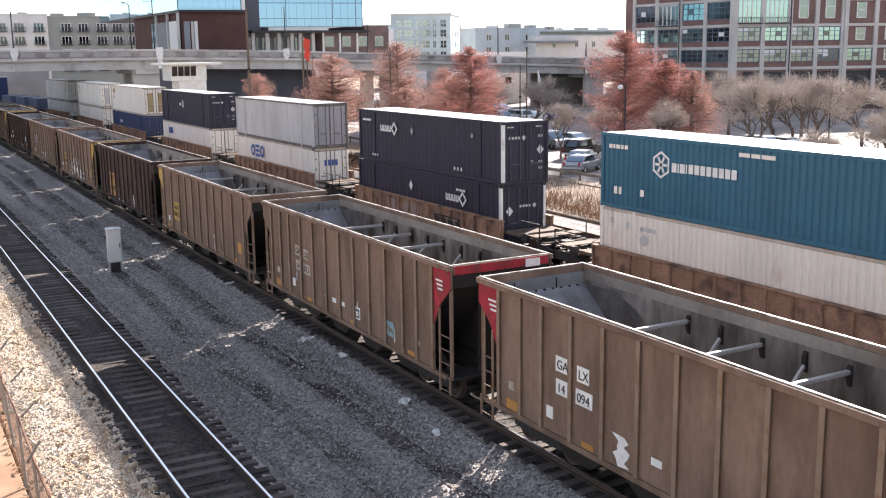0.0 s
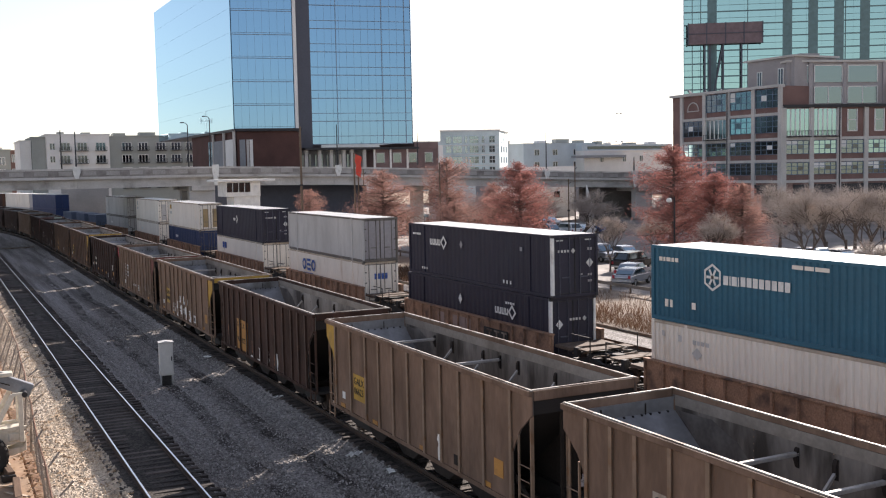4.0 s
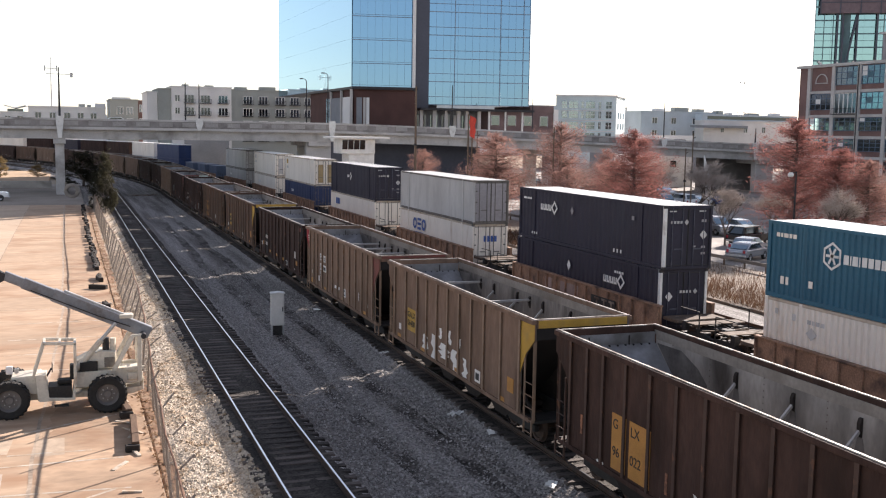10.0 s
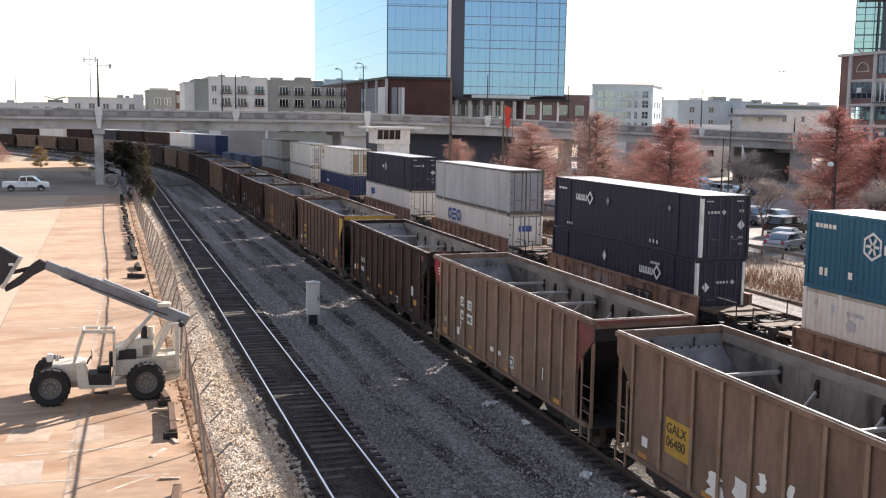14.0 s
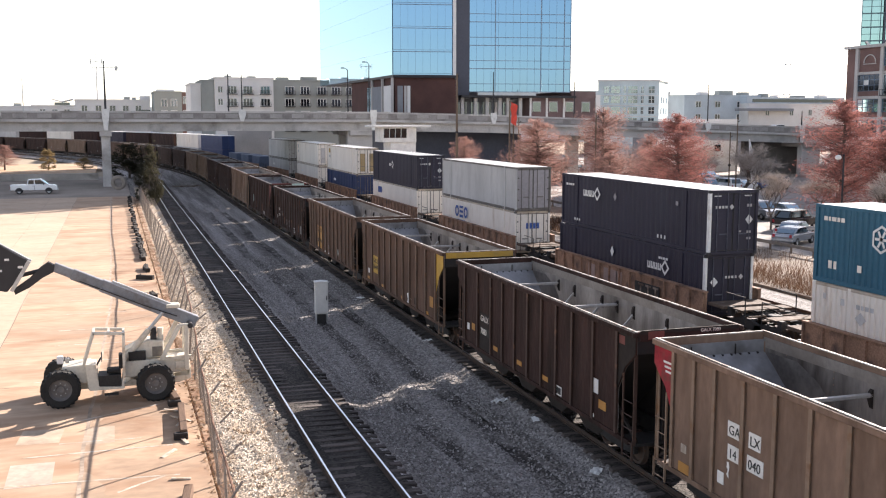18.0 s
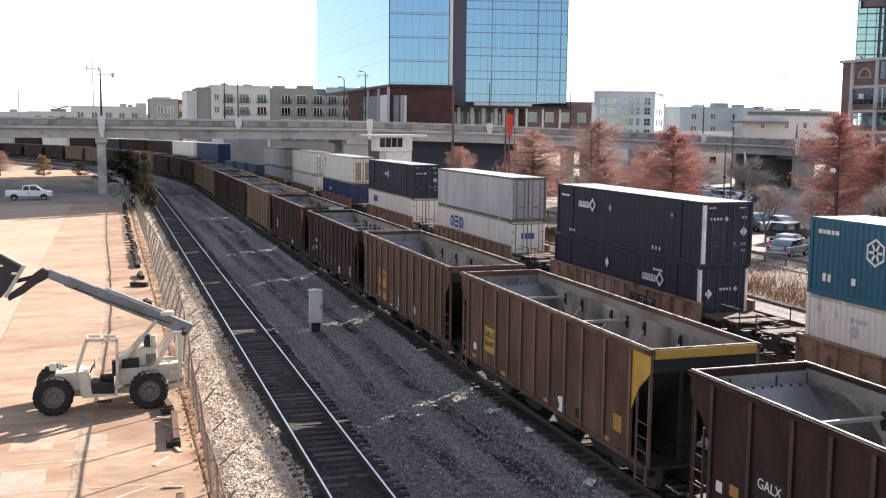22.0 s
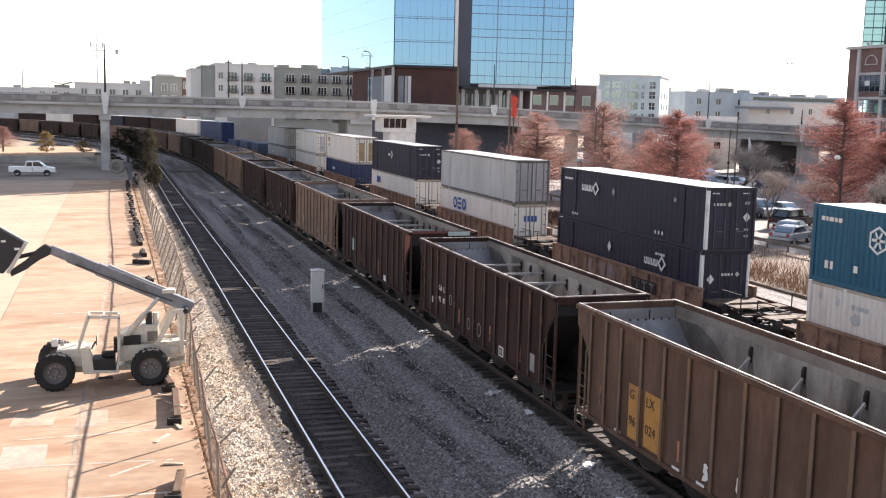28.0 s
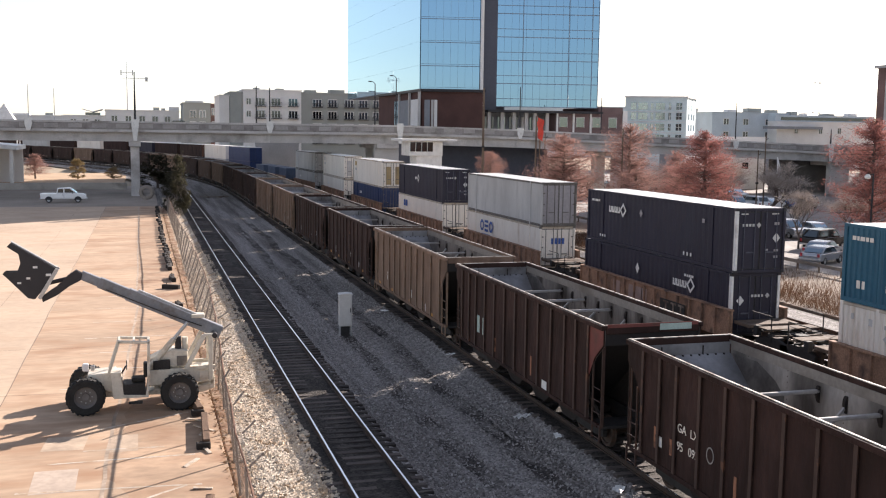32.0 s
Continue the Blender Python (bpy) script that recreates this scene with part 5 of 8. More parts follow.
def deck_z(x):
    """Height of the overpass parapet's top along its length."""
    return 10.2 if x < 45 else 10.2 - (min(x, 113) - 45) * 0.034


def overpass():
    b = root("overpass", "grey concrete road overpass on piers", "bridge", kind="structure")
    xs = [-260, -200, -150, -110, -70, -35, -0.8, 18, 37, 56, 75, 94, 113, 140, 178]
    for x0, x1 in zip(xs, xs[1:]):
        za, zb = deck_z(x0), deck_z(x1)
        def slab(y0, y1, top, bottom):
            mb = MB()
            mb.add([(x0 + 0.01, y0, za - bottom), (x1 - 0.01, y0, zb - bottom), (x1 - 0.01, y1, zb - bottom), (x0 + 0.01, y1, za - bottom), (x0 + 0.01, y0, za - top), (x1 - 0.01, y0, zb - top), (x1 - 0.01, y1, zb - top), (x0 + 0.01, y1, za - top)],
                   [(0, 3, 2, 1), (4, 5, 6, 7), (0, 1, 5, 4), (1, 2, 6, 5), (2, 3, 7, 6), (3, 0, 4, 7)])
            return mb
        part("deck", slab(149.4, 163.6, 1.15, 1.5), CONCRETE, b)
        for y in (150.5, 153.5, 156.5, 159.5, 162.5):
            part("girder", slab(y - 0.3, y + 0.3, 1.5, 2.8), CONCRETE, b)
        for y in (149.55, 163.2):
            part("parapet", slab(y, y + 0.25, 0.25, 1.15), PARAPET, b)
            part("parapet_cap", slab(y - 0.06, y + 0.31, 0.0, 0.24), CONCRETE, b)
            n = int((x1 - x0) / 3)
            for i in range(n):
                x = x0 + (x1 - x0) * (i + 0.5) / n
                if -70 < x < 140:
                    z = deck_z(x)
                    part("parapet_panel", MB().box(x - 0.9, x + 0.9, y - 0.03, y - 0.002, z - 0.95, z - 0.35), PANEL if y < 150 else BEIGE, b)
    for x in (-110, -70, -35, -0.8, 35.5, 75, 116):
        part("pier", MB().box(x - 0.6, x + 0.6, 151, 152.3, -0.7, deck_z(x) - 2.8) if x == -0.8 else MB().box(x - 1.9, x + 1.9, 151, 152.3, -0.7, deck_z(x) - 2.8), CONCRETE, b, bevel=0.05)
        cap = 0.8 if x == -0.8 else 1.7
        part("pier_cap", MB().box(x - cap, x + cap, 150.2, 163, deck_z(x) - 3.5, deck_z(x) - 2.79), CONCRETE, b, bevel=0.05)
        part("pier", MB().box(x - cap * 0.6, x + cap * 0.6, 160.5, 161.8, -0.7, deck_z(x) - 2.8), CONCRETE, b, bevel=0.05)
    tagged(part("wall_abutment", MB().box(44.5, 64, 157, 158, -0.6, 7.3), SLATE), "dark wall beneath the overpass", "wall", kind="structure")
    tagged(part("wall_abutment", MB().box(106.5, 121, 157, 158, -0.6, 6.9), mat("brown-grey wall", (0.16, 0.145, 0.135), 0.9, fine=(4, 0.15), broad=(0.3, 0.25))), "brown-grey wall beneath the overpass", "wall", kind="structure")
    # lamp posts with white banners
    for x, tall, ban in ((-14.5, 15.0, 1), (-0.7, 17.0, 2), (17.9, 15.3, 1), (37.2, 10.4, 2), (56.3, 16.3, 1), (94.3, 15.0, 1), (112.8, 10.6, 2), (-11.2, 14.5, 0), (16.0, 15.5, 0), (70, 15, 0)):
        lp = root("street_lamp", "slim dark lamp post with a white banner on the overpass" if ban else "slim dark lamp post on the overpass", "street lamp", "overpass lamps", pose(x, 149.68, deck_z(x)))
        hgt = tall - deck_z(x)
        part("post", MB().tube((0, 0, 0), (0, 0, hgt), 0.16 if ban == 2 else 0.11 if x > -5 else 0.06, 0.07 if x > -5 else 0.04, 8), METALDK if x > -5 else GALV, lp)
        if ban:
            zb = -1.9 if ban == 2 else -0.6
            part("banner", MB().prism([(-0.5, 0.25), (0.45, 0.3), (0.5, -0.5), (0.2, zb - 0.8), (-0.25, zb - 0.8), (-0.5, -0.6)], -0.42, -0.2, "y"), WHITE, lp, "white wrapped banner", bevel=0.02)
        if x == -0.7:
            mb = MB().bar((-1.6, 0, hgt - 0.9), (1.9, 0, hgt - 0.9), 0.07)
            mb.box(1.45, 1.8, -0.1, 0.1, hgt - 1.3, hgt - 0.7)
            part("cross_arm", mb, GALV, lp)
    # curved lamps along the far parapet
    for x, y, z0, z1, turn in FAR_LAMPS:
        lp = root("street_lamp", "dark street lamp with a short curved arm on the overpass", "street lamp", "overpass lamps", pose(x, y, z0, 0, 0, turn))
        part("post", MB().tube((0, 0, 0), (0, 0, z1 - z0 - 0.4), 0.11, 0.07, 8), METALDK, lp)
        part("arm", MB().tube((0, 0, z1 - z0 - 0.42), (0.25, 0, z1 - z0 - 0.1), 0.06, 0.05, 6).tube((0.25, 0, z1 - z0 - 0.1), (0.7, 0, z1 - z0), 0.05, 0.04, 6), METALDK, lp)
        part("lamp_head", MB().box(0.55, 1.1, -0.14, 0.14, z1 - z0 - 0.1, z1 - z0 + 0.06), METALDK, lp, bevel=0.03)


# ---- glass tower and its podium ----
def glass_face(parent, p, q, z0, z1, floors, cols, out, glass, line, splits=(), lines=((0.0, 0.07), (1.15, 0.035)), bar=0.08, fine=0):
    """Curtain wall from p to q: single panes with their own tiny tilt, floor bands and mullions proud of them."""
    p, q = Vector((*p, 0)), Vector((*q, 0))
    d = (q - p).normalized()
    L = (q - p).length
    n = Vector(out).normalized()
    rot = Matrix((( d.x, n.x, 0, 0), (d.y, n.y, 0, 0), (0, 0, 1, 0), (0, 0, 0, 1)))
    base = Matrix.Translation(p) @ rot
    r = random.Random(int(L * 10) + floors)
    hf = (z1 - z0) / floors
    f = None
    for i in range(floors):
        for j in range(cols):
            k = 0.0015 if cols > 2 else 0.0
            tilt = Euler((r.uniform(-k, k), 0, r.uniform(-k, k))).to_matrix().to_4x4()
            m = base @ Matrix.Translation(((j + 0.5) * L / cols, 0, z0 + (i + 0.5) * hf)) @ tilt
            if f is None:
                f = part("pane", MB().box(-L / cols / 2 + 0.01, L / cols / 2 - 0.01, -0.06, 0.0, -hf / 2 + 0.01, hf / 2 - 0.01), glass, parent)
                f.matrix_basis = m
            else:
                again("pane", f, parent, m)
    for i in range(floors + 1):
        for dz, w in lines:
            if i == floors and dz:
                continue
            mb = MB().box(0, L, -0.05, 0.09, -w, w)
            o = part("floor_band", mb, line, parent)
            o.matrix_basis = base @ Matrix.Translation((0, 0, z0 + i * hf + dz))
    for j in splits:
        o = part("mullion", MB().box(-bar, bar, -0.05, 0.13, z0, z1), line, parent)
        o.matrix_basis = base @ Matrix.Translation((j * L, 0, 0))
    for j in range(1, fine):
        if all(abs(j / fine - q_) > 0.02 for q_ in splits):
            o = part("glazing_bar", MB().box(-0.012, 0.012, -0.05, 0.05, z0, z1), line, parent)
            o.matrix_basis = base @ Matrix.Translation((j * L / fine, 0, 0))


def tower():
    t = root("glass_tower", "blue mirror-glass office tower with a dark vertical slot", "office tower")
    p1, p2, p3 = Vector((47.9, 177.8)), Vector((47.2, 242)), Vector((79.4, 171.7))
    d = (p3 - p1).normalized()
    n = Vector((d.y, -d.x, 0))
    a, b = p1 + d * 10.6, p1 + d * 13.6
    p4 = p2 + (p3 - p1)
    core = [(p.x, p.y) for p in (p1, p2, p4, p3)]
    cx, cy = sum(p[0] for p in core) / 4, sum(p[1] for p in core) / 4
    core = [(cx + (x - cx) * 0.985, cy + (y - cy) * 0.985) for x, y in core]
    part("core", MB().prism(core, 16.7, 46.0, "z"), SLATE, t)
    part("lobby_core", MB().box(58, 70, 195, 238, -0.75, 16.71), SLATE, t)
    glass_face(t, p1, p2, 16.9, 46.1, 7, 1, (-1, 0, 0), GLASS, TOWERBAND, (), ((0.0, 0.09),))
    glass_face(t, p1, a, 16.9, 49.7, 8, 4, n, GLASS, TOWERBAND, (), ((0.0, 0.06), (0.32, 0.025)), 0.025, 8)
    glass_face(t, b, p3, 14.0, 50.9, 9, 7, n, GLASS, TOWERBAND, (0.0, 0.255, 0.705, 0.935, 1.0), ((0.0, 0.07), (1.42, 0.05)), 0.06, 14)
    mb = MB()
    for s, e, w in ((a, b, 0.5),):
        mb.prism([(s.x + n.x * 0.3, s.y + n.y * 0.3), (e.x + n.x * 0.3, e.y + n.y * 0.3), (e.x - n.x, e.y - n.y), (s.x - n.x, s.y - n.y)], 13.3, 52, "z")
    part("slot", mb, SLATE, t, "dark slate vertical recess")
    e = a + d * 0.55
    part("fin", MB().prism([(a.x + n.x * 0.8, a.y + n.y * 0.8), (e.x + n.x * 0.8, e.y + n.y * 0.8), (e.x, e.y), (a.x, a.y)], 13.3, 52, "z"), STUCCO, t, "pale vertical fin")
    # brick podium under the tower's corner
    po = root("brick_pavilion", "dark brick entrance block with tall windows and a thin roof", "building")
    body = [(47.0, 207), (47.35, 174.6), (57.9, 172.6), (58.6, 177), (48.6, 207)]
    part("wall", MB().prism(body, 8.6, 16.3, "z"), BRICKDK, po)
    part("roof", MB().prism([(46.5, 207.4), (46.9, 174.0), (58.2, 171.9), (59, 177), (48.8, 207.4)], 16.32, 16.75, "z"), METALDK, po, "thin dark roof slab")
    for ya, yb, m in ((193.0, 189.6, GLASSDK), (189.0, 182.4, BLOCKWALL), (180.6, 175.0, STUCCO)):
        part("tall_window", MB().box(46.85, 47.2, yb, ya, 9.2, 15.0), m, po)
    for y in (189.3, 181.5, 174.7):
        part("column", MB().box(46.7, 47.05, y - 0.3, y + 0.3, 8.6, 16.3), BEIGE, po)
    for u0, u1, m in ((0.04, 0.13, BLOCKWALL), (0.15, 0.19, BEIGE), (0.2, 0.25, STUCCO)):
        a_, b_ = Vector(body[1]), Vector(body[2])
        p, q = a_.lerp(b_, u0), a_.lerp(b_, u1)
        o = Vector((-0.2, -0.95)) * 0.1
        part("tall_window", MB().prism([tuple(p + o), tuple(q + o), tuple(q - o), tuple(p - o)], 9.2, 14.9, "z"), m, po)
    # low brick wing beneath the tower
    w = root("brick_wing", "low dark brick wing beneath the tower with pale window bays", "building")
    part("wall", MB().box(72.2, 85.4, 173.5, 190, 8.4, 13.0), WINGBRICK, w)
    part("upper_wall", MB().box(80.5, 85.4, 173.4, 190, 13.0, 14.2), WINGBRICK, w)
    part("end_wall", MB().box(85.4, 86.3, 173.2, 190, 8.4, 13.6), STUCCO, w, "white rendered end wall")
    part("roof_edge", MB().box(58.9, 81.0, 172.4, 190.3, 12.95, 13.35), METALDK, w, "thin dark projecting roof")
    part("lobby_wall", MB().box(59.2, 72.1, 177.5, 178, 8.4, 12.95), BLOCKWALL, w)
    for x in (59.5, 62.0, 64.2, 66.6, 68.2, 70.6):
        part("column", MB().box(x - 0.3, x + 0.3, 173.6, 174.2, 8.4, 12.95), BEIGE, w)
    for x0, x1, m in ((59.9, 61.6, GLASSDK), (62.4, 63.8, GLASSLT), (64.6, 66.2, GLASSDK), (67.0, 67.8, STUCCO), (68.6, 70.2, GLASSLT)):
        part("lobby_window", MB().box(x0, x1, 177.3, 177.6, 9.0, 12.2), m, w)
    for x in (73.6, 76.9, 80.1, 83.4):
        pane = part("window", MB().box(x - 0.75, x + 0.75, 173.35, 173.6, 10.5, 12.2), GLASSLT, w)
        part("window_frame", MB().box(x - 0.85, x + 0.85, 173.3, 173.4, 12.2, 12.35).box(x - 0.85, x - 0.75, 173.3, 173.4, 10.4, 12.2).box(x + 0.75, x + 0.85, 173.3, 173.4, 10.4, 12.2), BEIGE, pane)
    for x in (72.4, 75.6, 79.0):
        part("pilaster", MB().box(x - 0.15, x + 0.15, 173.2, 173.6, 8.4, 12.95), STUCCO, w)


# ---- flats beyond the overpass ----
def window_on(b, x, y, z, w, hgt, rail):
    f = part("window", MB().box(x - w / 2, x + w / 2, y - 0.08, y + 0.1, z, z + hgt), GLASSDK, b)
    mb = MB()
    for dx in (-w / 2, -w / 6, w / 6, w / 2) if w > 2 else (-w / 2, 0, w / 2):
        mb.box(x + dx - 0.07, x + dx + 0.07, y - 0.13, y - 0.02, z - 0.07, z + hgt + 0.07)
    mb.box(x - w / 2, x + w / 2, y - 0.13, y - 0.02, z + hgt - 0.05, z + hgt + 0.1)
    part("window_frame", mb, STUCCO, f)
    if rail:
        mb = MB().box(x - w * 0.6, x + w * 0.6, y - 0.95, y - 0.01, z - 0.3, z - 0.16)
        mb.box(x - w * 0.6, x + w * 0.6, y - 0.95, y - 0.9, z + 0.72, z + 0.8)
        for i in range(9):
            xx = x - w * 0.6 + i * w * 0.15
            mb.box(xx - 0.03, xx + 0.03, y - 0.95, y - 0.9, z - 0.16, z + 0.72)
        part("balcony", mb, METALDK, f)


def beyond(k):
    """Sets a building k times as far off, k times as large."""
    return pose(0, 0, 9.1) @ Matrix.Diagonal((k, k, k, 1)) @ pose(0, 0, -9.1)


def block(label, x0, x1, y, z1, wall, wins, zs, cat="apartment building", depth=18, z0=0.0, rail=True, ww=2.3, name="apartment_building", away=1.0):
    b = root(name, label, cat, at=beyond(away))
    part("wall", MB().box(x0, x1, y, y + depth, z0 - 0.7, z1), wall, b)
    part("roof", MB().box(x0 - 0.2, x1 + 0.2, y - 0.2, y + depth + 0.2, z1, z1 + 0.3), wall, b)
    for z in zs:
        for x in wins:
            window_on(b, x, y, z, ww, 1.8, rail)
    return b


def roof_boxes(b, y, z, spots):
    """Plant and stair heads standing on a roof."""
    for x, w, hgt, m in spots:
        part("roof_unit", MB().box(x - w / 2, x + w / 2, y, y + 3, z, z + hgt), m, b)


def town():
    storeys = (6.2, 9.3, 12.5, 15.6)
    b = block("pale stucco flats with iron balconies", 25.2, 39.9, 266, 19.3, STUCCO, (29.4, 33.4, 37.8), storeys)
    for z in storeys:
        window_on(b, 26.5, 266, z + 0.2, 1.2, 1.5, False)
    roof_boxes(b, 270, 19.6, ((29, 1.5, 0.6, STUCCODK), (35, 2.0, 0.5, STUCCODK)))
    block("olive stucco flats, stepped front", 22.1, 25.1, 268, 18.7, STUCCODK, (), ())
    block("pale stair block of flats", 19.5, 22.0, 270, 17.9, STUCCO, (), ())
    b = block("olive stucco flats with recessed balconies", 40.0, 62.5, 267, 18.9, STUCCODK, (44.2, 48.2, 52.6, 56.4, 60.2), storeys)
    roof_boxes(b, 270, 19.2, ((43, 3, 0.7, STUCCODK), (50, 4, 0.9, STUCCODK), (55.5, 2, 0.5, STUCCO)))
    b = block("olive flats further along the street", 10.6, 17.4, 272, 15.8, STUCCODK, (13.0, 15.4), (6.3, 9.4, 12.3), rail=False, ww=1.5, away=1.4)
    roof_boxes(b, 274, 16.0, ((13.5, 4.5, 0.6, STUCCO),))
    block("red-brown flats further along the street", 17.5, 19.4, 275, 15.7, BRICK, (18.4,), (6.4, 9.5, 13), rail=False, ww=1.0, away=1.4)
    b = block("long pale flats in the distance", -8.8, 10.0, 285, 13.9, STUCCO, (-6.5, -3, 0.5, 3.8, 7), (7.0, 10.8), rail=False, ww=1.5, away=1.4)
    roof_boxes(b, 288, 14.2, ((4.2, 1.6, 0.8, STUCCODK), (6.0, 1.0, 0.6, STUCCODK), (8.8, 2.6, 1.0, STUCCO)))
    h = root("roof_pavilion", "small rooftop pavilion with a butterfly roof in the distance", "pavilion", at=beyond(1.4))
    part("wall", MB().box(-14.0, -10.2, 290, 296, 12.4, 13.4), GLASSDK, h)
    part("roof", MB().prism([(-14.8, 14.2), (-12.2, 13.45), (-9.4, 14.2), (-9.4, 14.4), (-12.2, 13.7), (-14.8, 14.4)], 289, 297, "y"), STUCCO, h)
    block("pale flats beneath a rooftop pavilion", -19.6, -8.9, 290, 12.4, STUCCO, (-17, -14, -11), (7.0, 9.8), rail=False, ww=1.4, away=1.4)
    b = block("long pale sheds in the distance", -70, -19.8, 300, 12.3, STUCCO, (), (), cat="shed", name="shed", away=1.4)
    roof_boxes(b, 303, 12.6, ((-58, 4, 0.5, STUCCO), (-44, 3, 0.8, STUCCODK), (-32, 6, 0.5, STUCCO), (-24, 2, 0.7, STUCCODK)))
    tagged(part("block_wall", MB().box(25.4, 35.4, 240, 240.5, -0.7, 7.2), BLOCKWALL), "blue-grey painted block wall behind the tracks", "wall", kind="structure")
    # modern flats beyond the overpass, with a sunlit end
    f = root("apartment_building", "pale blue-grey modern flats with a sunlit end wall", "apartment building")
    front, corner_, end = Vector((132.7, 268)), Vector((149.0, 262)), Vector((160, 276))
    d = corner_ - front
    part("wall", MB().prism([tuple(front), tuple(corner_), tuple(end), (146, 284)], -0.7, 20.0, "z"), AQUACLAD, f)
    part("roof", MB().prism([(132.3, 267.7), (149.1, 261.6), (160.6, 276), (146, 284.6)], 20.0, 20.4, "z"), STUCCO, f)
    rot = Matrix.Translation((*front, 0)) @ pose(0, 0, 0, 0, 0, math.degrees(math.atan2(d.y, d.x)))
    for z in (7.6, 10.7, 13.8, 16.6):
        for u, w in ((2.4, 1.4), (5.0, 2.6), (7.6, 0.7), (9.9, 2.6), (12.6, 0.7), (15.2, 1.6)):
            o = part("window", MB().box(u - w / 2, u + w / 2, -0.1, 0.1, z, z + 1.9), GLASSFLAT, f)
            o.matrix_basis = rot
            part("window_frame", MB().box(u - w / 2, u + w / 2, -0.16, -0.05, z + 0.9, z + 1.0).box(u - 0.05, u + 0.05, -0.16, -0.05, z, z + 1.9), STUCCO, o)
        o = part("floor_band", MB().box(0.2, 17.0, -0.14, 0.02, z - 0.75, z - 0.6), STUCCO, f)
        o.matrix_basis = rot
    d2 = end - corner_
    rot2 = Matrix.Translation((*corner_, 0)) @ pose(0, 0, 0, 0, 0, math.degrees(math.atan2(d2.y, d2.x)))
    for z in (10.7, 13.8, 16.6):
        for u in (4.0, 9.0, 14.0):
            o = part("window", MB().box(u - 0.6, u + 0.6, -0.1, 0.1, z, z + 1.7), GLASSDK, f)
            o.matrix_basis = rot2
    b = block("commercial block behind bare trees, paled by painted haze", 171, 200, 285, 16.6, HAZE, (176, 183, 191), (9.0, 13.0), cat="building", rail=False, ww=1.8, name="commercial_building")
    roof_boxes(b, 288, 16.9, ((180, 3, 0.9, STUCCO), (188, 5, 1.4, STUCCODK), (195, 3, 1.0, STUCCODK)))
    b = block("long white block with a blue-grey upper storey", 191, 228, 280, 13.9, STUCCO, (198, 207, 214, 221), (10.5,), cat="building", rail=False, ww=1.3, name="commercial_building")
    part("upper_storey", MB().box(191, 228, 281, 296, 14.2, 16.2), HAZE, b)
    part("window_band", MB().box(193, 226, 280.9, 281.0, 14.6, 15.6), GLASSDK, b)
    part("awning", MB().box(186, 206, 277.5, 280, 11.8, 12.6), BLOCKWALL, b, "blue-grey canopy roof")
    roof_boxes(b, 284, 16.2, ((200, 2.2, 1.2, STUCCODK), (204, 1.2, 0.8, STUCCO), (213, 4, 0.7, STUCCODK), (222, 3, 0.9, STUCCO)))
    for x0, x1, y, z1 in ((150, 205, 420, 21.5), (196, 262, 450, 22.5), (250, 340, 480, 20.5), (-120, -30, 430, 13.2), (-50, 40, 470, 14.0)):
        block("building on the skyline with haze in its colour", x0, x1, y, z1, HAZE, (), (), cat="building", name="far_building")
    b = root("white_building", "low white building seen beneath the overpass", "building")
    part("wall", MB().box(100, 112.5, 168, 176, -0.7, 9.2), STUCCO, b)
    for x, z in ((101.5, 6.2), (101.4, 3.4), (107.5, 3.2)):
        part("window", MB().box(x, x + 1.3, 167.9, 168.1, z, z + 1.2), GLASSDK, b)
    block("low grey shed among bare trees", 128, 150, 220, 7.5, BLOCKWALL, (132, 137, 143), (4.0,), cat="shed", rail=False, name="shed")
    m = root("radio_mast", "slender pale lamp mast beyond the overpass", "mast", at=pose(219.6, 300, 9.0))
    part("pole", MB().tube((0, 0, -9.7), (0, 0, 18.6), 0.16, 0.07, 8), GALV, m)
    for z, w in ((18.6, 0.9), (8.6, 1.3)):
        part("lamp_arm", MB().bar((-w, 0, z), (w, 0, z), 0.14).box(-w - 0.3, -w + 0.3, -0.2, 0.2, z - 0.25, z + 0.25).box(w - 0.3, w + 0.3, -0.2, 0.2, z - 0.25, z + 0.25), GALV, m)
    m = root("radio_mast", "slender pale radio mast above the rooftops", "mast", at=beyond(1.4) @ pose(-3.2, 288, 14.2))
    part("pole", MB().tube((0, 0, 0), (0, 0, 12.6), 0.2, 0.07, 8), GALV, m)
    for z in (9.8,):
        part("antenna_frame", MB().bar((-1.4, 0, z), (1.4, 0, z), 0.16).box(-1.6, -1.3, -0.15, 0.15, z - 0.7, z + 0.7).box(1.3, 1.6, -0.15, 0.15, z - 0.7, z + 0.7), GALV, m)


def arch_of(cx, cz, r0, r1):
    """Half ring standing on a wall."""
    mb = MB()
    n = 10
    for i in range(n):
        a, b_ = math.pi * i / n, math.pi * (i + 1) / n
        q = [(cx + r * math.cos(t), cz + r * math.sin(t)) for r, t in ((r0, a), (r1, a), (r1, b_), (r0, b_))]
        mb.prism(q, -0.2, -0.1, "y")
    return mb


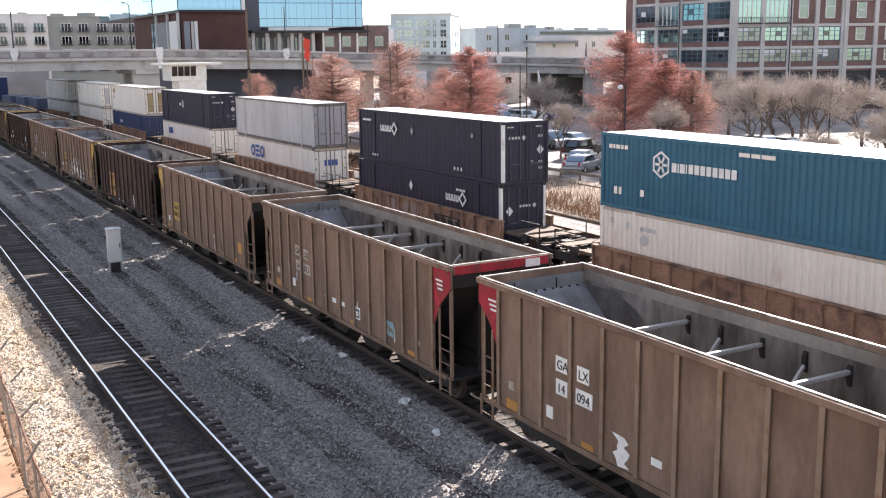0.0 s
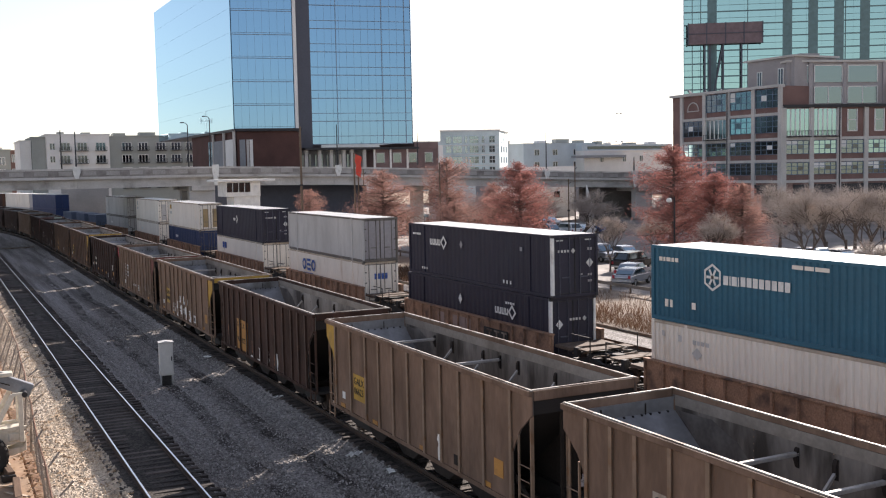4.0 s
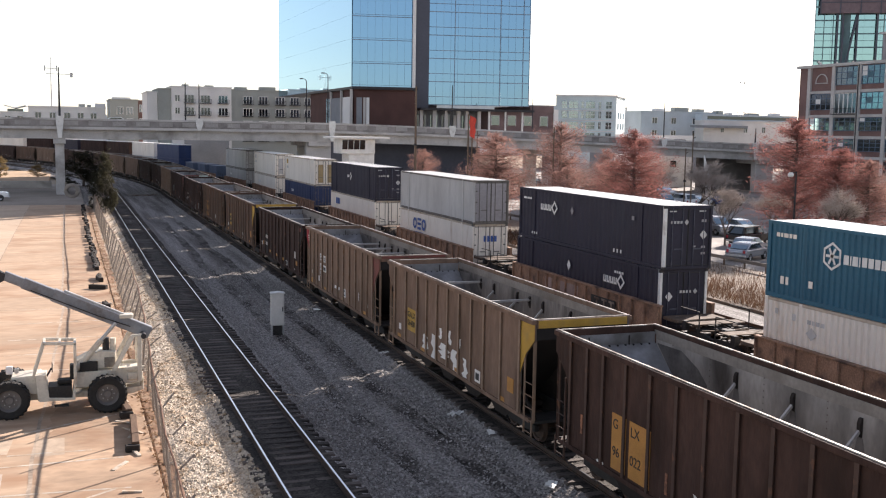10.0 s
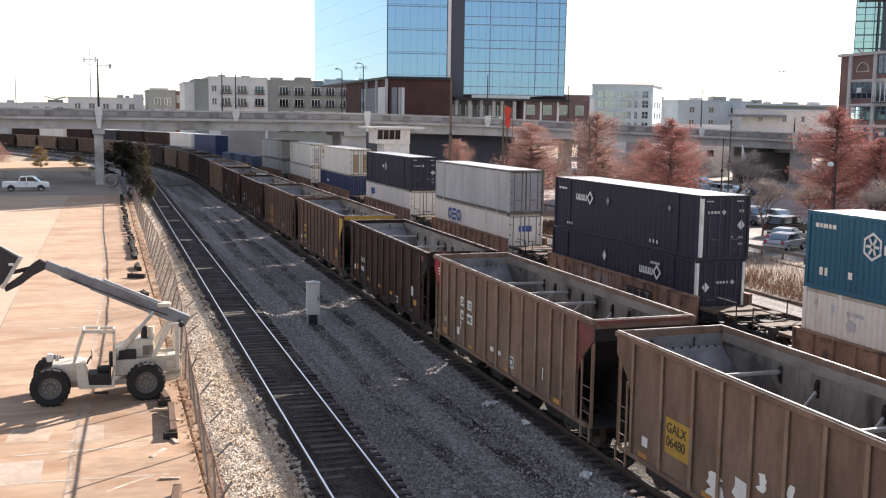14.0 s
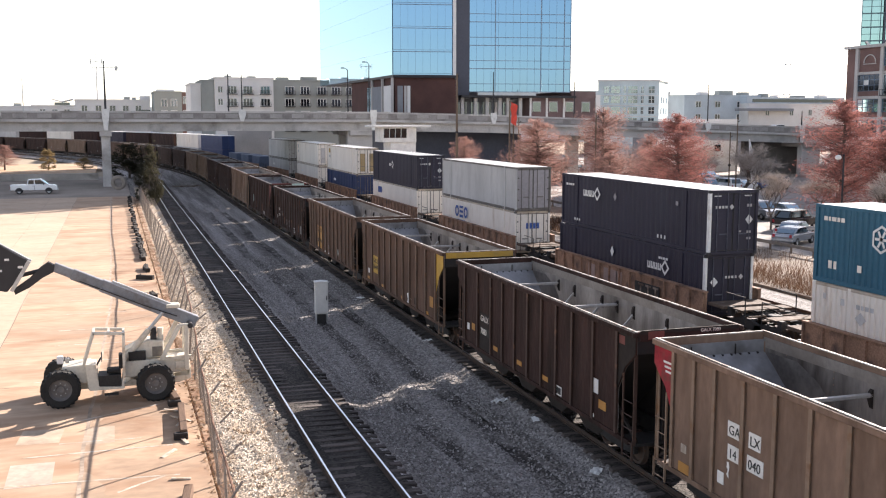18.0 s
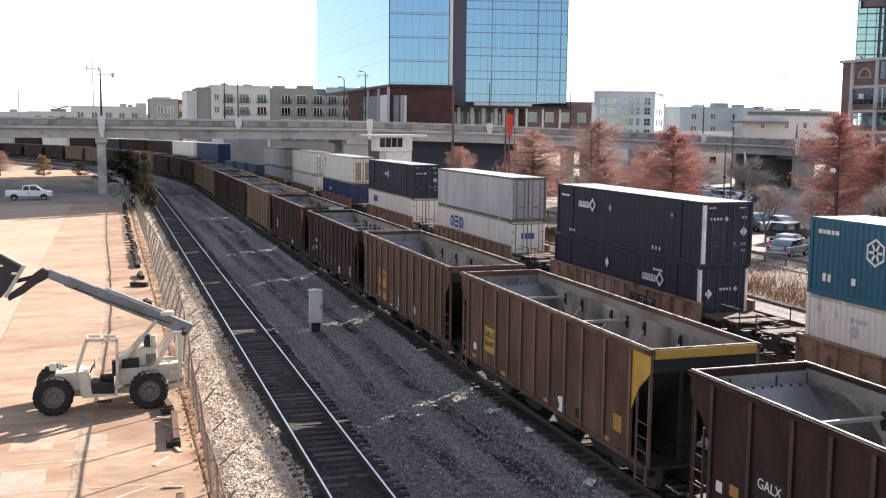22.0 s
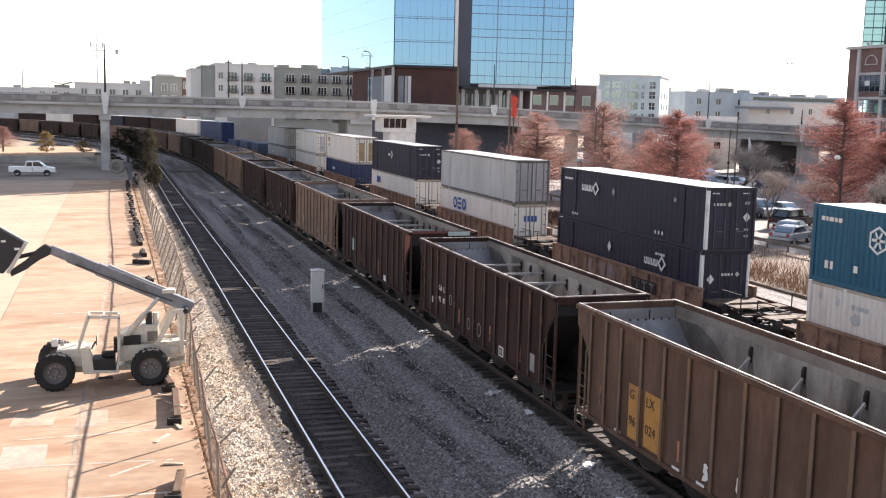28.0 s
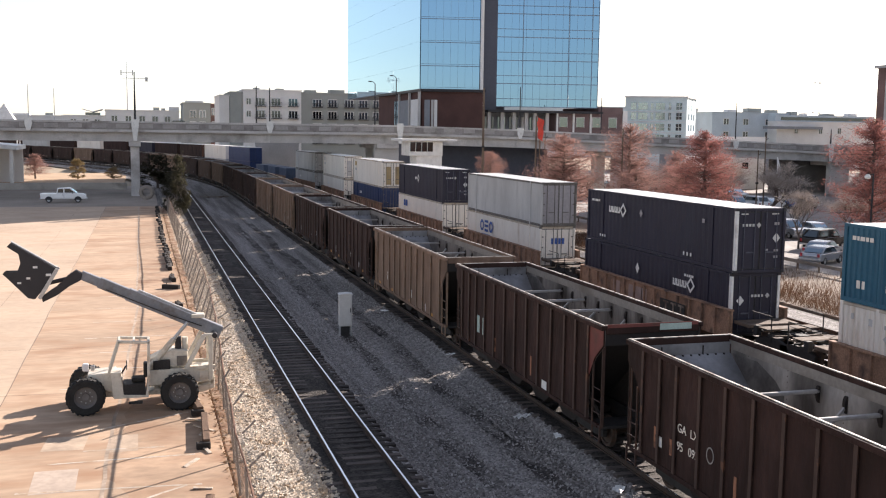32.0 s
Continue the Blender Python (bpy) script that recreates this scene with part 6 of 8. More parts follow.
def loft_window(b, m, r, x0, x1, z0, z1, style):
    """A wide industrial window: pane, thin bars, and a darker hinged sash in its middle."""
    g = part("window", MB().box(x0, x1, -0.1, 0.02, z0, z1), r.choice((GLASSLT, GLASSLT, GLASSGR, GLASSDK)), b)
    g.matrix_basis = m
    mb = MB()
    n = 5 if style == "doors" else 4
    for i in range(n + 1):
        x = x0 + (x1 - x0) * i / n
        w = 0.1 if style == "doors" and i in (1, 2, 3) else 0.045
        mb.box(x - w, x + w, -0.16, -0.02, z0, z1)
    zs = (z0, z1) if style == "doors" else (z0, z0 + (z1 - z0) * 0.36, z0 + (z1 - z0) * 0.7, z1)
    for z in zs:
        mb.box(x0, x1, -0.15, -0.03, z - 0.04, z + 0.04)
    part("window_frame", mb, STUCCO if style == "doors" else MULLION, g)
    if style == "sash":
        u = x0 + (x1 - x0) * r.choice((0.25, 0.5))
        v = u + (x1 - x0) * 0.25
        part("sash", MB().box(u + 0.06, v - 0.06, -0.14, -0.1, z0 + (z1 - z0) * 0.38, z0 + (z1 - z0) * 0.68), r.choice((GLASSDK, GLASSDK, STUCCO)), g)
        if r.random() < 0.4:
            part("blind", MB().box(x0 + 0.1, x0 + (x1 - x0) * r.choice((0.25, 0.5)) - 0.05, -0.115, -0.1, z0 + (z1 - z0) * r.uniform(0.45, 0.7), z1 - 0.05), STUCCO, g)
    if style == "doors":
        mb = MB().box(x0 - 0.1, x1 + 0.1, -0.75, -0.7, z0 + 0.7, z0 + 0.76).box(x0 - 0.1, x1 + 0.1, -0.8, -0.02, z0 - 0.25, z0 - 0.12)
        for i in range(9):
            x = x0 + (x1 - x0) * i / 8
            mb.box(x - 0.025, x + 0.025, -0.75, -0.7, z0 - 0.12, z0 + 0.7)
        part("balcony", mb, METALDK, g)


def loft_front(b, m, r, edges, floors, tops, styles):
    """One face of the loft building: columns at edges, beams at floors, and in each bay a window over a brick spandrel."""
    L = edges[-1]
    for z in floors:
        o = part("floor_beam", MB().box(edges[0] - 0.2, L, -0.3, 0, z - 0.32, z + 0.1), BEIGE, b)
        o.matrix_basis = m
    for x in edges:
        o = part("column", MB().box(x - 0.34, x + 0.34, -0.36, 0, 2.2, tops), BEIGE, b)
        o.matrix_basis = m
    o = part("downpipe", MB().tube((edges[2], -0.45, 3), (edges[2], -0.45, tops), 0.09, n=6), METALDK, b)
    o.matrix_basis = m
    heights = list(floors[1:]) + [tops]
    for row, (z, zt) in enumerate(zip(floors, heights)):
        for i, (xa, xb) in enumerate(zip(edges, edges[1:])):
            style = styles(row, i)
            if style == "brick":
                continue
            if style == "single":
                c = (xa + xb) / 2
                g = part("window", MB().box(c - 0.75, c + 0.75, -0.1, 0.02, z + 1.0, zt - 0.55), GLASSLT, b)
                g.matrix_basis = m
                part("window_frame", MB().box(c - 0.85, c - 0.7, -0.16, -0.03, z + 0.95, zt - 0.5).box(c + 0.7, c + 0.85, -0.16, -0.03, z + 0.95, zt - 0.5).box(c - 0.85, c + 0.85, -0.16, -0.03, z + 0.9, z + 1.05).box(c - 0.85, c + 0.85, -0.16, -0.03, (z + zt) / 2 + 0.2, (z + zt) / 2 + 0.3), STUCCO, g)
                continue
            low = 0.35 if style == "doors" else 0.95
            loft_window(b, m, r, xa + 0.36, xb - 0.36, z + low, zt - 0.42, style)


def factory():
    """Brick and concrete loft building with a grid of large windows, and a green glass tower behind it."""
    b = root("loft_building", "red brick and concrete loft building with large gridded windows", "building")
    r = random.Random(14)
    c0, c1 = Vector((117.15, 144.2)), Vector((117.65, 119.0))
    ma = Matrix.Translation((*c0, 0)) @ pose(0, 0, 0, 0, 0, math.degrees(math.atan2(c1.y - c0.y, c1.x - c0.x)))
    mb_ = Matrix.Translation((*c1, 0)) @ pose(0, 0, 0, 0, 0, -17.9)
    o = part("wall", MB().box(0, 25.2, 0, 16, -0.7, 20.9), BRICK, b)
    o.matrix_basis = ma
    o = part("wall", MB().box(0.1, 18.6, 0, 17, -0.7, 17.7), BRICK, b)
    o.matrix_basis = mb_
    o = part("wall", MB().box(18.6, 46, -0.25, 18, -0.7, 21.2), BRICK, b)
    o.matrix_basis = mb_
    for m, x0, x1, z in ((ma, -0.3, 25.4, 20.9), (mb_, 0.2, 18.6, 17.7), (mb_, 18.4, 46.2, 21.2)):
        o = part("roof_edge", MB().box(x0, x1, -0.55, 0.6, z - 0.25, z + 0.2), METALDK if z < 18 else BEIGE, b)
        o.matrix_basis = m
    o = part("arched_crest", arch_of(5.4, 18.2, 1.25, 1.42).box(3.9, 6.9, -0.2, -0.1, 18.0, 18.14), BEIGE, b)
    o.matrix_basis = ma
    floors = (6.2, 9.4, 12.8, 16.7)
    loft_front(b, ma, r, [2.6 + 5.65 * i for i in range(5)], floors, 20.9, lambda row, i: "brick" if row == 3 and i == 0 else "doors" if row == 2 and i == 1 else "sash")
    loft_front(b, mb_, r, [0.4 + 4.55 * i for i in range(5)], floors[:3], 17.7, lambda row, i: ("doors" if i < 2 else "single") if row == 2 else "sash")
    mc = mb_ @ Matrix.Translation((0, -0.25, 0))
    loft_front(b, mc, r, [19.0 + 5.2 * i for i in range(6)], floors, 21.2, lambda row, i: "sash" if row == 0 and i != 1 else "single")
    for m, x1 in ((ma, 25.2), (mb_, 46.0)):
        # Dark sheet on the wall paints the shade of the open ground floor.
        o = part("ground_floor_recess", MB().box(2.0, x1, -0.08, -0.26 - 0.02, -0.7, 5.6), METALDK, b, "dark sheet standing for the shaded open ground floor")
        o.matrix_basis = m
    p = root("penthouse", "grey-mauve rooftop storey of the loft building", "building")
    for m, x0, x1, y0, z0, z1 in ((ma, 15.0, 25.0, 3.0, 20.9, 25.4), (mb_, 2.2, 18.4, 2.2, 17.7, 24.6)):
        o = part("wall", MB().box(x0, x1, y0, y0 + 9, z0, z1), PENT, p)
        o.matrix_basis = m
        o = part("roof", MB().box(x0 - 0.4, x1 + 0.4, y0 - 0.5, y0 + 9.4, z1, z1 + 0.3), BEIGE, p)
        o.matrix_basis = m
        if z0 > 20:
            spots = [(17.3, 18.2, 21.2, 23.6), (21.8, 22.8, 21.2, 23.8)]
        else:
            spots = [(x, x + w_, z, z + 2.6) for x, w_ in ((3.4, 2.2), (6.6, 4.6), (12.2, 5.0)) for z in (18.2, 21.5)]
        for xa, xb, za, zb in spots:
            g = part("window", MB().box(xa, xb, y0 - 0.12, y0, za, zb), GLASSLT if z0 < 20 else GLASSDK, p)
            g.matrix_basis = m
            fr = MB().box(xa - 0.08, xa + 0.04, y0 - 0.18, y0 - 0.02, za, zb).box(xb - 0.04, xb + 0.08, y0 - 0.18, y0 - 0.02, za, zb).box(xa - 0.08, xb + 0.08, y0 - 0.18, y0 - 0.02, zb - 0.05, zb + 0.08)
            if z0 > 20 or (za < 19 and xa > 5):
                xc = (xa + xb) / 2
                fr.box(xc - 0.07, xc + 0.07, y0 - 0.18, y0 - 0.02, za, zb)
            part("window_frame", fr, STUCCO, g)
        if z0 < 20:
            for x in (x0, 5.9, 11.6, x1):
                o = part("column", MB().box(x - 0.3, x + 0.3, y0 - 0.35, y0 + 0.1, z0, z1), PENT, p)
                o.matrix_basis = m
            o = part("roof_unit", MB().box(5.5, 9.0, 5, 8, z1 + 0.3, z1 + 1.7), PENT, p)
            o.matrix_basis = m
    t = root("green_glass_tower", "tall green glass tower with a dark sign panel", "office tower")
    a, c = Vector((153.2, 183.3)), Vector((191.4, 158.4))
    d = (c - a).normalized()
    a = a - d * 0.9
    n = Vector((d.y, -d.x, 0))
    if n.y > 0:
        n = -n
    back = a * 1.1 + d * 4
    back2 = c + Vector((-n.x, -n.y)) * 30
    part("core", MB().prism([tuple(a - Vector((n.x, n.y)) * 0.4), tuple(back), tuple(back2), tuple(c - Vector((n.x, n.y)) * 0.4)], -0.7, 59, "z"), SLATE, t)
    glass_face(t, a, c, 20, 60, 14, 14, n, GLASSAQ, TEALBAND, (0.0, 0.04, 0.08, 0.14, 0.3, 0.5, 0.75, 1.0), ((0.0, 0.14), (1.4, 0.04)))
    rot = Matrix.Translation((a.x, a.y, 0)) @ pose(0, 0, 0, 0, 0, math.degrees(math.atan2(d.y, d.x)))
    # recessed balcony stacks, a slab and a rail on each storey
    for x in (5.2, 21.5, 27.0, 32.5, 38.0):
        # Flat strip, darker to paint the shade of a balcony recess.
        o = part("balcony_recess", MB().box(x, x + 2.0, -0.14, 0.0, 20, 60), TEALBAND, t, "flat darker strip standing for a shaded balcony stack")
        o.matrix_basis = rot
    o = part("sign_panel", MB().box(0.8, 17, -1.6, -1.0, 35.6, 40.2), SIGN, t, "large dark mauve sign panel", bevel=0.03)
    o.matrix_basis = rot
    mb = MB()
    for x in (0.8, 4.8, 8.9, 12.9, 16.9):
        mb.box(x - 0.12, x + 0.12, -1.75, -1.6, 35.5, 40.3)
    mb.box(0.7, 17.1, -1.75, -1.6, 37.8, 37.98)
    o = part("sign_ribs", mb, SLATE, t)
    o.matrix_basis = rot
    mb = MB()
    for x in (4.5, 5.6, 8.5, 12.5):
        mb.bar((x, -0.8, 24), (x, -0.8, 36), 0.35)
    mb.bar((6.5, -0.8, 25), (8.5, -0.8, 35.6), 0.35)
    o = part("sign_frame", mb, SLATE, t)
    o.matrix_basis = rot
    for x in (1.0, 4.5, 8.0, 11.5):
        o = part("brace", MB().bar((x, -0.6, 25.6), (x + 3.2, -0.6, 22.0), 0.4), STUCCO, t, "white diagonal brace")
        o.matrix_basis = rot


# ---- trees ----
def limbs(r, mb, p, d, length, rad, depth, tips, spread):
    """Branches by halves; keeps the tips for the leaves."""
    q = p + d * length
    mb.tube(p, q, rad, rad * 0.62, 6 if depth > 1 else 4)
    if depth == 0:
        tips.append((p, q))
        return
    for i in range(3 if depth > 2 else 2 + (r.random() < 0.6)):
        v = Vector((r.uniform(-1, 1), r.uniform(-1, 1), r.uniform(-0.05, 1.0))).normalized()
        limbs(r, mb, p.lerp(q, r.uniform(0.55, 1.0)), (d * (1 - spread) + v * spread).normalized(), length * r.uniform(0.66, 0.95), rad * 0.58, depth - 1, tips, spread)


def tree_meshes(seed, kind, leaf_mat):
    """Cypress-like cone of feathery sprays, a bare crown of twigs, or a dull evergreen. Unit: 10 m high."""
    r = random.Random(seed)
    wood, leaf = MB(), MB()
    def spray(c, s, flat=0.5):
        for _ in range(4):
            v = Vector((r.uniform(-1, 1), r.uniform(-1, 1), r.uniform(-1.2 * flat, 0.8 * flat))).normalized()
            w = v.cross(Vector((r.uniform(-1, 1), r.uniform(-1, 1), r.uniform(-1, 1)))).normalized()
            L = s * r.uniform(0.6, 1.3)
            leaf.add([c, c + v * L * 0.5 + w * L * 0.16, c + v * L, c + v * L * 0.5 - w * L * 0.16], [(0, 1, 2, 3)])
    def twig(a, b, w):
        side = (b - a).cross(Vector((r.uniform(-1, 1), r.uniform(-1, 1), r.uniform(-1, 1)))).normalized() * w
        leaf.add([a - side, a + side, b + side * 0.4, b - side * 0.4], [(0, 1, 2, 3)])
    if kind == "cone":
        wood.tube((0, 0, 0), (0, 0, 9.4), 0.2, 0.03, 8)
        lobes = [(r.uniform(0, 6.283), r.uniform(0.15, 0.95), r.uniform(0.75, 1.25)) for _ in range(9)]
        for i in range(210):
            u = r.random() ** 0.85
            z = 1.2 + u * 7.9
            a = r.uniform(0, 6.283)
            swell = 0.8 + 0.35 * sum(w_ * math.exp(-((u - f_) / 0.13) ** 2) * max(0.0, math.cos(a - a_)) for a_, f_, w_ in lobes)
            reach = (1 - u) ** 0.6 * 3.3 * swell * r.uniform(0.45, 1.08) + 0.3
            tip = Vector((math.cos(a) * reach, math.sin(a) * reach, z + reach * r.uniform(0.15, 0.95) - 0.25 * reach))
            wood.tube((0, 0, z), tip, 0.03, 0.008, 4)
            for j in range(int(14 + reach * 38)):
                f = r.uniform(0.2, 1.06)
                c = Vector((0, 0, z)).lerp(tip, f) + Vector((r.gauss(0, 1), r.gauss(0, 1), r.gauss(-0.1, 1.1))) * 0.155 * (0.5 + reach * 0.4)
                spray(c, r.uniform(0.05, 0.115), 0.9)
    elif kind == "bare":
        tips = []
        limbs(r, wood, Vector((0, 0, 0)), Vector((0, 0, 1)), 2.1, 0.15, 5, tips, 0.52)
        for p, q in tips:
            for _ in range(9):
                b0 = p.lerp(q, r.random())
                v = ((q - p).normalized() * 0.7 + Vector((r.uniform(-1, 1), r.uniform(-1, 1), r.uniform(-0.6, 0.8)))).normalized()
                b1 = b0 + v * r.uniform(0.25, 0.85)
                twig(b0, b1, 0.013)
                for _ in range(2):
                    v2 = (v + Vector((r.uniform(-1, 1), r.uniform(-1, 1), r.uniform(-0.7, 0.7)))).normalized()
                    twig(b0.lerp(b1, r.uniform(0.3, 1)), b1 + v2 * r.uniform(0.15, 0.55), 0.009)
    else:
        tips = []
        limbs(r, wood, Vector((0, 0, 0)), Vector((0, 0, 1)), 2.4, 0.2, 4, tips, 0.5)
        for i in range(46):
            u = r.random()
            reach = 2.2 * math.sin(math.pi * min(1, 0.25 + u * 0.72)) ** 0.8 * r.uniform(0.35, 1.2)
            a = r.uniform(0, 6.283)
            c = Vector((math.cos(a) * reach, math.sin(a) * reach, 0.9 + u * 8.6))
            size = r.uniform(0.35, 0.95)
            for _ in range(int(60 * size)):
                spray(c + Vector((r.gauss(0, 1), r.gauss(0, 1), r.gauss(0, 0.8))) * size * 0.6, 0.4, 0.9)
    return wood, leaf


def plant(kind, seed, leaf_mat, label, spots, group):
    wood, leaf = tree_meshes(seed, kind, leaf_mat)
    first = None
    for x, y, z, hgt, wide, turn in spots:
        if kind == "bare":
            hgt, wide = hgt * 1.22, wide * 1.15
        m = pose(x, y, z, 0, 0, turn) @ Matrix.Diagonal((wide, wide, hgt / 10, 1))
        if first is None:
            first = root("tree", label, "tree", group)
            part("trunk", wood, BARK, first)
            part("crown", leaf, leaf_mat, first)
            first.matrix_basis = m
        else:
            t = copy_thing(first, pose(0, 0, 0))
            t.matrix_basis = m


def trees():
    plant("cone", 3, RUSTLEAF, "bald cypress with russet autumn needles", ((50.5, 85, -0.5, 10.9, 1.38, 0), (61.0, 75, -0.5, 12.2, 1.45, 70), (64.2, 73.2, -0.5, 9.4, 1.3, 200)), "autumn trees")
    plant("cone", 5, RUSTLEAF2, "thin cypress with dull russet needles", ((42.6, 100, -0.5, 10.4, 1.5, 10), (48.2, 96, -0.5, 11.6, 1.32, 120), (45.5, 108, -0.5, 9.4, 1.0, 200), (56, 100, -0.5, 8.6, 0.9, 20), (38.6, 112, -0.5, 8.2, 0.9, 50), (52.5, 92, -0.5, 7.6, 1.2, 90), (46, 90, -0.5, 6.8, 1.2, 240)), "autumn trees")
    plant("cone", 8, RUSTLEAF2, "wide dull-red cypress, half bare", ((66.5, 72, -0.5, 8.3, 1.2, 40), (-19, 205, -0.3, 5.0, 0.95, 0)), "autumn trees")
    plant("bare", 12, TWIG, "bare grey-brown deciduous tree", ((55.0, 76.6, -0.6, 5.9, 0.62, 0), (57, 92, -0.6, 8.5, 1.0, 60), (64, 62, -0.6, 8.3, 1.2, 120), (69, 60, -0.6, 8.6, 1.2, 200), (72, 54, -0.6, 7.5, 1.1, 20)), "bare trees")
    plant("bare", 17, TWIG, "slender bare tree beside the parking lot", ((58, 66, -0.6, 6.5, 0.8, 0), (75, 70, -0.6, 8.5, 1.2, 50), (80, 64, -0.6, 8.0, 1.2, 90), (84, 85, -0.6, 8.5, 1.2, 150), (68, 100, -0.6, 8.0, 1.1, 250), (90, 110, -0.6, 8, 1.2, 30), (60, 112, -0.6, 6.5, 1.1, 300), (66, 122, -0.6, 7, 1.2, 10), (74, 118, -0.6, 6, 1.1, 130), (83, 104, -0.6, 6.2, 1.2, 210), (54, 118, -0.6, 6.5, 1.0, 80), (100, 120, -0.6, 8, 1.3, 170), (63, 80, -0.6, 5.5, 0.9, 33), (70, 86, -0.6, 5, 0.9, 77), (78, 92, -0.6, 5.5, 1.0, 140), (88, 98, -0.6, 6, 1.1, 260), (95, 108, -0.6, 6.5, 1.1, 15), (72, 104, -0.6, 5, 0.9, 320), (58, 104, -0.6, 5, 0.8, 200), (82, 74, -0.6, 7, 1.1, 95), (90, 80, -0.6, 7.5, 1.2, 185), (98, 92, -0.6, 7.5, 1.2, 285), (60, 52, -0.6, 4.5, 0.8, 5), (66, 50, -0.6, 5.5, 0.9, 66), (104, 75, -0.6, 7, 1.2, 45), (110, 135, -0.6, 8, 1.3, 250)), "bare trees")
    plant("green", 21, EVERG, "dull green overgrown tree beside the fence", ((3.95, 118, -0.5, 6.9, 0.42, 0), (3.2, 124, -0.5, 4.6, 0.36, 80), (2.5, 172, -0.3, 5.5, 1.2, 90)), "evergreens")
    plant("green", 23, SHRUB, "dry straw-coloured shrub on bare ground", ((-11.4, 203, -0.3, 3.8, 0.6, 0), (-26, 205, -0.3, 2.6, 0.6, 30), (-5, 205, -0.3, 2.2, 0.6, 70)), "shrubs")


# ---- the machine on the lot ----
def telehandler():
    t = root("telehandler", "cream telescopic handler with grey raised boom, parked on concrete", "telehandler", at=pose(0, 35.9, -0.3))
    # local: x along the machine (front at -x), y across, z up
    lug = None
    for x, y in ((-1.9, -0.95), (1.1, -0.95), (-1.9, 0.95), (1.1, 0.95)):
        w = new("wheel")
        w.parent = t
        w.matrix_basis = pose(x, y, 0.62)
        tyre = MB().revolve([(0.36, -0.2), (0.55, -0.21), (0.6, -0.17), (0.615, 0.0), (0.6, 0.17), (0.55, 0.21), (0.36, 0.2)], 28, "y")
        part("tyre", tyre, RUBBER, w)
        for i in range(22):
            for k in (-1, 1):
                m = Matrix.Rotation(2 * math.pi * (i + 0.25 * k) / 22, 4, "Y") @ Matrix.Translation((0, k * 0.1, 0.605)) @ Matrix.Rotation(k * 0.5, 4, "Z")
                if lug is None:
                    lug = part("tread_lug", MB().box(-0.028, 0.028, -0.1, 0.1, -0.02, 0.022), RUBBER, w)
                    lug.matrix_basis = m
                else:
                    again("tread_lug", lug, w, m)
        part("rim", MB().revolve([(0.0, -0.1), (0.12, -0.12), (0.14, -0.06), (0.3, -0.05), (0.37, -0.17), (0.37, 0.17), (0.3, 0.05), (0.0, 0.06)], 24, "y"), HUB, w, "dull grey wheel rim")
        mb = MB()
        for i in range(8):
            a = 2 * math.pi * i / 8
            mb.tube((0.2 * math.cos(a), -0.085, 0.2 * math.sin(a)), (0.2 * math.cos(a), -0.05, 0.2 * math.sin(a)), 0.02, n=6)
        part("wheel_nut", mb, GALV, w)
    chassis = MB().prism([(-1.75, 0.62), (-1.7, 0.95), (-0.9, 1.0), (-0.75, 0.55), (0.1, 0.5), (0.3, 0.62), (2.2, 0.66), (2.3, 0.95), (2.3, 0.55), (1.9, 0.42), (-1.4, 0.42)], -0.42, 0.42, "y")
    part("chassis", chassis, CREAMP, t, bevel=0.02)
    part("front_axle", MB().box(-2.02, -1.78, -0.85, 0.85, 0.5, 0.76), CREAMP, t, bevel=0.03)
    part("rear_axle", MB().box(0.98, 1.22, -0.85, 0.85, 0.5, 0.76), CREAMP, t, bevel=0.03)
    part("front_light", MB().box(-2.0, -1.8, -0.75, -0.55, 1.4, 1.66), STUCCO, t, bevel=0.03)
    part("front_light", MB().box(-1.75, -1.62, -0.55, -0.45, 1.38, 1.55), GALV, t, bevel=0.02)
    part("front_hood", MB().prism([(-1.85, 1.05), (-1.85, 1.28), (-0.95, 1.34), (-0.85, 0.72), (-1.2, 0.68)], -0.75, 0.2, "y"), CREAMP, t, bevel=0.03)
    # cab tub, seat and open frame; a black block paints the shade inside
    part("cab_tub", MB().prism([(-1.05, 0.55), (-1.12, 1.36), (-0.78, 1.36), (-0.7, 0.6), (0.0, 0.55), (0.05, 0.9), (0.1, 0.9), (0.1, 0.48), (-1.0, 0.48)], -0.95, -0.15, "y"), CREAMP, t, bevel=0.01)
    part("cab_floor", MB().box(-0.72, 0.0, -0.93, -0.17, 0.56, 0.95), BLACK, t, "black block standing for the shaded open cab")
    part("step", MB().box(-0.55, -0.1, -1.05, -0.9, 0.3, 0.36), BLACK, t)
    seat = part("seat", MB().box(-0.45, 0.0, -0.8, -0.35, 0.98, 1.12), RUBBER, t, bevel=0.04)
    part("backrest", MB().box(-0.06, 0.08, -0.8, -0.35, 1.12, 1.6), RUBBER, seat, bevel=0.04)
    part("steering_column", MB().tube((-0.85, -0.55, 1.1), (-0.62, -0.55, 1.5), 0.03), METALDK, t)
    part("steering_wheel", MB().revolve([(0.15, -0.015), (0.185, 0.0), (0.15, 0.015), (0.15, -0.015)], 18, "x", (-0.6, -0.55, 1.52)), METALDK, t)
    for y in (-0.93, -0.17):
        part("cab_post", MB().bar((-1.16, y, 1.36), (-0.82, y, 2.42), 0.09), CREAMP, t, bevel=0.012)
        part("cab_post", MB().bar((0.1, y, 0.9), (0.12, y, 2.36), 0.09), CREAMP, t, bevel=0.012)
        part("roof_rail", MB().bar((-0.86, y, 2.4), (0.16, y, 2.34), 0.09), CREAMP, t, bevel=0.012)
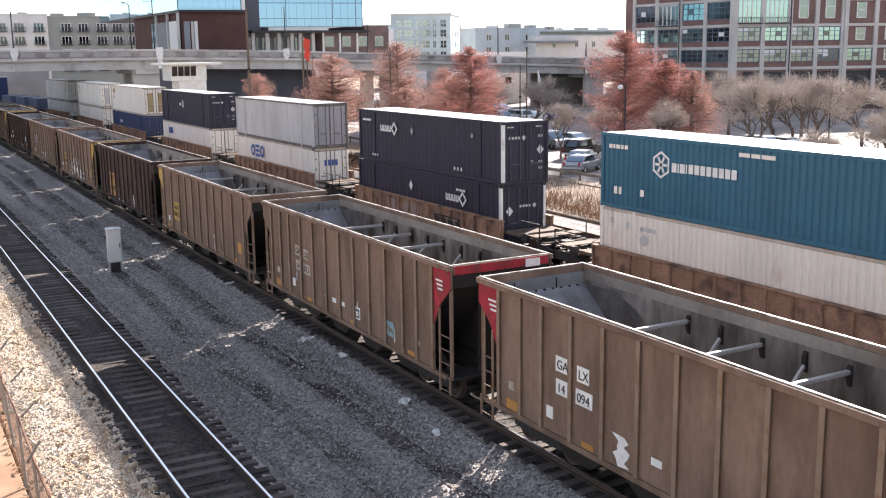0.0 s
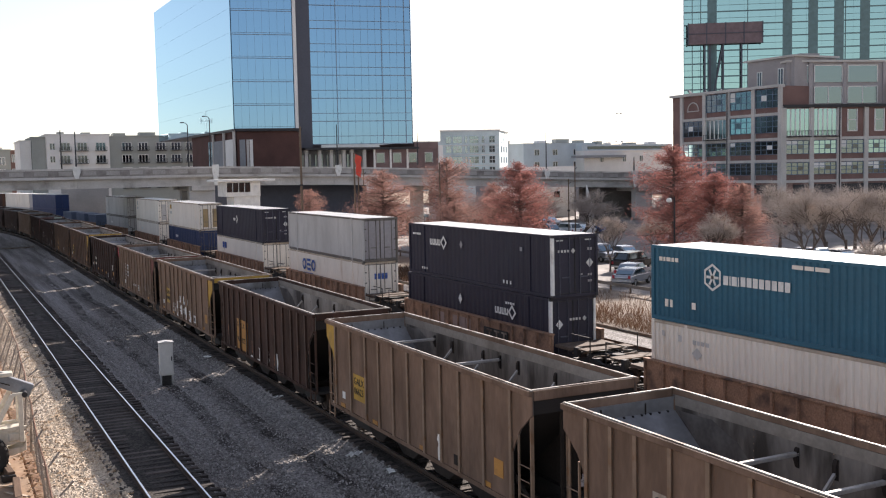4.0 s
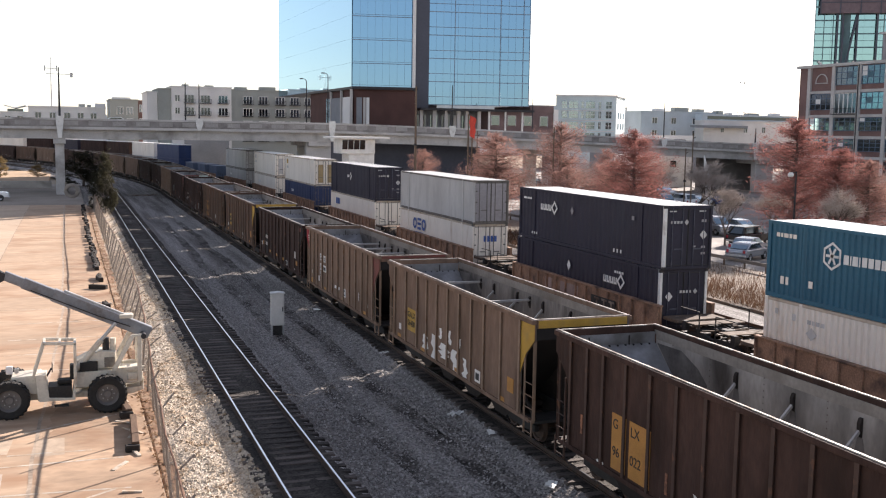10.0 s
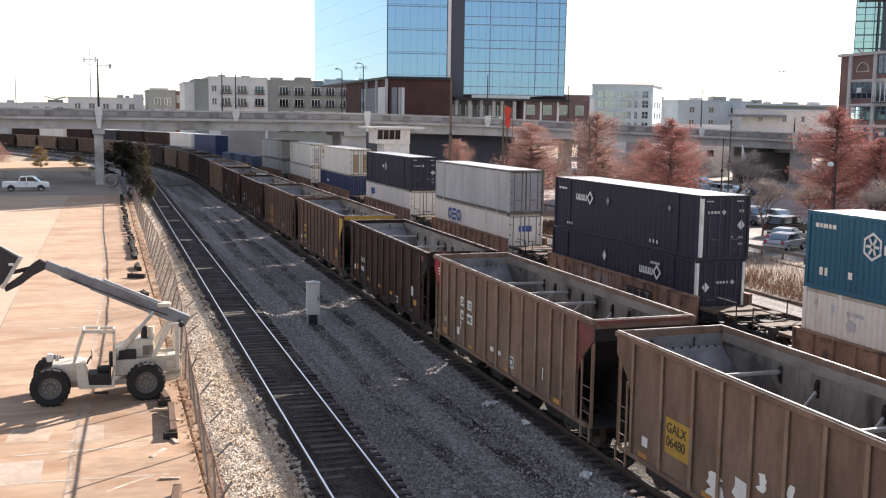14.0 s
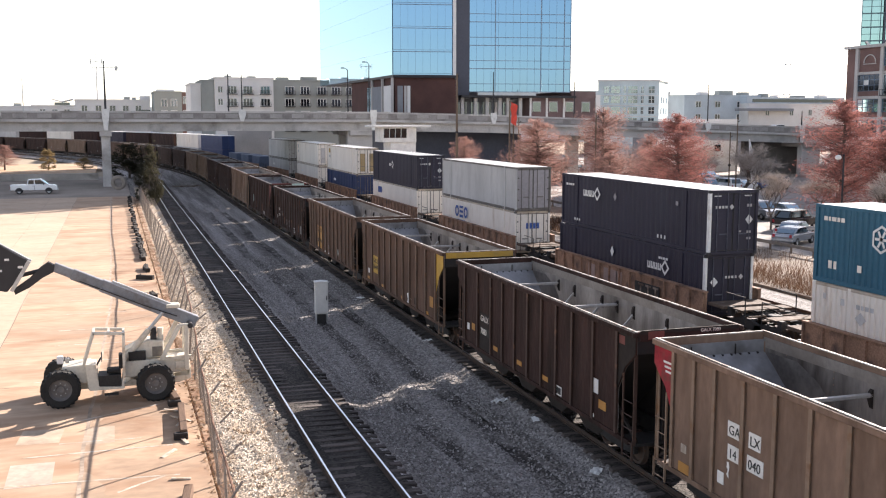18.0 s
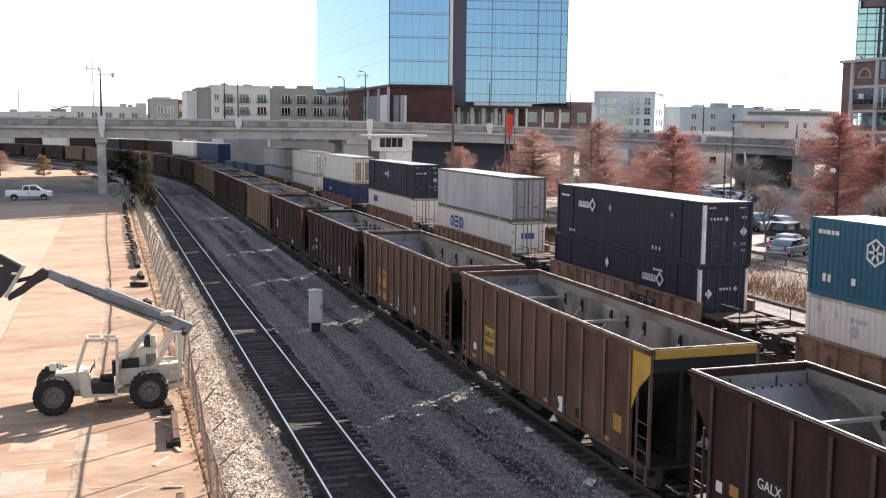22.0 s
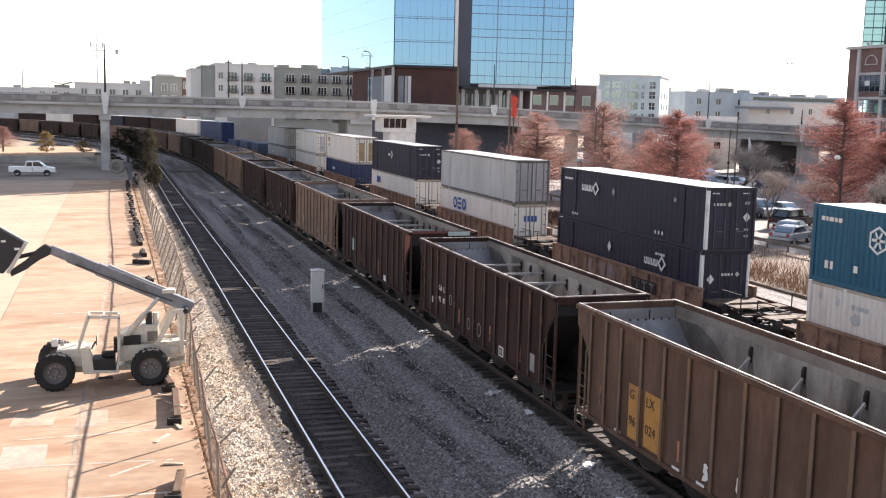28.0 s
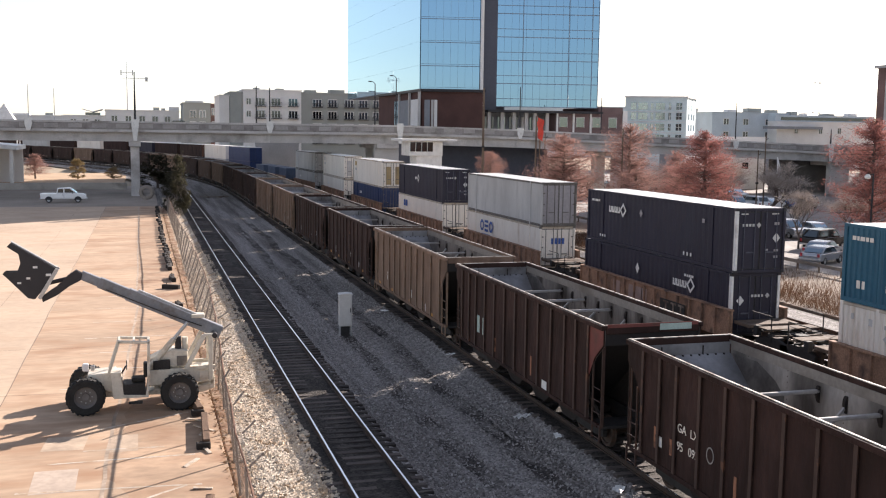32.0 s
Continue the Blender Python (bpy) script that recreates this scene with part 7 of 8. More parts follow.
    for x, z in ((-0.82, 2.4), (0.12, 2.34), (-0.35, 2.37)):
        part("roof_bar", MB().bar((x, -0.93, z), (x, -0.17, z), 0.07), CREAMP, t)
    # engine body and rear tower
    part("body_band", MB().prism([(0.1, 0.74), (0.1, 1.29), (2.2, 1.29), (2.22, 0.9), (1.9, 0.8)], -0.5, 0.5, "y"), CREAMP, t, bevel=0.03)
    part("engine_hood", MB().prism([(0.12, 1.3), (0.14, 1.62), (0.55, 1.82), (0.9, 1.93), (1.42, 1.9), (1.46, 1.3)], -0.3, 0.42, "y"), CREAMP, t, bevel=0.04)
    part("battery_box", MB().box(0.26, 0.82, -0.5, -0.31, 1.3, 1.6), BLACK, t, bevel=0.01)
    part("engine_vent", MB().box(1.04, 1.38, -0.33, -0.295, 1.36, 1.7), RODDARK, t)
    for y in (-0.55, 0.55):
        tw = part("tower_post", MB().bar((1.33, y, 1.28), (1.95, y, 2.44), 0.14), CREAMP, t, bevel=0.015)
        part("tower_post", MB().bar((2.16, y, 0.88), (2.17, y, 2.46), 0.15), CREAMP, t, bevel=0.015)
        part("tower_beam", MB().bar((1.93, y, 2.43), (2.26, y, 2.44), 0.1), CREAMP, t, bevel=0.015)
        part("tower_foot", MB().bar((1.4, y, 1.32), (2.3, y, 1.34), 0.1), CREAMP, t)
    part("counterweight", MB().box(1.75, 2.26, -0.54, 0.54, 0.9, 1.2), CREAMP, t, bevel=0.04)
    part("air_cleaner", MB().tube((1.1, -0.1, 1.9), (1.1, -0.1, 2.34), 0.11, n=12), METALDK, t)
    part("exhaust_can", MB().tube((1.33, -0.05, 1.9), (1.33, -0.05, 2.3), 0.1, n=12), CREAMP, t)
    # boom: three nested sections, lift ram, gooseneck, bucket
    a, b = Vector((2.55, 0.0, 2.42)), Vector((-2.0, 0.0, 4.55))
    d = (b - a).normalized()
    part("boom_outer", MB().bar(a, a + d * 3.4, 0.32, 0.42), BOOM, t, bevel=0.02)
    part("boom_inner", MB().bar(a + d * 3.38, a + d * 4.4, 0.27, 0.36), BOOM, t, bevel=0.02)
    part("boom_tip", MB().bar(a + d * 4.38, b, 0.22, 0.3), BOOM, t, bevel=0.02)
    part("boom_rail", MB().bar(a + d * 0.7 + Vector((0, 0, 0.27)), a + d * 3.0 + Vector((0, 0, 0.27)), 0.12, 0.08), GALV, t, bevel=0.01)
    part("boom_bracket", MB().box(1.55, 2.0, -0.25, 0.25, 2.98, 3.1), CREAMP, t, bevel=0.02)
    part("pivot_pin", MB().tube((2.3, -0.65, 2.42), (2.3, 0.65, 2.42), 0.09, n=12), METALDK, t)
    ram = part("lift_ram", MB().tube((0.1, -0.34, 1.3), (0.95, -0.34, 2.3), 0.1, n=12), CREAMP, t, smooth=False)
    part("ram_rod", MB().tube((0.95, -0.34, 2.3), (1.42, -0.34, 2.86), 0.06, n=10), GALV, ram)
    neck = MB()
    pts = [(-1.95, 4.6), (-2.15, 4.72), (-2.4, 4.55), (-2.75, 4.2), (-3.25, 3.85), (-3.2, 3.68), (-2.75, 3.9), (-2.35, 4.2), (-2.0, 4.38)]
    for y0, y1 in ((-0.14, -0.06), (0.06, 0.14)):
        neck.prism(pts, y0, y1, "y")
    part("gooseneck", neck, METALDK, t, bevel=0.008)
    part("tilt_ram", MB().tube((-2.15, 0, 4.5), (-3.0, 0, 4.3), 0.07, n=10), METALDK, t)
    for y in (-0.24, 0.2):
        part("link_arm", MB().bar((-2.72, y, 4.8), (-3.3, y, 3.82), 0.06, 0.12), GALV, t, "worn bright link arm")
    bk = new("fork_carriage")
    bk.parent = t
    side = [(-4.12, 5.68), (-2.75, 4.78), (-3.0, 4.35), (-3.45, 3.8), (-3.65, 3.84), (-4.4, 4.66), (-4.35, 4.72), (-3.95, 4.72), (-3.85, 5.0), (-3.9, 5.3), (-4.25, 5.55)]
    for y in (-0.2, 0.16):
        part("side_plate", MB().prism(side, y, y + 0.04, "y"), METALDK, bk)
    for p, q in (((-4.12, 5.68), (-2.75, 4.78)), ((-2.75, 4.78), (-3.0, 4.35)), ((-3.0, 4.35), (-3.45, 3.8)), ((-3.5, 3.8), (-4.4, 4.66))):
        part("back_plate", MB().bar((p[0], 0.0, p[1]), (q[0], 0.0, q[1]), 0.32, 0.03), METALDK, bk)
    part("top_lip", MB().bar((-4.14, 0.0, 5.715), (-2.73, 0.0, 4.815), 0.12, 0.02), GALV, bk, "bright worn top lip")
    for x, z, w, hh in ((-3.4, 4.86, 0.07, 0.035), (-3.62, 4.5, 0.06, 0.035), (-3.9, 4.35, 0.06, 0.03), (-3.0, 4.6, 0.08, 0.04)):
        part("paint_patch", MB().box(x - w, x + w, -0.212, -0.202, z - hh, z + hh), STUCCO, bk, "pale scuffed patch")
    mb = MB()
    p = Vector((1.9, -0.26, 2.7))
    for q in (Vector((0.9, -0.27, 3.1)), Vector((-0.2, -0.27, 3.6)), Vector((-1.2, -0.22, 4.05))):
        mb.tube(p, q, 0.018, n=5)
        p = q
    part("hose", mb, RUBBER, t)


def vehicle(name, label, cat, paint, at, profile, roofline, wheels, width=1.8, group=""):
    """A road vehicle from its side profile; nose at +y."""
    c = root(name, label, cat, group, at)
    w = width / 2
    part("body", MB().prism(profile, -w, w), paint, c, bevel=0.05)
    part("cabin", MB().prism(roofline, -w + 0.12, w - 0.12), paint, c, bevel=0.06)
    for k in (-1, 1):
        n = len(roofline)
        cy = sum(p[0] for p in roofline) / n
        cz = sum(p[1] for p in roofline) / n
        win = [(cy + (p[0] - cy) * 0.86, cz + (p[1] - cz) * 0.72 + 0.02) for p in roofline]
        part("side_window", MB().prism(win, k * (w - 0.115), k * (w - 0.105)), GLASSDK, c)
    part("windscreen", MB().bar((0, roofline[-1][0] + 0.015, roofline[-1][1] + 0.06), (0, roofline[-2][0] + 0.015, roofline[-2][1] - 0.06), width - 0.4, 0.03, up=(0, 1, 0)), GLASSDK, c)
    part("rear_window", MB().bar((0, roofline[0][0] - 0.015, roofline[0][1] + 0.06), (0, roofline[1][0] - 0.015, roofline[1][1] - 0.06), width - 0.45, 0.03, up=(0, 1, 0)), GLASSDK, c)
    yf, yb = max(p[0] for p in profile), min(p[0] for p in profile)
    for k in (-1, 1):
        part("headlight", MB().box(k * (w - 0.25) - 0.16, k * (w - 0.25) + 0.16, yf - 0.05, yf + 0.02, 0.62, 0.78), GALV, c, bevel=0.02)
        part("tail_light", MB().box(k * (w - 0.2) - 0.1, k * (w - 0.2) + 0.1, yb - 0.02, yb + 0.05, 0.7, 0.95), RED, c, bevel=0.02)
        for y in wheels:
            wh = part("wheel", MB().revolve([(0.2, -0.11), (0.31, -0.11), (0.34, -0.07), (0.34, 0.07), (0.31, 0.11), (0.2, 0.11)], 18), RUBBER, c)
            wh.matrix_basis = pose(k * (w - 0.1), y, 0.34)
            part("hub", MB().revolve([(0.0, -0.06), (0.21, -0.09), (0.21, 0.09), (0.0, 0.06)], 14), GALV, wh)
    part("bumper", MB().box(-w + 0.03, w - 0.03, yf - 0.04, yf + 0.09, 0.42, 0.58), GALV, c, bevel=0.03)
    part("bumper", MB().box(-w + 0.03, w - 0.03, yb - 0.09, yb + 0.04, 0.42, 0.58), GALV, c, bevel=0.03)
    return c


SEDAN = ([(-2.2, 0.35), (-2.25, 0.8), (-2.1, 0.95), (2.0, 0.88), (2.25, 0.7), (2.25, 0.35)], [(-1.75, 0.93), (-1.15, 1.4), (0.35, 1.42), (1.15, 0.9)])
SUV = ([(-2.3, 0.4), (-2.35, 1.0), (-2.25, 1.1), (1.9, 1.05), (2.3, 0.9), (2.35, 0.4)], [(-2.2, 1.08), (-2.0, 1.75), (0.5, 1.78), (1.25, 1.06)])
PICKUP = ([(-2.75, 0.5), (-2.78, 1.17), (1.6, 1.17), (2.45, 1.1), (2.7, 0.98), (2.75, 0.5)], [(-0.85, 1.15), (-0.72, 1.82), (0.85, 1.88), (1.6, 1.16)])


def vehicles():
    p = vehicle("pickup_truck", "white extended-cab pickup truck parked beneath the overpass", "pickup truck", CARW, pose(-9.58, 139.4, -0.31, 0, 0, -90), *PICKUP, (-1.75, 1.75), 1.9)
    for k in (-1, 1):
        part("door_post", MB().box(k * 0.845 - 0.012, k * 0.845 + 0.012, 0.02, 0.14, 1.14, 1.82), CARW, p)
        part("door_seam", MB().box(k * 0.952 - 0.004, k * 0.952 + 0.004, 0.06, 0.085, 0.56, 1.13), METALDK, p)
        part("door_handle", MB().box(k * 0.96 - 0.02, k * 0.96 + 0.02, -0.16, 0.02, 0.98, 1.02), METALDK, p)
        part("mirror", MB().box(k * 1.02 - 0.1, k * 1.02 + 0.1, 1.08, 1.18, 1.16, 1.36), METALDK, p, bevel=0.02)
        for y in (-1.75, 1.75):
            arch = [(y + 0.46 * math.cos(a * math.pi / 10), 0.36 + 0.46 * math.sin(a * math.pi / 10)) for a in range(11)]
            # Flat dark disc paints the shade inside the wheel opening.
            part("wheel_arch", MB().prism(arch, k * 0.955 - 0.006, k * 0.955 + 0.006), METALDK, p, "dark disc standing for the shaded wheel opening")
    part("bed_floor", MB().box(-0.75, 0.75, -2.65, -1.05, 1.152, 1.158), METALDK, p)
    base = vehicle("parked_car", "silver saloon car in the parking lot", "car", CARG, pose(50.5, 67.3, -0.55, 0, 0, -60), *SEDAN, (-1.4, 1.4), 1.75, group="parked cars")
    c = copy_thing(base, pose(53.0, 70.5, -0.55, 0, 0, -60))
    suv = vehicle("parked_car", "black sport utility car in the parking lot", "car", CARK, pose(57.6, 76.6, -0.55, 0, 0, -70), *SUV, (-1.45, 1.45), 1.85, group="parked cars")
    r = random.Random(6)
    paints = ((CARG, "silver"), (CARW, "white"), (CARK, "black"), (SLATE, "dark grey"), (LOGOBLUE, "blue"))
    rows = [(86, 118, 9, 10), (92, 140, 8, 30), (98, 170, 5, 15), (70, 84, 6, 10), (105, 200, 3, 20), (82, 66, 6, 25)]
    for x0, y0, n, _ in rows:
        for i in range(n):
            src = suv if r.random() < 0.4 else base
            was = CARK if src is suv else CARG
            m, word = r.choice(paints)
            c = copy_thing(src, pose(x0 - 22 + i * 3.1 + r.uniform(-0.3, 0.3), y0 + i * 0.6 + r.uniform(-0.4, 0.4), -0.55, 0, 0, r.choice((0, 180)) + r.uniform(-4, 4)))
            tagged(c, f"{word} car parked in a row on grey paving")
            if m is not was:
                repaint(c, {was: m})


TRAFFIC = []


def overpass_traffic():
    """Three cars that cross the overpass."""
    for paint, word, x, turn, y in ((CARW, "white", -118.0, -90, 153.5), (CARK, "black", 150.0, 90, 159.5), (CARK, "black", 163.0, 90, 159.5)):
        c = vehicle("crossing_car", f"{word} saloon car driving across the overpass", "car", paint, pose(x, y, deck_z(x) - 1.15, 0, 0, turn), *SEDAN, (-1.4, 1.4), 1.75, group="crossing cars")
        TRAFFIC.append(c)


def bent_tube(pts, rad, n=6):
    """One connected round bar through points that run along y."""
    mb = MB()
    for x, y, z in pts:
        mb.v += [(x + rad * math.cos(6.2832 * i / n), y, z + rad * math.sin(6.2832 * i / n)) for i in range(n)]
    mb.f = [(j * n + i, j * n + (i + 1) % n, (j + 1) * n + (i + 1) % n, (j + 1) * n + i) for j in range(len(pts) - 1) for i in range(n)]
    return mb


def yard_things():
    # relay cabinet between the tracks
    c = root("relay_cabinet", "pale grey steel trackside cabinet on short legs", "cabinet", at=pose(9.2, 47.5, -0.5, 0, 0, -6))
    b = part("body", MB().box(-0.31, 0.31, -0.25, 0.25, 0.42, 1.93), CABINET, c, bevel=0.015)
    part("roof", MB().prism([(-0.34, 1.93), (-0.34, 1.96), (0, 2.0), (0.34, 1.96), (0.34, 1.93)], -0.3, 0.3, "y"), CABINET, c, bevel=0.008)
    d = part("door", MB().box(-0.27, 0.27, -0.275, -0.25, 0.48, 1.88), CABINET, c, bevel=0.006)
    part("handle", MB().box(0.2, 0.24, -0.31, -0.275, 1.1, 1.3), METALDK, d)
    # Black block added in place of the shaded gap between the legs.
    part("base_box", MB().box(-0.2, 0.2, -0.16, 0.16, -0.05, 0.42), BLACK, c, "black block standing for the shaded gap below")
    for x in (-0.27, 0.27):
        for y in (-0.2, 0.2):
            part("leg", MB().box(x - 0.03, x + 0.03, y - 0.03, y + 0.03, -0.05, 0.43), GALV, c)
    # chain-link fence with leaning arms; it bulges towards the track where it has been pushed
    f = root("fence", "weathered chain-link fence with leaning barbed-wire arms", "fence", at=pose(0, 0, -0.34))

    def ease(y, a, b):
        u = min(1.0, max(0.0, (y - a) / (b - a)))
        return u * u * (3 - 2 * u)

    def foot(y):
        return 2.2 + 0.35 * ease(y, 20, 36) + 0.25 * ease(y, 40, 90)

    def lean(y):
        return 2.15 + 1.05 * ease(y, 20, 58) - 0.25 * ease(y, 70, 95) + 0.03 * math.sin(y * 0.9)
    ys = [14.9 + 2.81 * i for i in range(41)]
    first = None
    for i, y in enumerate(ys):
        m = pose(foot(y), y, 0, 0.8 * math.sin(i * 1.7), math.degrees(math.atan2(lean(y) - foot(y), 1.7)), 0)
        if first is None:
            first = part("post", MB().tube((0, 0, -0.3), (0, 0, 1.72), 0.035, n=8), NET, f)
            first.matrix_basis = m
            arm = part("arm", MB().bar((0, 0, 1.68), (0.33, 0.06, 2.02), 0.04), NET, first)
        else:
            o = again("post", first, f, m)
            again("arm", arm, o, pose(0, 0, 0, 0, 6 * math.sin(i * 5.1), 14 * math.sin(i * 7.7)))
    part("top_rail", bent_tube([(lean(y), y, 1.72) for y in ys], 0.026), PIPE, f, "rusty pipe along the top")
    for dx, z in ((0.12, 1.82), (0.22, 1.92), (0.32, 2.02)):
        mb = MB()
        for y0, y1 in zip(ys, ys[1:]):
            c0, c1, ym = lean(y0) + dx, lean(y1) + dx, (y0 + y1) / 2
            mb.bar((c0, y0, z), ((c0 + c1) / 2 + 0.02 * math.sin(y0), ym, z - 0.04), 0.006)
            mb.bar(((c0 + c1) / 2 + 0.02 * math.sin(y0), ym, z - 0.04), (c1, y1, z), 0.006)
        part("barbed_wire", mb, NET, f)
    mb = MB()
    for i in range(560):
        y = 14.9 + i * 0.2
        for s in (-1, 1):
            mb.bar((foot(y) + 0.012 * s, y, 0.04), (lean(y + s * 0.8) + 0.012 * s, y + s * 0.8, 1.7), 0.0036)
    tagged(part("chain_link", mb, NET, f), "diagonal wire netting", kind="stuff")
    # dry leaves, paper and twigs caught along the foot of the fence
    r = random.Random(77)
    mb = MB()
    for i in range(3600):
        y = 14 + 112 * r.random() ** 1.4
        x = 2.3 + r.gauss(0, 0.22) - 0.25 * max(0.0, noise.noise((y * 0.5, 1, 4)))
        if not (2.1 if i % 5 else 1.5) < x < 2.75:
            continue
        z = -0.29 if x < 2.2 else bed_surface(x, y) + 0.035
        a, q = r.uniform(0, 6.283), r.uniform(0.02, 0.06)
        u = Vector((math.cos(a), math.sin(a), r.uniform(-0.4, 0.6))) * q * r.uniform(1.0, 2.2)
        v = Vector((-math.sin(a), math.cos(a), r.uniform(-0.5, 0.5))) * q * 0.6
        c = Vector((x, y, z + 0.02))
        mb.add([c - u, c + v, c + u, c - v], [(0, 1, 2, 3)])
    tagged(part("leaf_litter", mb, LITTER), "dry leaves and twigs caught along the fence", "litter", kind="stuff")
    # white scraps lying by the ties of the running track
    for x, y, a, q in ((12.2, 31.6, 20, 0.3), (12.4, 29.0, 80, 0.22), (12.15, 24.2, 50, 0.3), (12.5, 41.0, 10, 0.2), (12.3, 52.5, 120, 0.25), (11.9, 21.9, 70, 0.2)):
        o = root("paper_scrap", "small crumpled white sheet on the ballast", "litter", "scraps", at=pose(x, y, bed_surface(x, y) + 0.03, 0, 0, a))
        mb = MB()
        rr = random.Random(int(y * 10))
        for i in range(5):
            for j in range(4):
                mb.v.append((-q + q * 0.5 * i, -q * 0.5 + q * 0.33 * j, 0.03 + 0.12 * rr.random() * q * 3))
        mb.f = [(i * 4 + j, i * 4 + j + 1, (i + 1) * 4 + j + 1, (i + 1) * 4 + j) for i in range(4) for j in range(3)]
        part("sheet", mb, WHITE, o)
    # timber stops along the edge of the lot, near-black with backlit shade put in
    r = random.Random(2)
    first = None
    for y in (55.7, 62.3, 65.6, 66.6, 71.0, 72.2, 77.0, 82.5, 84.5, 88.8, 92, 96.2, 100, 104.9, 110, 115.2, 121, 127.8, 73.4, 74.6, 75.8, 78.3, 79.5, 80.8, 86.4, 90.2, 94.1, 98.0, 102.3, 107.4, 112.5, 118, 124):
        x = 1.5 + r.uniform(-0.1, 0.15) + (0.15 if y > 50 else 0)
        lab = "timber stop lying on concrete, backlit shade in its colour"
        if first is None:
            first = root("timber_stop", lab, "timber stop", "timber stops")
            part("beam", MB().box(-0.14, 0.14, -0.55, 0.55, 0.0, 0.26), DEBRIS, first, bevel=0.03)
            part("spike", MB().tube((0, 0.3, 0.2), (0, 0.3, 0.34), 0.03, n=6), RAIL, first)
            first.matrix_basis = pose(x, y, -0.3, 0, 0, r.uniform(-8, 8))
        else:
            m = copy_thing(first, pose(x, y, -0.3, 0, 0, r.uniform(-14, 14) + (70 if y in (55.7, 62.3) else 0)))
    for x, y, L, turn in ((1.76, 31.9, 3.1, -2), (1.66, 34.7, 1.3, 6), (1.42, 24.9, 1.5, -8)):
        lt = root("timber_beam", "long rusty-brown timber lying on concrete by the fence", "timber beam", "timber beams", at=pose(x, y, -0.3, 0, 0, turn))
        part("beam", MB().box(-0.11, 0.11, -L / 2, L / 2, 0.0, 0.27), TIMBER, lt, bevel=0.02)
        # Black block carries the shade of the beam's near end.
        part("end_block", MB().box(-0.3, 0.12, -L / 2 - 0.16, -L / 2 + 0.1, 0.0, 0.2), DEBRIS, lt, bevel=0.03)
    b = root("broken_boards", "broken pale boards in dry litter beside the fence", "boards")
    for i, (x, y, a, L) in enumerate(((1.75, 32.4, 40, 0.9), (1.7, 31.9, -20, 0.6), (1.6, 54.5, 55, 1.4), (1.75, 57, 70, 0.8), (1.72, 36.2, 10, 0.6), (1.5, 33.4, 65, 0.5), (1.2, 29.0, -35, 0.7), (1.66, 30.2, 15, 0.9), (1.4, 26.8, 80, 0.5), (1.7, 41.0, -10, 0.7), (1.6, 46.5, 25, 0.6))):
        o = part("board", MB().box(-0.06, 0.06, -L / 2, L / 2, -0.02, 0.02), LINE, b, bevel=0.004)
        o.matrix_basis = pose(x, y, -0.275 + 0.02 * (i % 2), 3, 4, a)
    # joints and lines on the lot
    def strip(name, label, pts, w, material, z=-0.296):
        mb = MB()
        for (xa, ya), (xb, yb) in zip(pts, pts[1:]):
            dx, dy = xb - xa, yb - ya
            L = math.hypot(dx, dy) or 1
            nx, ny = -dy / L * w / 2, dx / L * w / 2
            mb.add([(xa + nx, ya + ny, z), (xa - nx, ya - ny, z), (xb - nx, yb - ny, z), (xb + nx, yb + ny, z)], [(0, 1, 2, 3)])
        return tagged(part(name, mb, material), label, name.replace("_", " "), kind="structure")
    r = random.Random(5)
    def wander(x, y0, y1, amp, n=60):
        q = [(x + amp * noise.noise((i * 0.31, x, 1)) + amp * 0.1 * r.uniform(-1, 1), y0 + (y1 - y0) * i / n) for i in range(n + 1)]
        return q
    strip("joint_band", "pale grey worn band of concrete along a joint", [(x - 1.12 + min(1, max(0, (y - 30) / 24)) * 0.75, y) for x, y in wander(0, 18, 131, 0.1, 110)], 0.11, mat("worn joint concrete", (0.4, 0.31, 0.235), 0.9, fine=(7, 0.25), broad=(0.8, 0.35)), -0.2968)
    strip("expansion_joint", "thin wandering joint in concrete", [(x + (y - 40) * 0.006, y) for x, y in wander(-4.74, 18, 131, 0.06)], 0.02, SEAL)
    strip("expansion_joint", "thin wandering joint in concrete", wander(-7.25, 18, 131, 0.06), 0.012, SEAL)
    for y in (38, 46, 56, 66, 76, 90, 105):
        strip("expansion_joint", "faint cross joint in concrete", [(-40, y + 0.3), (-20, y), (-5, y + 0.1), (1.9, y - 0.05)], 0.022, SEAL, -0.2955)
    for a, b_ in (((-2.7, 29.86), (1.35, 29.85)), ((-3.3, 27.58), (1.4, 27.2)), ((-1.4, 33.1), (1.35, 34.5)), ((-0.2, 26.3), (1.0, 27.2)), ((-1.8, 30.9), (0.5, 30.8)), ((-2.8, 25.0), (1.4, 24.8)), ((-3.0, 38.6), (1.3, 38.6)), ((-2.7, 41.6), (1.3, 41.6)), ((-2.6, 44.8), (1.3, 44.7)), ((-2.6, 48), (1.3, 48)), ((-2.4, 52), (1.4, 52)), ((-2.4, 56), (1.4, 55.8)), ((-2.4, 60), (1.4, 60))):
        strip("painted_line", "worn white parking line on concrete", [a, ((a[0] + b_[0]) / 2, (a[1] + b_[1]) / 2 + 0.03), b_], 0.1, LINE, -0.2945)
    mb = MB()
    for i in range(301):
        y = 16 + 115 * i / 300
        mb.v += [(-4.72 + (y - 40) * 0.006, y, -0.2992), (0.6, y, -0.2992)]
    mb.f = [(2 * i, 2 * i + 1, 2 * i + 3, 2 * i + 2) for i in range(300)]
    tagged(part("streaked_slab", mb, LOTMID), "rust-streaked concrete slab of the lot", "concrete slab", kind="structure")
    mb = MB()
    for i in range(301):
        y = 16 + 115 * i / 300
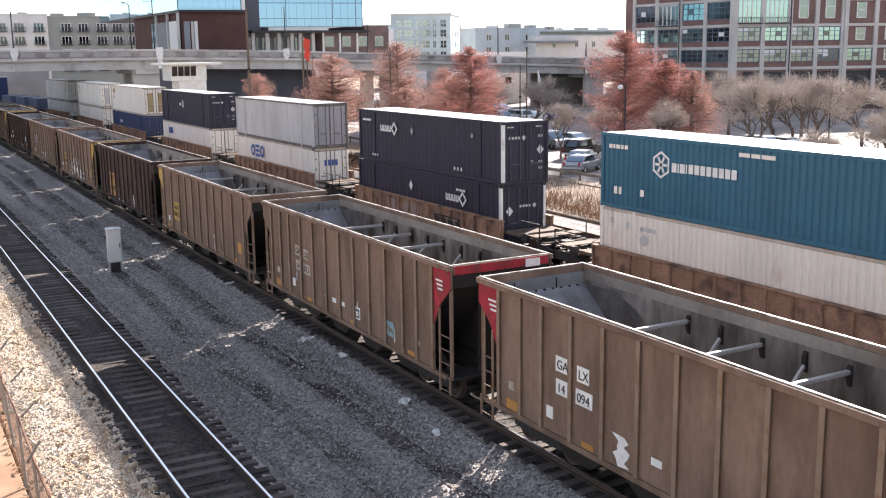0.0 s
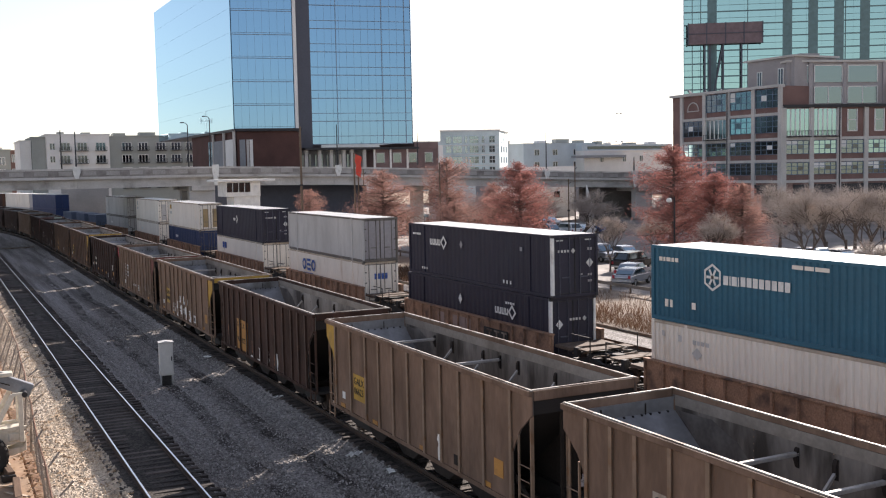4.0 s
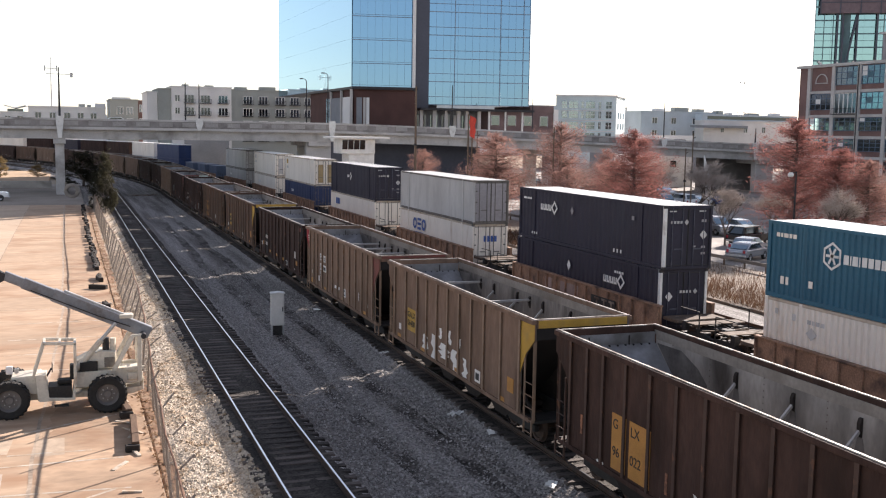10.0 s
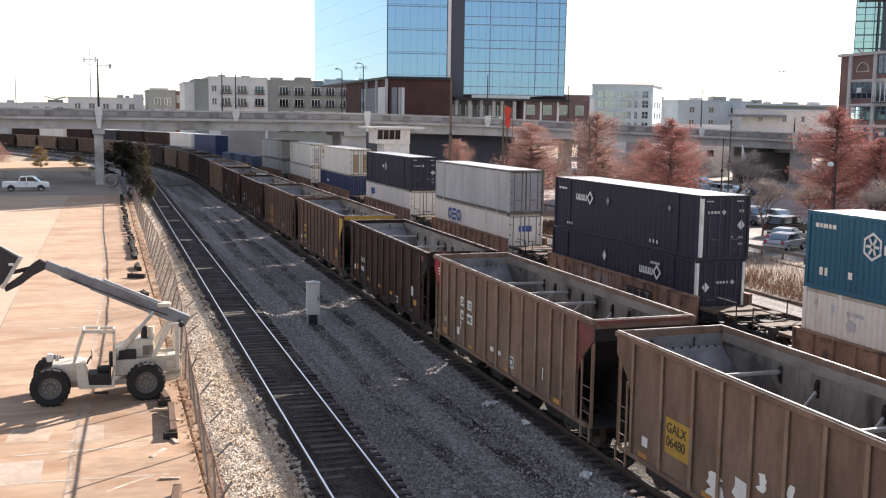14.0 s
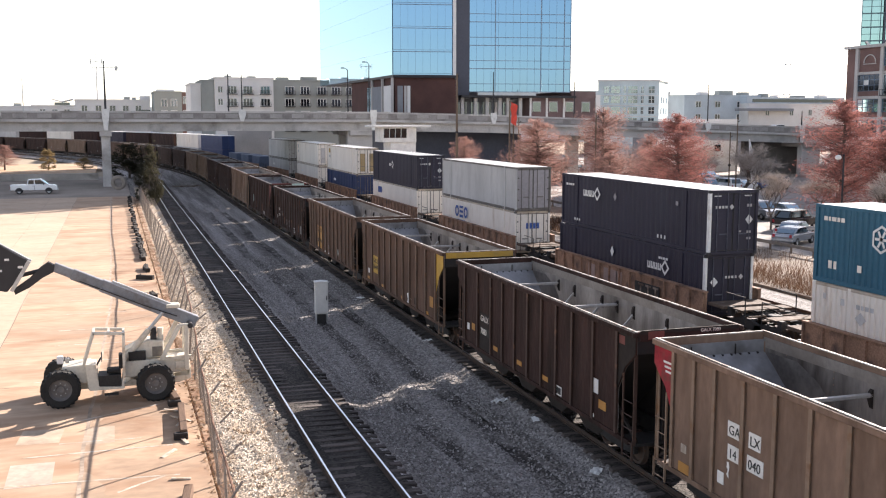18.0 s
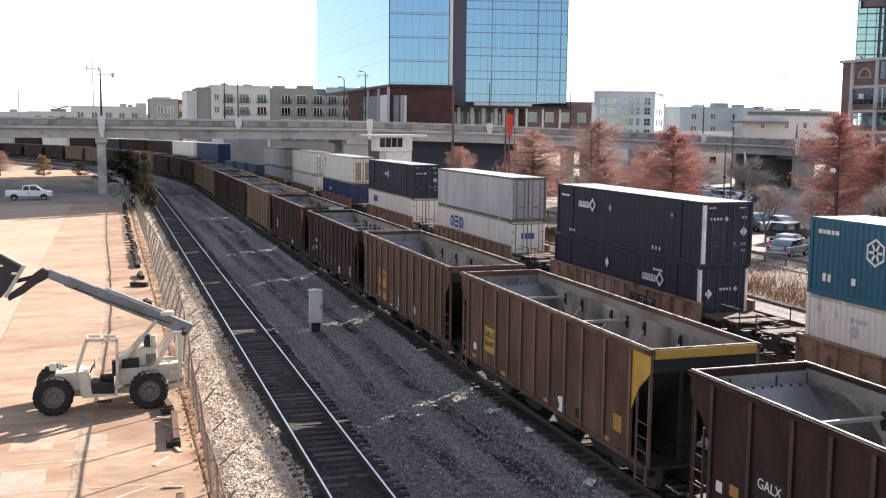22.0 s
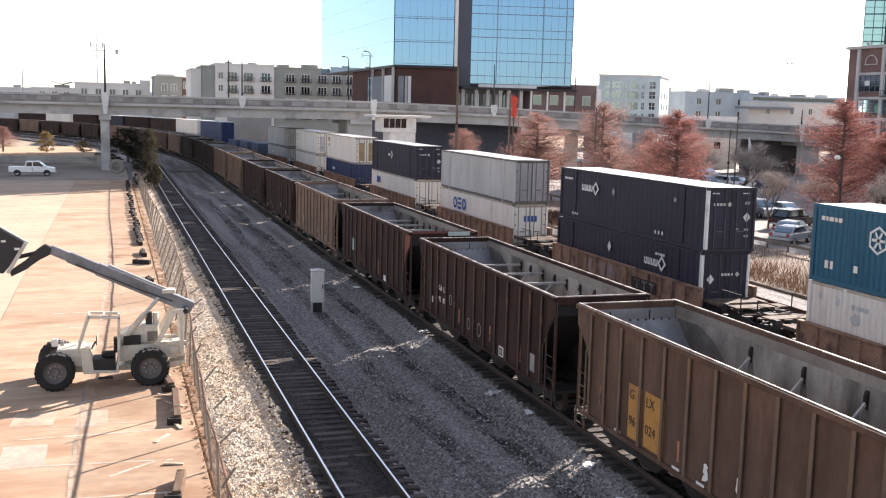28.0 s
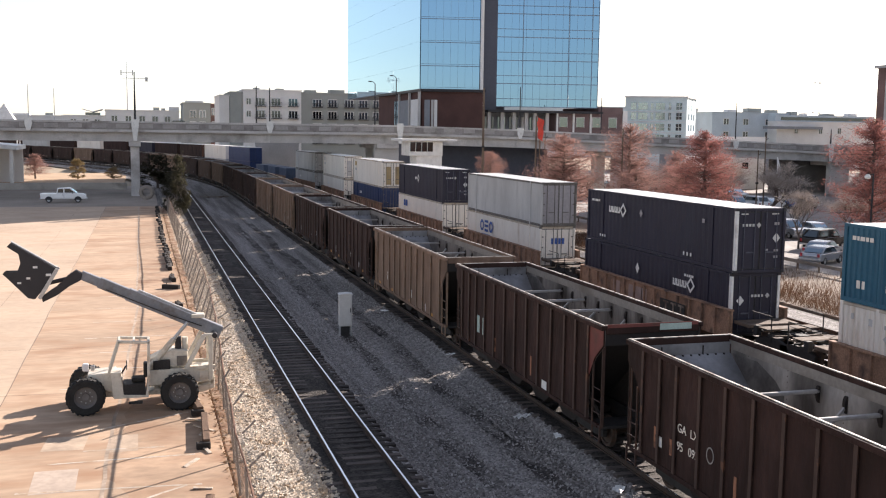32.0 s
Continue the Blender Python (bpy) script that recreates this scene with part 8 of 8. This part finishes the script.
        edge = -0.75 + 0.5 * min(1.0, max(0.0, (y - 30) / 24)) + 0.5 * noise.noise((y * 0.4, 9, 0)) + 0.35 * noise.noise((y * 2.4, 3, 0))
        mb.v += [(edge, y, -0.2985), (2.19, y, -0.2985)]
    mb.f = [(2 * i, 2 * i + 1, 2 * i + 3, 2 * i + 2) for i in range(300)]
    tagged(part("stained_strip", mb, LOTSTAIN), "rust-stained concrete along the lot's edge", "stained concrete", kind="structure")
    strip("concrete_patch", "pale repaired patch of concrete", [(-2.4, 27.4), (-2.4, 29.3)], 1.15, mat("pale patch", (0.44, 0.35, 0.28), 0.9, fine=(5, 0.15), broad=(0.8, 0.2)), -0.2965)
    strip("concrete_patch", "faintly pale repaired patch of concrete", [(-2.4, 31.1), (-2.3, 32.5)], 1.2, mat("faint patch", (0.42, 0.32, 0.235), 0.9, fine=(5, 0.15), broad=(0.8, 0.25)), -0.2962)
    strip("concrete_patch", "faintly pale repaired patch of concrete", [(-0.65, 30.6), (-0.65, 32.3)], 0.8, mat("faint patch", (0.42, 0.32, 0.235), 0.9, fine=(5, 0.15), broad=(0.8, 0.25)), -0.2958)
    tagged(part("low_wall", MB().box(-70, -2.2, 168, 168.5, -0.7, 0.75), CONCRETE), "low concrete wall under the overpass", "wall", kind="structure")
    tagged(part("culvert_kerb", MB().box(8.0, 12.2, 151.6, 152.6, -0.6, -0.42), DECKING), "flat strip laid across the ballast between the tracks", "kerb", kind="structure")
    ty = root("old_tyre", "pale dusty tyre leaning under the overpass", "tyre", at=pose(0.6, 138, 1.0, 0, 0, 70))
    part("tread", MB().revolve([(0.55, -0.2), (0.8, -0.25), (0.95, -0.2), (0.95, 0.2), (0.8, 0.25), (0.55, 0.2)], 20, "x"), NET, ty, smooth=True)
    # control tower beside the line
    k = root("control_tower", "white yard control tower with a dark window band", "control tower", at=pose(0, 135, 0))
    part("shaft", MB().box(36.0, 39.6, 0.3, 4, -0.6, 6.4), WHITE, k, bevel=0.03)
    part("cabin_wall", MB().box(34.9, 39.6, 0, 4.4, 6.0, 8.0), WHITE, k, bevel=0.03)
    for i in range(4):
        w = part("window", MB().prism([(35.0 + i * 0.82, 6.6), (35.05 + i * 0.82, 7.85), (35.75 + i * 0.82, 7.85), (35.72 + i * 0.82, 6.6)], -0.08, 0.05, "y"), GLASSDK, k)
    part("roof", MB().box(33.6, 41.4, -0.9, 5.2, 8.02, 8.3), WHITE, k, bevel=0.03)
    # poles
    for x, y, top, label in ((35.0, 104, 13.9, "tall dark wooden utility pole"), (46.4, 94, 9.8, "slim brown wooden pole"), (44.5, 110, 9.3, "slim grey lamp pole"), (66.9, 100, 9.4, "slim pale wooden pole"), (66.0, 100, 7.7, "slim grey lamp pole")):
        u = root("utility_pole", label + " behind the container train", "pole", at=pose(x, y, -0.6))
        part("shaft", MB().tube((0, 0, 0), (0, 0, top + 0.6), 0.17 if top > 12 else 0.09, 0.1 if top > 12 else 0.06, 10), POLE, u)
        part("bracket", MB().bar((0, 0, top), (-0.5 if top > 12 else 0.3, 0, top + 0.2), 0.06), METALDK, u)
        part("collar", MB().revolve([(0.1, -0.1), (0.16, -0.1), (0.16, 0.1), (0.1, 0.1)], 10, "z", (0, 0, top * 0.6)), METALDK, u)
    g = root("flag_pole", "pair of wooden poles carrying a red flag", "flag pole", at=pose(39.8, 100, -0.6))
    part("shaft", MB().tube((-0.35, 0, 0), (-0.35, 0, 11.6), 0.12, 0.08, 10), POLE, g)
    part("shaft", MB().tube((0.2, 0.3, 0), (0.2, 0.3, 10.4), 0.1, 0.07, 10), POLE, g)
    mb = MB()
    n = 9
    for i in range(n):
        for j in range(4):
            z = 11.5 - i * 0.27
            x = -0.2 + j * 0.24 * (1 - 0.03 * i)
            mb.v.append((x + 0.04 * math.sin(i * 1.7), 0.1 * math.sin(j * 2.1 + i * 0.8), z - 0.12 * j))
    mb.f = [(i * 4 + j, i * 4 + j + 1, (i + 1) * 4 + j + 1, (i + 1) * 4 + j) for i in range(n - 1) for j in range(3)]
    part("flag", mb, REDFAB, g, "limp hanging red flag", smooth=True)
    # parking-lot lamps
    for x, y, n in ((57.0, 70, 1), (71.4, 60.5, 2), (61, 118, 2)):
        l = root("lot_lamp", "grey lot lamp with a white globe shade", "lamp", "lot lamps", at=pose(x, y, -0.6))
        part("pole", MB().tube((0, 0, 0), (0, 0, 6.9), 0.09, 0.06, 8), METALDK, l)
        for i in range(n):
            sx_ = 0.5 if i else -0.5
            part("arm", MB().bar((0, 0, 6.8), (sx_ * 1.1, 0, 6.9), 0.06), METALDK, l)
            part("globe", MB().revolve([(0.0, 0.1), (0.14, 0.08), (0.24, -0.05), (0.26, -0.14), (0.2, -0.26), (0.0, -0.3)], 14, "z", (sx_ * 1.1, 0, 6.75)), WHITE, l, smooth=True)
    # white sail-shaped marker beyond the trees
    s = root("sail_sculpture", "pale tapering sail-shaped marker among bare shrubs", "sculpture", at=pose(74.5, 108, -0.6))
    part("sail", MB().prism([(-0.8, 0), (0.75, 0), (0.7, 3.2), (0.25, 5.0), (-0.55, 7.4), (-0.35, 4.2)], -0.15, 0.15, "y"), STUCCO, s, bevel=0.04)
    # white-columned shed at the far side of the road
    h = root("white_shed", "white open-fronted shed with square columns", "shed", at=pose(-34, 182, -0.3))
    part("roof", MB().prism([(-10, 7.7), (-10, 8.5), (14.6, 6.5), (14.6, 5.8)], -2, 12, "y"), WHITE, h)
    for i in range(10):
        x = -9.5 + i * 2.55
        part("column", MB().box(x, x + 0.5, -1.5, -1.0, 0, 7.66 - (x + 10.4) * 0.0775), WHITE, h)
    part("back_wall", MB().box(-10, 14.2, 11, 11.4, 0, 5.8), STUCCO, h)
    tagged(part("verge", MB().box(-140, -3, 186, 232, -0.8, -0.33), mat("dry verge", (0.42, 0.29, 0.185), 0.95, fine=(1.5, 0.2), broad=(0.1, 0.25))), "sunlit dry tan verge beyond the overpass", "verge", kind="structure")
    tagged(part("parking_lot", MB().box(47, 190, 45, 260, -0.8, -0.55), YARD), "grey parking lot behind the trees", "parking lot", kind="structure")
    tagged(part("service_road", MB().box(36.2, 46.9, -20, 150, -0.8, -0.56), SERVICE), "brown gravel service road beside the tracks", "road", kind="structure")
    tn = root("white_tent", "white peaked tent roof beyond the overpass", "tent", at=pose(-27.5, 235, 0))
    part("canopy", MB().add([(-2.7, -2.7, 10), (2.7, -2.7, 10), (2.7, 2.7, 10), (-2.7, 2.7, 10), (0, 0, 14.2)], [(0, 1, 4), (1, 2, 4), (2, 3, 4), (3, 0, 4), (3, 2, 1, 0)]), WHITE, tn)
    for x in (-2.6, 2.6):
        for y in (-2.6, 2.6):
            part("post", MB().tube((x, y, -0.35), (x, y, 10.0), 0.12), GALV, tn)
    # guard rail
    q = root("guard_rail", "low steel guard rail along the parking lot", "guard rail", at=pose(46.6, 0, -0.56))
    part("beam", MB().box(-0.03, 0.03, 40, 120, 0.45, 0.7), RODDARK, q, bevel=0.01)
    first = part("post", MB().box(-0.06, 0.06, -0.05, 0.05, 0, 0.72), POLE, q)
    first.matrix_basis = pose(0.1, 40, 0)
    for i in range(1, 33):
        again("post", first, q, pose(0.1, 40 + 2.5 * i, 0))


def growth():
    """Dry grass along the far track, and rubble at the sunlit foot of the fence."""
    r = random.Random(31)
    mb = MB()
    for i in range(16000):
        x, y = 36.3 + abs(r.gauss(0, 3.6)), r.uniform(38, 92)
        if x > 46.4:
            continue
        k = 0.5 + 0.5 * noise.noise((x * 0.5, y * 0.3, 7))
        hgt = r.uniform(0.2, 0.75) * (0.35 + 1.2 * k)
        a = r.uniform(0, 6.283)
        dx, dy = math.cos(a) * 0.017, math.sin(a) * 0.017
        lx, ly = r.uniform(-0.3, 0.3), r.uniform(-0.3, 0.3)
        mb.add([(x - dx, y - dy, -0.57), (x + dx, y + dy, -0.57), (x + lx, y + ly, -0.57 + hgt)], [(0, 1, 2)])
    tagged(part("dry_grass", mb, STRAW), "tufts of dry straw-coloured grass beside the track", "grass", kind="stuff")
    stone = [(1, 0, 0), (-1, 0, 0), (0, 1, 0), (0, -1, 0), (0, 0, 1), (0, 0, -1)]
    faces = [(0, 2, 4), (2, 1, 4), (1, 3, 4), (3, 0, 4), (2, 0, 5), (1, 2, 5), (3, 1, 5), (0, 3, 5)]
    mb = MB()
    for i in range(24000):
        y = 12 + 66 * r.random() ** 1.5
        x = 2.58 + 2.15 * r.random() ** 0.85 + 0.15 * noise.noise((y * 0.8, 0, 0))
        s = r.uniform(0.018, 0.07)
        e = Euler((r.uniform(0, 3), r.uniform(0, 3), r.uniform(0, 6))).to_matrix()
        k = Vector((s * r.uniform(0.8, 1.6), s, s * r.uniform(0.5, 0.9)))
        c = Vector((x, y, bed_surface(x, y) + 0.025))
        mb.add([c + e @ Vector((p[0] * k.x, p[1] * k.y, p[2] * k.z)) for p in stone], faces)
    tagged(part("rubble", mb, RUBBLE), "broken limestone along the fence, paled for sunlight", "rubble", kind="stuff")
    mb = MB()
    for i in range(22000):
        y = 12 + 60 * r.random() ** 1.6
        x = r.uniform(7.3, 12.4)
        s = r.uniform(0.02, 0.055)
        e = Euler((r.uniform(0, 3), r.uniform(0, 3), r.uniform(0, 6))).to_matrix()
        k = Vector((s * r.uniform(0.8, 1.4), s, s * r.uniform(0.5, 0.9)))
        c = Vector((x, y, bed_surface(x, y) + 0.012))
        mb.add([c + e @ Vector((p[0] * k.x, p[1] * k.y, p[2] * k.z)) for p in stone], faces)
    tagged(part("loose_stones", mb, GREYSTONE), "loose grey stones between the tracks", "stones", kind="stuff")


def ties():
    """Timber cross ties, each a piece of its track."""
    by = [o for o in bpy.data.objects if o.name.startswith("track") and o.type == "EMPTY"]
    r = random.Random(9)
    for st, (name, c, top) in zip(by, TRACKS):
        n, y0 = {"near": (300, 14.0), "middle": (240, 10.0), "stack": (60, 28.0), "far": (60, 30.0)}[name]
        first = None
        for i in range(n):
            x, y, a = along(y0 + i * 0.52, c)
            m = pose(x + r.uniform(-0.05, 0.05), y + r.uniform(-0.03, 0.03), top - 0.165, 0, 0, a + r.uniform(-1.2, 1.2))
            if first is None:
                first = part("tie", MB().box(-1.32, 1.32, -0.115, 0.115, -0.18, 0.0), TIE, st, bevel=0.015)
                first.matrix_basis = m
            else:
                again("tie", first, st, m)


# Pale stone, made paler still to carry the sunlight.
RUBBLE = mat("broken limestone", (0.5, 0.43, 0.345), 0.9, fine=(20, 0.25), broad=(4, 0.4), bump=None, stain=((0.3, 0.21, 0.13), 3, 0.52, 0.62))
GREYSTONE = mat("grey stone", (0.31, 0.29, 0.275), 0.9, fine=(20, 0.25), broad=(5, 0.7), bump=None)


ground()
rails()
coal_train()
stack_train()
overpass()
tower()
town()
factory()
trees()
telehandler()
vehicles()
overpass_traffic()
yard_things()
growth()
ties()


def motions():
    """The coal train rolls towards the camera at an even pace, its wheels turning."""
    moments = [0, 0.1] + list(range(1, 32)) + [31.9, 32]
    for k, car in CARS:
        rows = []
        for t in moments:
            s = FIRST + (k - 2) * PITCH + CL / 2 + SLACK.get(k, 0) - SPEED * t
            x, y, a = along(s, MID)
            rows.append((t, pose(x, y, -0.02, 0, 0, a)))
        walk(car, rows)
    # road traffic: each car passes a known spot at a known moment and waits before or after
    for c, spot, when, pace, lane, turn in zip(TRAFFIC, (46.1, -8.1, 5.1), (13.0, 19.0, 32.0), (13.0, -12.4, -13.5), (153.5, 159.5, 159.5), (-90, 90, 90)):
        rows = []
        for i in range(65):
            t = i * 0.5
            x = spot + pace * (t - when)
            end = {13.0: 168.0, -12.4: 150.0, -13.5: 163.0}[pace]
            x = min(x, end)
            rows.append((t, pose(x, lane, deck_z(x) - 1.15, 0, 0, turn)))
        walk(c, rows)
    spins = []
    for o, y in WHEELS:
        walk(o, [(i * 0.15, pose(0, y, 0.45) @ Matrix.Rotation(i * 0.15 * SPEED / 0.45, 4, "X")) for i in range(214)])
        spins.append((o.data, o.animation_data))
    for k, car in CARS[1:]:
        for o in car.children_recursive:
            for me, data in spins:
                if o.data is me:
                    o.rotation_mode = "QUATERNION"
                    o.animation_data_create()
                    o.animation_data.action = data.action
                    o.animation_data.action_slot = data.action_slot


motions()
